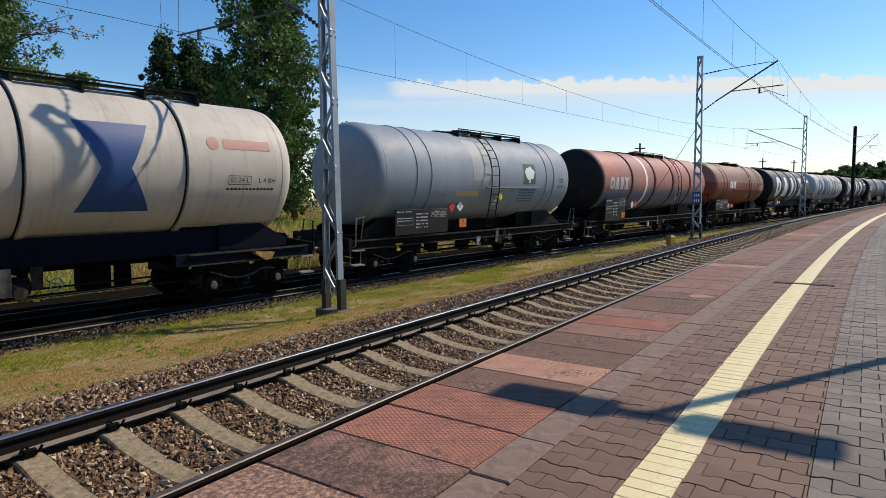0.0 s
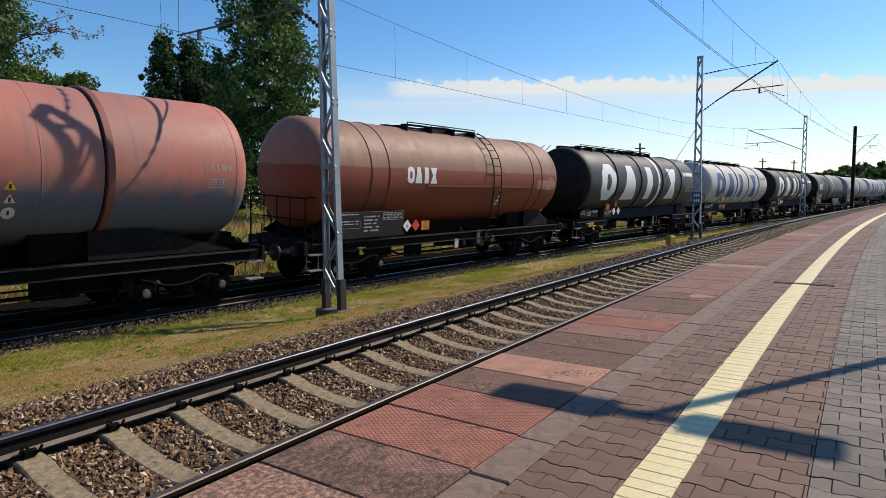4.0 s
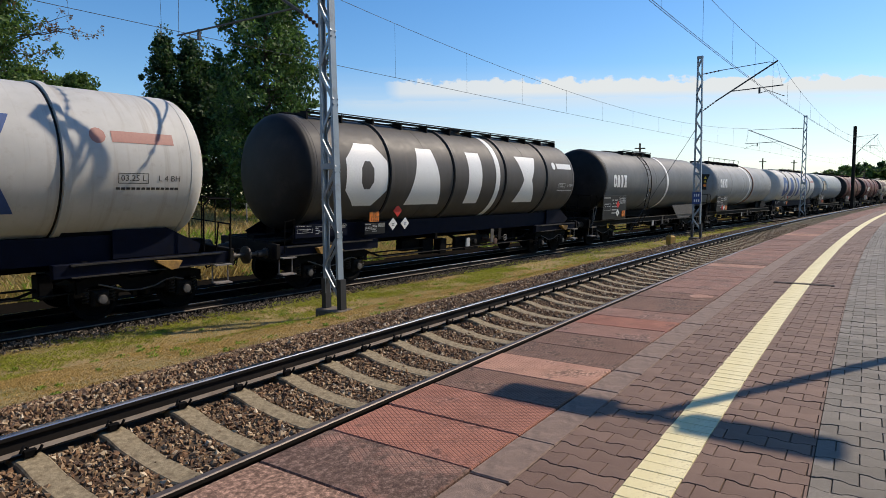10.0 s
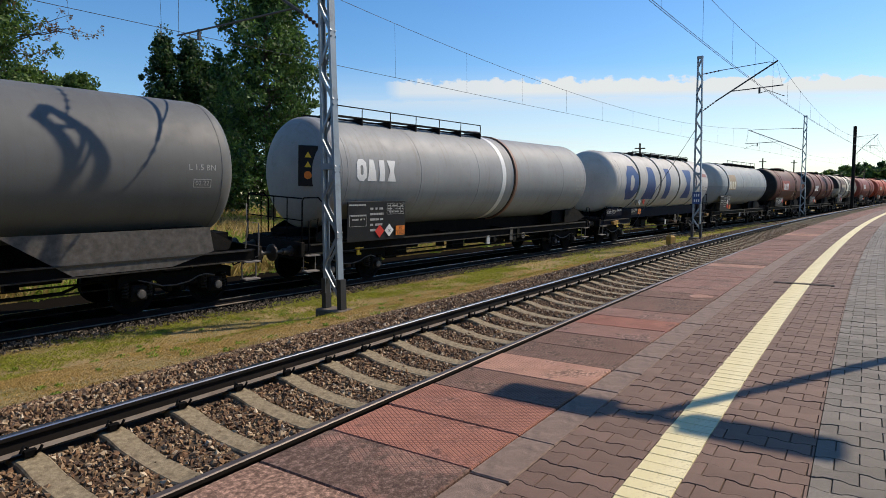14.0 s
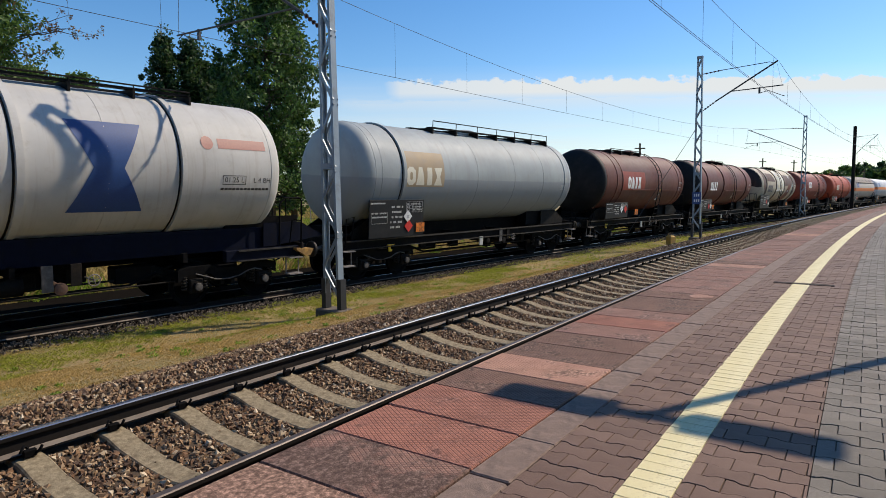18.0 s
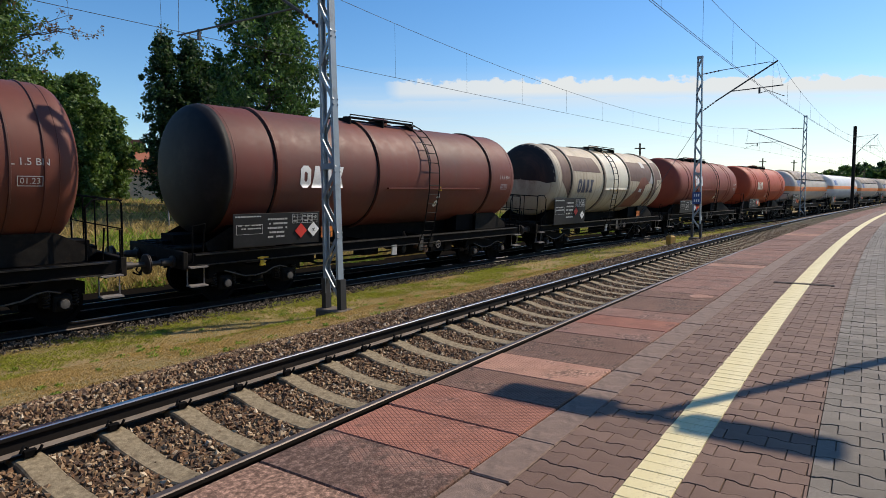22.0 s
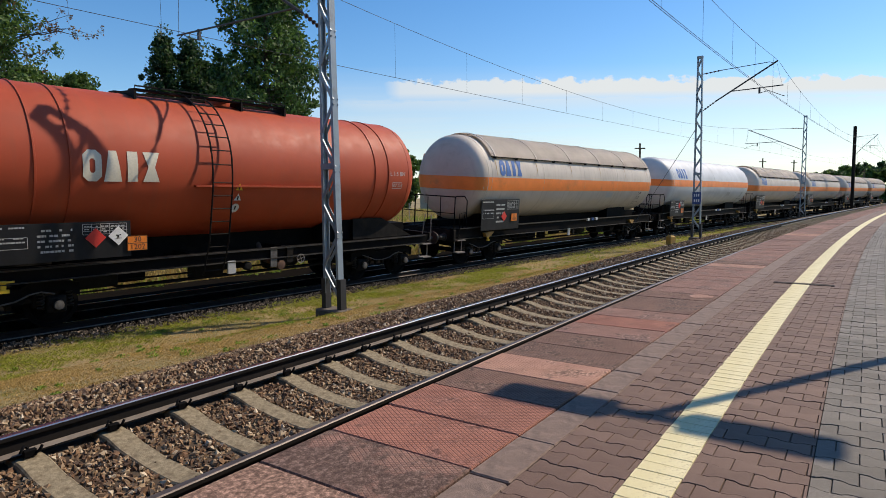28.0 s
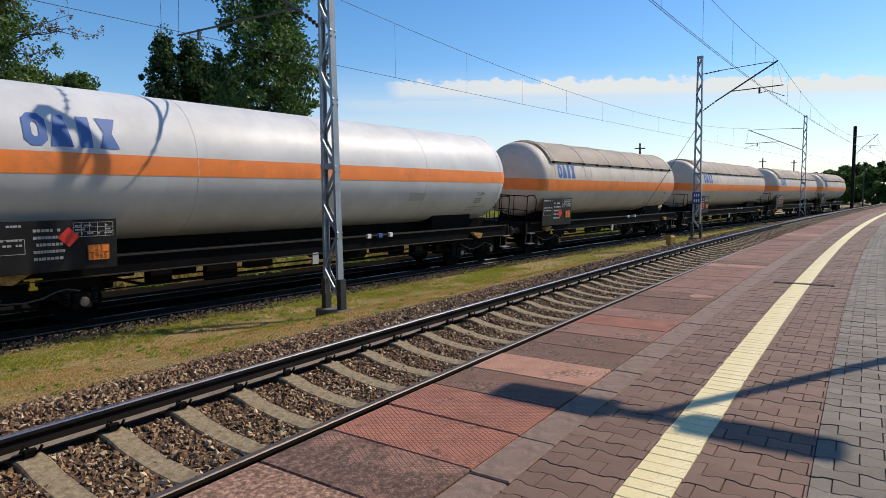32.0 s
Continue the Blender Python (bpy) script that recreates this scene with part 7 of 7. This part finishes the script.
def house(x, y, turn, w, d, h, ridge, label, chimney):
    one = np.array([float(x)]), np.array([float(y)])
    foot = float(ground_z(ONE.offset(*one)[1], TWO.offset(*one)[1], *one)[0]) - 0.05
    h, ridge = h - foot - 0.95, ridge - foot - 0.95
    ob = thing("house", label, "house", Matrix.Translation((x, y, foot)) @ Matrix.Rotation(radians(turn), 4, "Z"))
    bm = bmesh.new()
    box(bm, -w / 2, w / 2, -d / 2, d / 2, 0, h)
    part("wall", bm, WALL, ob)
    for sg in (-1, 1):
        bm = bmesh.new()
        vs = [bm.verts.new(p) for p in ((-w / 2 - 0.3, sg * (d / 2 + 0.4), h - 0.25), (w / 2 + 0.3, sg * (d / 2 + 0.4), h - 0.25), (w / 2 + 0.3, 0, ridge), (-w / 2 - 0.3, 0, ridge), (-w / 2 - 0.3, sg * (d / 2 + 0.4), h - 0.05), (w / 2 + 0.3, sg * (d / 2 + 0.4), h - 0.05), (w / 2 + 0.3, 0, ridge + 0.2), (-w / 2 - 0.3, 0, ridge + 0.2))]
        bmesh.ops.convex_hull(bm, input=vs)
        part("roof_slope", bm, ROOF, ob, "orange clay tile roof")
    for sg in (-1, 1):
        bm = bmesh.new()
        vs = [bm.verts.new((sg * w / 2 - 0.1 * k * sg, yy, zz)) for k in (0, 1) for yy, zz in ((-d / 2, h), (d / 2, h), (0, ridge))]
        bmesh.ops.convex_hull(bm, input=vs)
        part("gable", bm, WALL, ob)
    bm = bmesh.new()
    box(bm, chimney - 0.9, chimney + 0.9, -0.4, 0.4, ridge - 0.8, ridge + 1.3)
    part("chimney", bm, CHIMNEY, ob, "broad brown brick chimney")
    for k in range(3):
        bm = bmesh.new()
        xx = -w / 2 + w * (k + 0.5) / 3
        box(bm, xx - 0.5, xx + 0.5, -d / 2 - 0.03, -d / 2 + 0.05, 1.0, 2.4)
        part("window", bm, PANE, ob)


house(place(250, 78), 78, 20, 10, 8, 6.3, 9.2, "cream house with an orange tiled roof among trees", 0)
house(place(822, 95), 95, 15, 12, 9, 5.6, 9.3, "brick house with an orange roof beyond the train", -1.8)

for u, depth, top in ((1131, 60, 6.85), (1347, 90, 7.0), (1402, 100, 7.3), (1526, 120, 6.5)):
    pole = thing("utility_pole", "thin weathered wooden utility pole far beyond the tracks", "utility pole", Matrix.Translation((place(u, depth), depth, -0.95)), "far utility poles")
    bm = bmesh.new()
    pipe(bm, [(0, 0, 0), (0, 0, top / 2), (0, 0, top + 0.95)], 0.14, 8, 0.09)
    part("post", bm, BARK, pole)
    bm = bmesh.new()
    box(bm, -0.5, 0.5, -0.06, 0.06, top + 0.4, top + 0.52)
    part("crossbar", bm, BARK, pole)
for k, (u, depth, hh, sp) in enumerate(((1490, 135, 8.5, 4.0), (1518, 140, 9.5, 4.5), (1545, 128, 8.0, 4.5), (1575, 130, 9.5, 5.0), (1610, 126, 10.0, 5.0), (1650, 124, 9.0, 5.0), (1350, 190, 8.0, 5.0), (1440, 200, 9.5, 5.0))):
    tree(place(u, depth), depth, hh, sp, "far dark green tree of a leafy row", 40 + k, LEAF[2] if k % 2 else LEAF[1], 0.02, 0.95, 55, 0.36, 45, 0.2)

# ---------------------------------------------------------------- grass and weeds


def blades(name, label, x, y, z, h, w, material, seed, lean=0.5):
    """Bent blades: a root pair and a tip, two quads' worth of triangles each."""
    g = np.random.default_rng(seed)
    n = len(x)
    a = g.uniform(0, 2 * math.pi, n)
    t = g.uniform(0, lean, n)
    b = g.uniform(0, 2 * math.pi, n)
    dx, dy = np.cos(a) * w, np.sin(a) * w
    tx, ty = np.cos(b) * t * h, np.sin(b) * t * h
    p = np.stack([x, y, z], 1)
    v = np.stack([p + np.stack([-dx, -dy, 0 * x - 0.01], 1), p + np.stack([dx, dy, 0 * x - 0.01], 1), p + np.stack([dx * 0.6 + tx * 0.4, dy * 0.6 + ty * 0.4, h * 0.6], 1), p + np.stack([tx, ty, h], 1)], 1)
    f = np.arange(n * 4).reshape(-1, 4)
    ob = arrays(name, v.reshape(-1, 3), f, material)
    return tagged(ob, label, "grass", kind="stuff")


GREENBLADE = leaf_mat("green_grass", (0.20, 0.22, 0.02), (0.46, 0.48, 0.07))
DRYBLADE = leaf_mat("dry_grass", (0.30, 0.205, 0.06), (0.72, 0.50, 0.19))
OLIVEBLADE = leaf_mat("olive_grass", (0.20, 0.19, 0.035), (0.46, 0.40, 0.10))
FIELDBLADE = leaf_mat("field_grass", (0.24, 0.18, 0.06), (0.60, 0.46, 0.18))
WEED = leaf_mat("weeds", (0.12, 0.19, 0.02), (0.34, 0.45, 0.06))


def patches(x, y, scale):
    """Smooth pattern from 0 to 1."""
    return 0.5 + 0.17 * (np.sin(x * scale + 1.3 * np.sin(y * scale * 0.7)) + np.sin(y * scale * 1.31 + 2.1 * np.sin(x * scale * 0.53 + 1)) + np.sin((x + y) * scale * 2.3 + 0.7) * 0.8)


def build_grass():
    g = np.random.default_rng(21)
    for lo, hi, n, k in ((0.5, 20, 330000, 1.0), (20, 62, 90000, 1.7)):
        s = g.uniform(lo, hi, n)
        o = g.uniform(2.5, 8.4, n)
        x, y = ONE.at(s, o)
        _, o2 = TWO.offset(x, y)
        edge = 0.35 * np.sin(s * 1.9) * np.sin(s * 0.7 + 1)
        keep = (o > 2.85 + 0.28 * np.sin(s * 2.3) * np.sin(s * 5.1) + 0.12 * np.sin(s * 11)) & (o2 < -1.5 + edge * 0.7)
        x, y, o, o2, s = x[keep], y[keep], o[keep], o2[keep], s[keep]
        p = 0.62 * patches(s * 0.55, o * 1.5, 1.5) + 0.38 * patches(s + 3, o * 1.3 + 5, 4.1) + 0.20 * np.clip(o2 + 3.4, -1, 1) + g.normal(0, 0.05, len(x))
        cover = np.clip(0.55 * patches(s + 9, o - 4, 1.7) + 0.75 * patches(s - 2, o * 1.2, 6.3), 0, 1)
        thin = g.random(len(x)) < 0.15 + 0.85 * cover ** 1.5
        z = ground_z(o, o2, x, y)
        for sel, mt, nm, lb, h0, h1 in ((p > 0.66, GREENBLADE, "grass", "short green grass in patches between the tracks", 0.015, 0.06), ((p <= 0.66) & (p > 0.52), OLIVEBLADE, "grass", "short olive grass among straw", 0.012, 0.045), (p <= 0.52, DRYBLADE, "dry_grass", "flattened straw-coloured dry grass between the tracks", 0.008, 0.03)):
            q = sel & thin
            m = q.sum()
            blades(nm, lb, x[q], y[q], z[q], g.uniform(h0, h1, m) * k, g.uniform(0.0022, 0.005, m) * k, mt, int(lo) + 5, 1.9)
    # small broad-leaved weeds in the strip
    k = 150
    s, o = g.uniform(1, 24, k), g.uniform(3.2, 7.6, k)
    x, y = ONE.at(s, o)
    _, o2 = TWO.offset(x, y)
    ok = o2 < -1.9
    c = np.stack([x, y, ground_z(o, o2, x, y) + 0.02], 1)[ok]
    rr = g.uniform(0.04, 0.13, len(c))
    v, f = leaf_cloud(g, c, np.stack([rr, rr, rr * 0.35], 1), 45, 0.022)
    tagged(arrays("leafy_weeds", v, f, WEED), "small bright green weeds in the dry grass", "weeds", kind="stuff")
    # field beyond the goods track
    n = 150000
    s = g.uniform(-6, 75, n)
    o2 = 4.3 + 30 * g.random(n) ** 1.7
    x, y = TWO.at(s, o2)
    p = patches(x, y, 0.5) + g.normal(0, 0.1, n)
    z = ground_z(np.full(n, 20.0), o2, x, y)
    for sel, mt, nm, lb in ((p > 0.66, WEED, "weeds", "tall green weeds beyond the goods track"), (p <= 0.66, FIELDBLADE, "field_grass", "tall yellowed field grass")):
        m = sel.sum()
        blades(nm, lb, x[sel], y[sel], z[sel], g.uniform(0.15, 0.55, m), g.uniform(0.003, 0.008, m), mt, 31, 0.9)
    # leafy weeds close behind the rails
    k = 170
    s, o2 = g.uniform(-4, 60, k), 4.0 + 5 * g.random(k) ** 1.8
    x, y = TWO.at(s, o2)
    c = np.stack([x, y, ground_z(np.full(k, 20.0), o2, x, y) + 0.15], 1)
    v, f = leaf_cloud(g, c, np.stack([g.uniform(0.2, 0.5, k), g.uniform(0.2, 0.5, k), g.uniform(0.15, 0.4, k)], 1), 90, 0.055)
    tagged(arrays("leafy_weeds", v, f, WEED), "low bright green weeds along the goods track", "weeds", kind="stuff")


build_grass()

# wire fence in the field
fence = thing("wire_fence", "old wire fence on thin posts in the field", "fence")
for k in range(14):
    s = -6 + 4.0 * k
    x, y = TWO.at(s, 13.0)
    fz = float(ground_z(np.array([20.0]), np.array([13.0]), np.array([x]), np.array([y]))[0])
    bm = bmesh.new()
    pipe(bm, [(x, y, fz - 0.1), (x, y, fz + 1.3)], 0.035, 6)
    part("post", bm, CONCRETE, fence)
for h in (0.5, 0.9, 1.25):
    bm = bmesh.new()
    pipe(bm, [(*TWO.at(s, 12.96), h + float(ground_z(np.array([20.0]), np.array([13.0]), *(np.array([c]) for c in TWO.at(s, 12.96)))[0])) for s in np.arange(-6, 46.1, 4)], 0.006, 4)
    part("wire", bm, WIRE, fence)

# ---------------------------------------------------------------- paving blocks, last


COURSE, BLOCK = 0.1455, 0.2235    # depth of a course along the track, length of a block across it


def paver_outline():
    """A double-T block: wide at its ends, narrow in the middle."""
    w = COURSE / 2 - 0.0026
    f = [(-0.1095, 0.0115), (-0.071, 0.0115), (-0.041, -0.0115), (0.041, -0.0115), (0.071, 0.0115), (0.1095, 0.0115)]
    return np.array([(x, w + h) for x, h in f] + [(x, -w - h) for x, h in reversed(f)])


def paver_verts():
    p = paver_outline()
    c = p * (0.98, 0.965)
    n = len(p)
    v = np.concatenate([np.column_stack([c, np.full(n, 0.0)]), np.column_stack([p, np.full(n, -0.004)]), np.column_stack([p, np.full(n, -0.03)])])
    return v, n


def build_pavers():
    tmpl, n = paver_verts()
    quads = [(12 - k, 11 - k, k, k - 1) for k in range(1, 5)] + [(7, 6, 5, 4)]
    for lv in (0, n):
        for k in range(n):
            quads.append((lv + k, lv + (k + 1) % n, lv + n + (k + 1) % n, lv + n + k))
    quads = np.array(quads)
    shared = {}
    for key, mt in (("red", PAVER), ("grey", GREYPAVER)):
        me = bpy.data.meshes.new("paving_block")
        me.from_pydata([tuple(c) for c in tmpl], [], [tuple(int(i) for i in q) for q in quads])
        me.materials.append(mt)
        shared[key] = me
    g = np.random.default_rng(8)
    single = {"red": 0, "grey": 0}
    for key, lo, hi, s_hi in (("red", -3.395, -2.918, 32), ("red", -4.165, -3.637, 32), ("grey", -7.4, -4.17, 30)):
        V, count = [], 0
        for r in range(-15, int((s_hi - 3.055) / COURSE)):
            s = 3.055 + COURSE * r
            th = ONE.turn(s)
            x0, y0 = ONE.at(s, 0.0)
            o = -3.8135 + (r % 2) * BLOCK / 2
            o += math.floor((lo - o) / BLOCK) * BLOCK
            while o < hi + 0.12:
                dz = g.uniform(-0.003, 0.003)
                a, b = o - 0.1085, o + 0.1085
                o_here = o
                o += BLOCK
                if b < lo + 0.012 or a > hi - 0.012:
                    continue
                if a >= lo - 0.001 and b <= hi + 0.001 and single[key] < 150 and 2.2 < s < 7:
                    single[key] += 1
                    m = Matrix.Translation((x0, y0, ZP + dz)) @ Matrix.Rotation(th, 4, "Z") @ Matrix.Translation((0, o_here, 0)) @ Matrix.Rotation(math.pi / 2 + radians(g.uniform(-0.8, 0.8)), 4, "Z")
                    share("paving_block", shared[key], PLATFORM, m)
                    continue
                oo = np.clip(o_here + tmpl[:, 0], lo, hi)
                al = -tmpl[:, 1]
                ca, sa = math.cos(th), math.sin(th)
                V.append(np.column_stack([x0 + al * ca - oo * sa, y0 + al * sa + oo * ca, ZP + dz + tmpl[:, 2]]))
                count += 1
        F = (np.arange(count)[:, None, None] * 36 + quads[None]).reshape(-1, 4)
        ob = arrays("paving_blocks", np.concatenate(V), F, PAVER if key == "red" else GREYPAVER, PLATFORM, "double-T red-brown paving blocks" if key == "red" else "double-T grey paving blocks")
        ob["kind"] = "stuff"
    for lo, hi, mt, s0 in ((-3.395, -2.918, PAVER, 32), (-4.165, -3.637, PAVER, 32), (-9.4, -4.17, GREYPAVER, 30), (-9.4, -7.42, GREYPAVER, -38), (-3.395, -2.918, PAVER, -60), (-4.165, -3.637, PAVER, -60), (-7.41, -4.17, GREYPAVER, -60)):
        bm = bmesh.new()
        s1 = 165 if s0 > 0 else 29.9 if s0 == -38 else 0.72
        sweep(bm, ONE, steps(s0, s1, 1.5), [(hi, ZP - 0.018), (hi, ZP - 0.002), (lo, ZP - 0.002), (lo, ZP - 0.018)])
        part("paved_strip", bm, mt, PLATFORM)


build_pavers()

# ---------------------------------------------------------------- the train runs past
SPEED, SLOWING = 8.6256, -0.0053


def run(t):
    """Metres run since the start."""
    return SPEED * t + SLOWING * ((t - 16) ** 2 - 256) / 2


def pose_on(line, s, half, z, cant):
    xa, ya = line.at(s - half)
    xb, yb = line.at(s + half)
    return Matrix.Translation(((xa + xb) / 2, (ya + yb) / 2, z)) @ Matrix.Rotation(math.atan2(yb - ya, xb - xa), 4, "Z") @ Matrix.Rotation(math.atan(cant / 1.507), 4, "X")


def motions():
    for w, c, pivots in TRAIN:
        walk(w, [(t, pose_on(TWO, c + 0.68 - run(t), pivots / 2, Z2, C2)) for t in range(33)])
    first = {}
    for w, dx in SPINNING:
        if dx not in first:
            rows = []
            k = 0
            while True:
                t = min(32.0, k * 2 / 30)
                rows.append((t, Matrix.Translation((dx, 0, 0.46)) @ Matrix.Rotation(-run(t) / 0.46, 4, "Y")))
                if t >= 32.0:
                    break
                k += 1
            walk(w, rows)
            first[dx] = w
        else:
            w.rotation_mode = "QUATERNION"
            src = first[dx].animation_data
            w.animation_data_create()
            w.animation_data.action = src.action
            w.animation_data.action_slot = src.action_slot


motions()
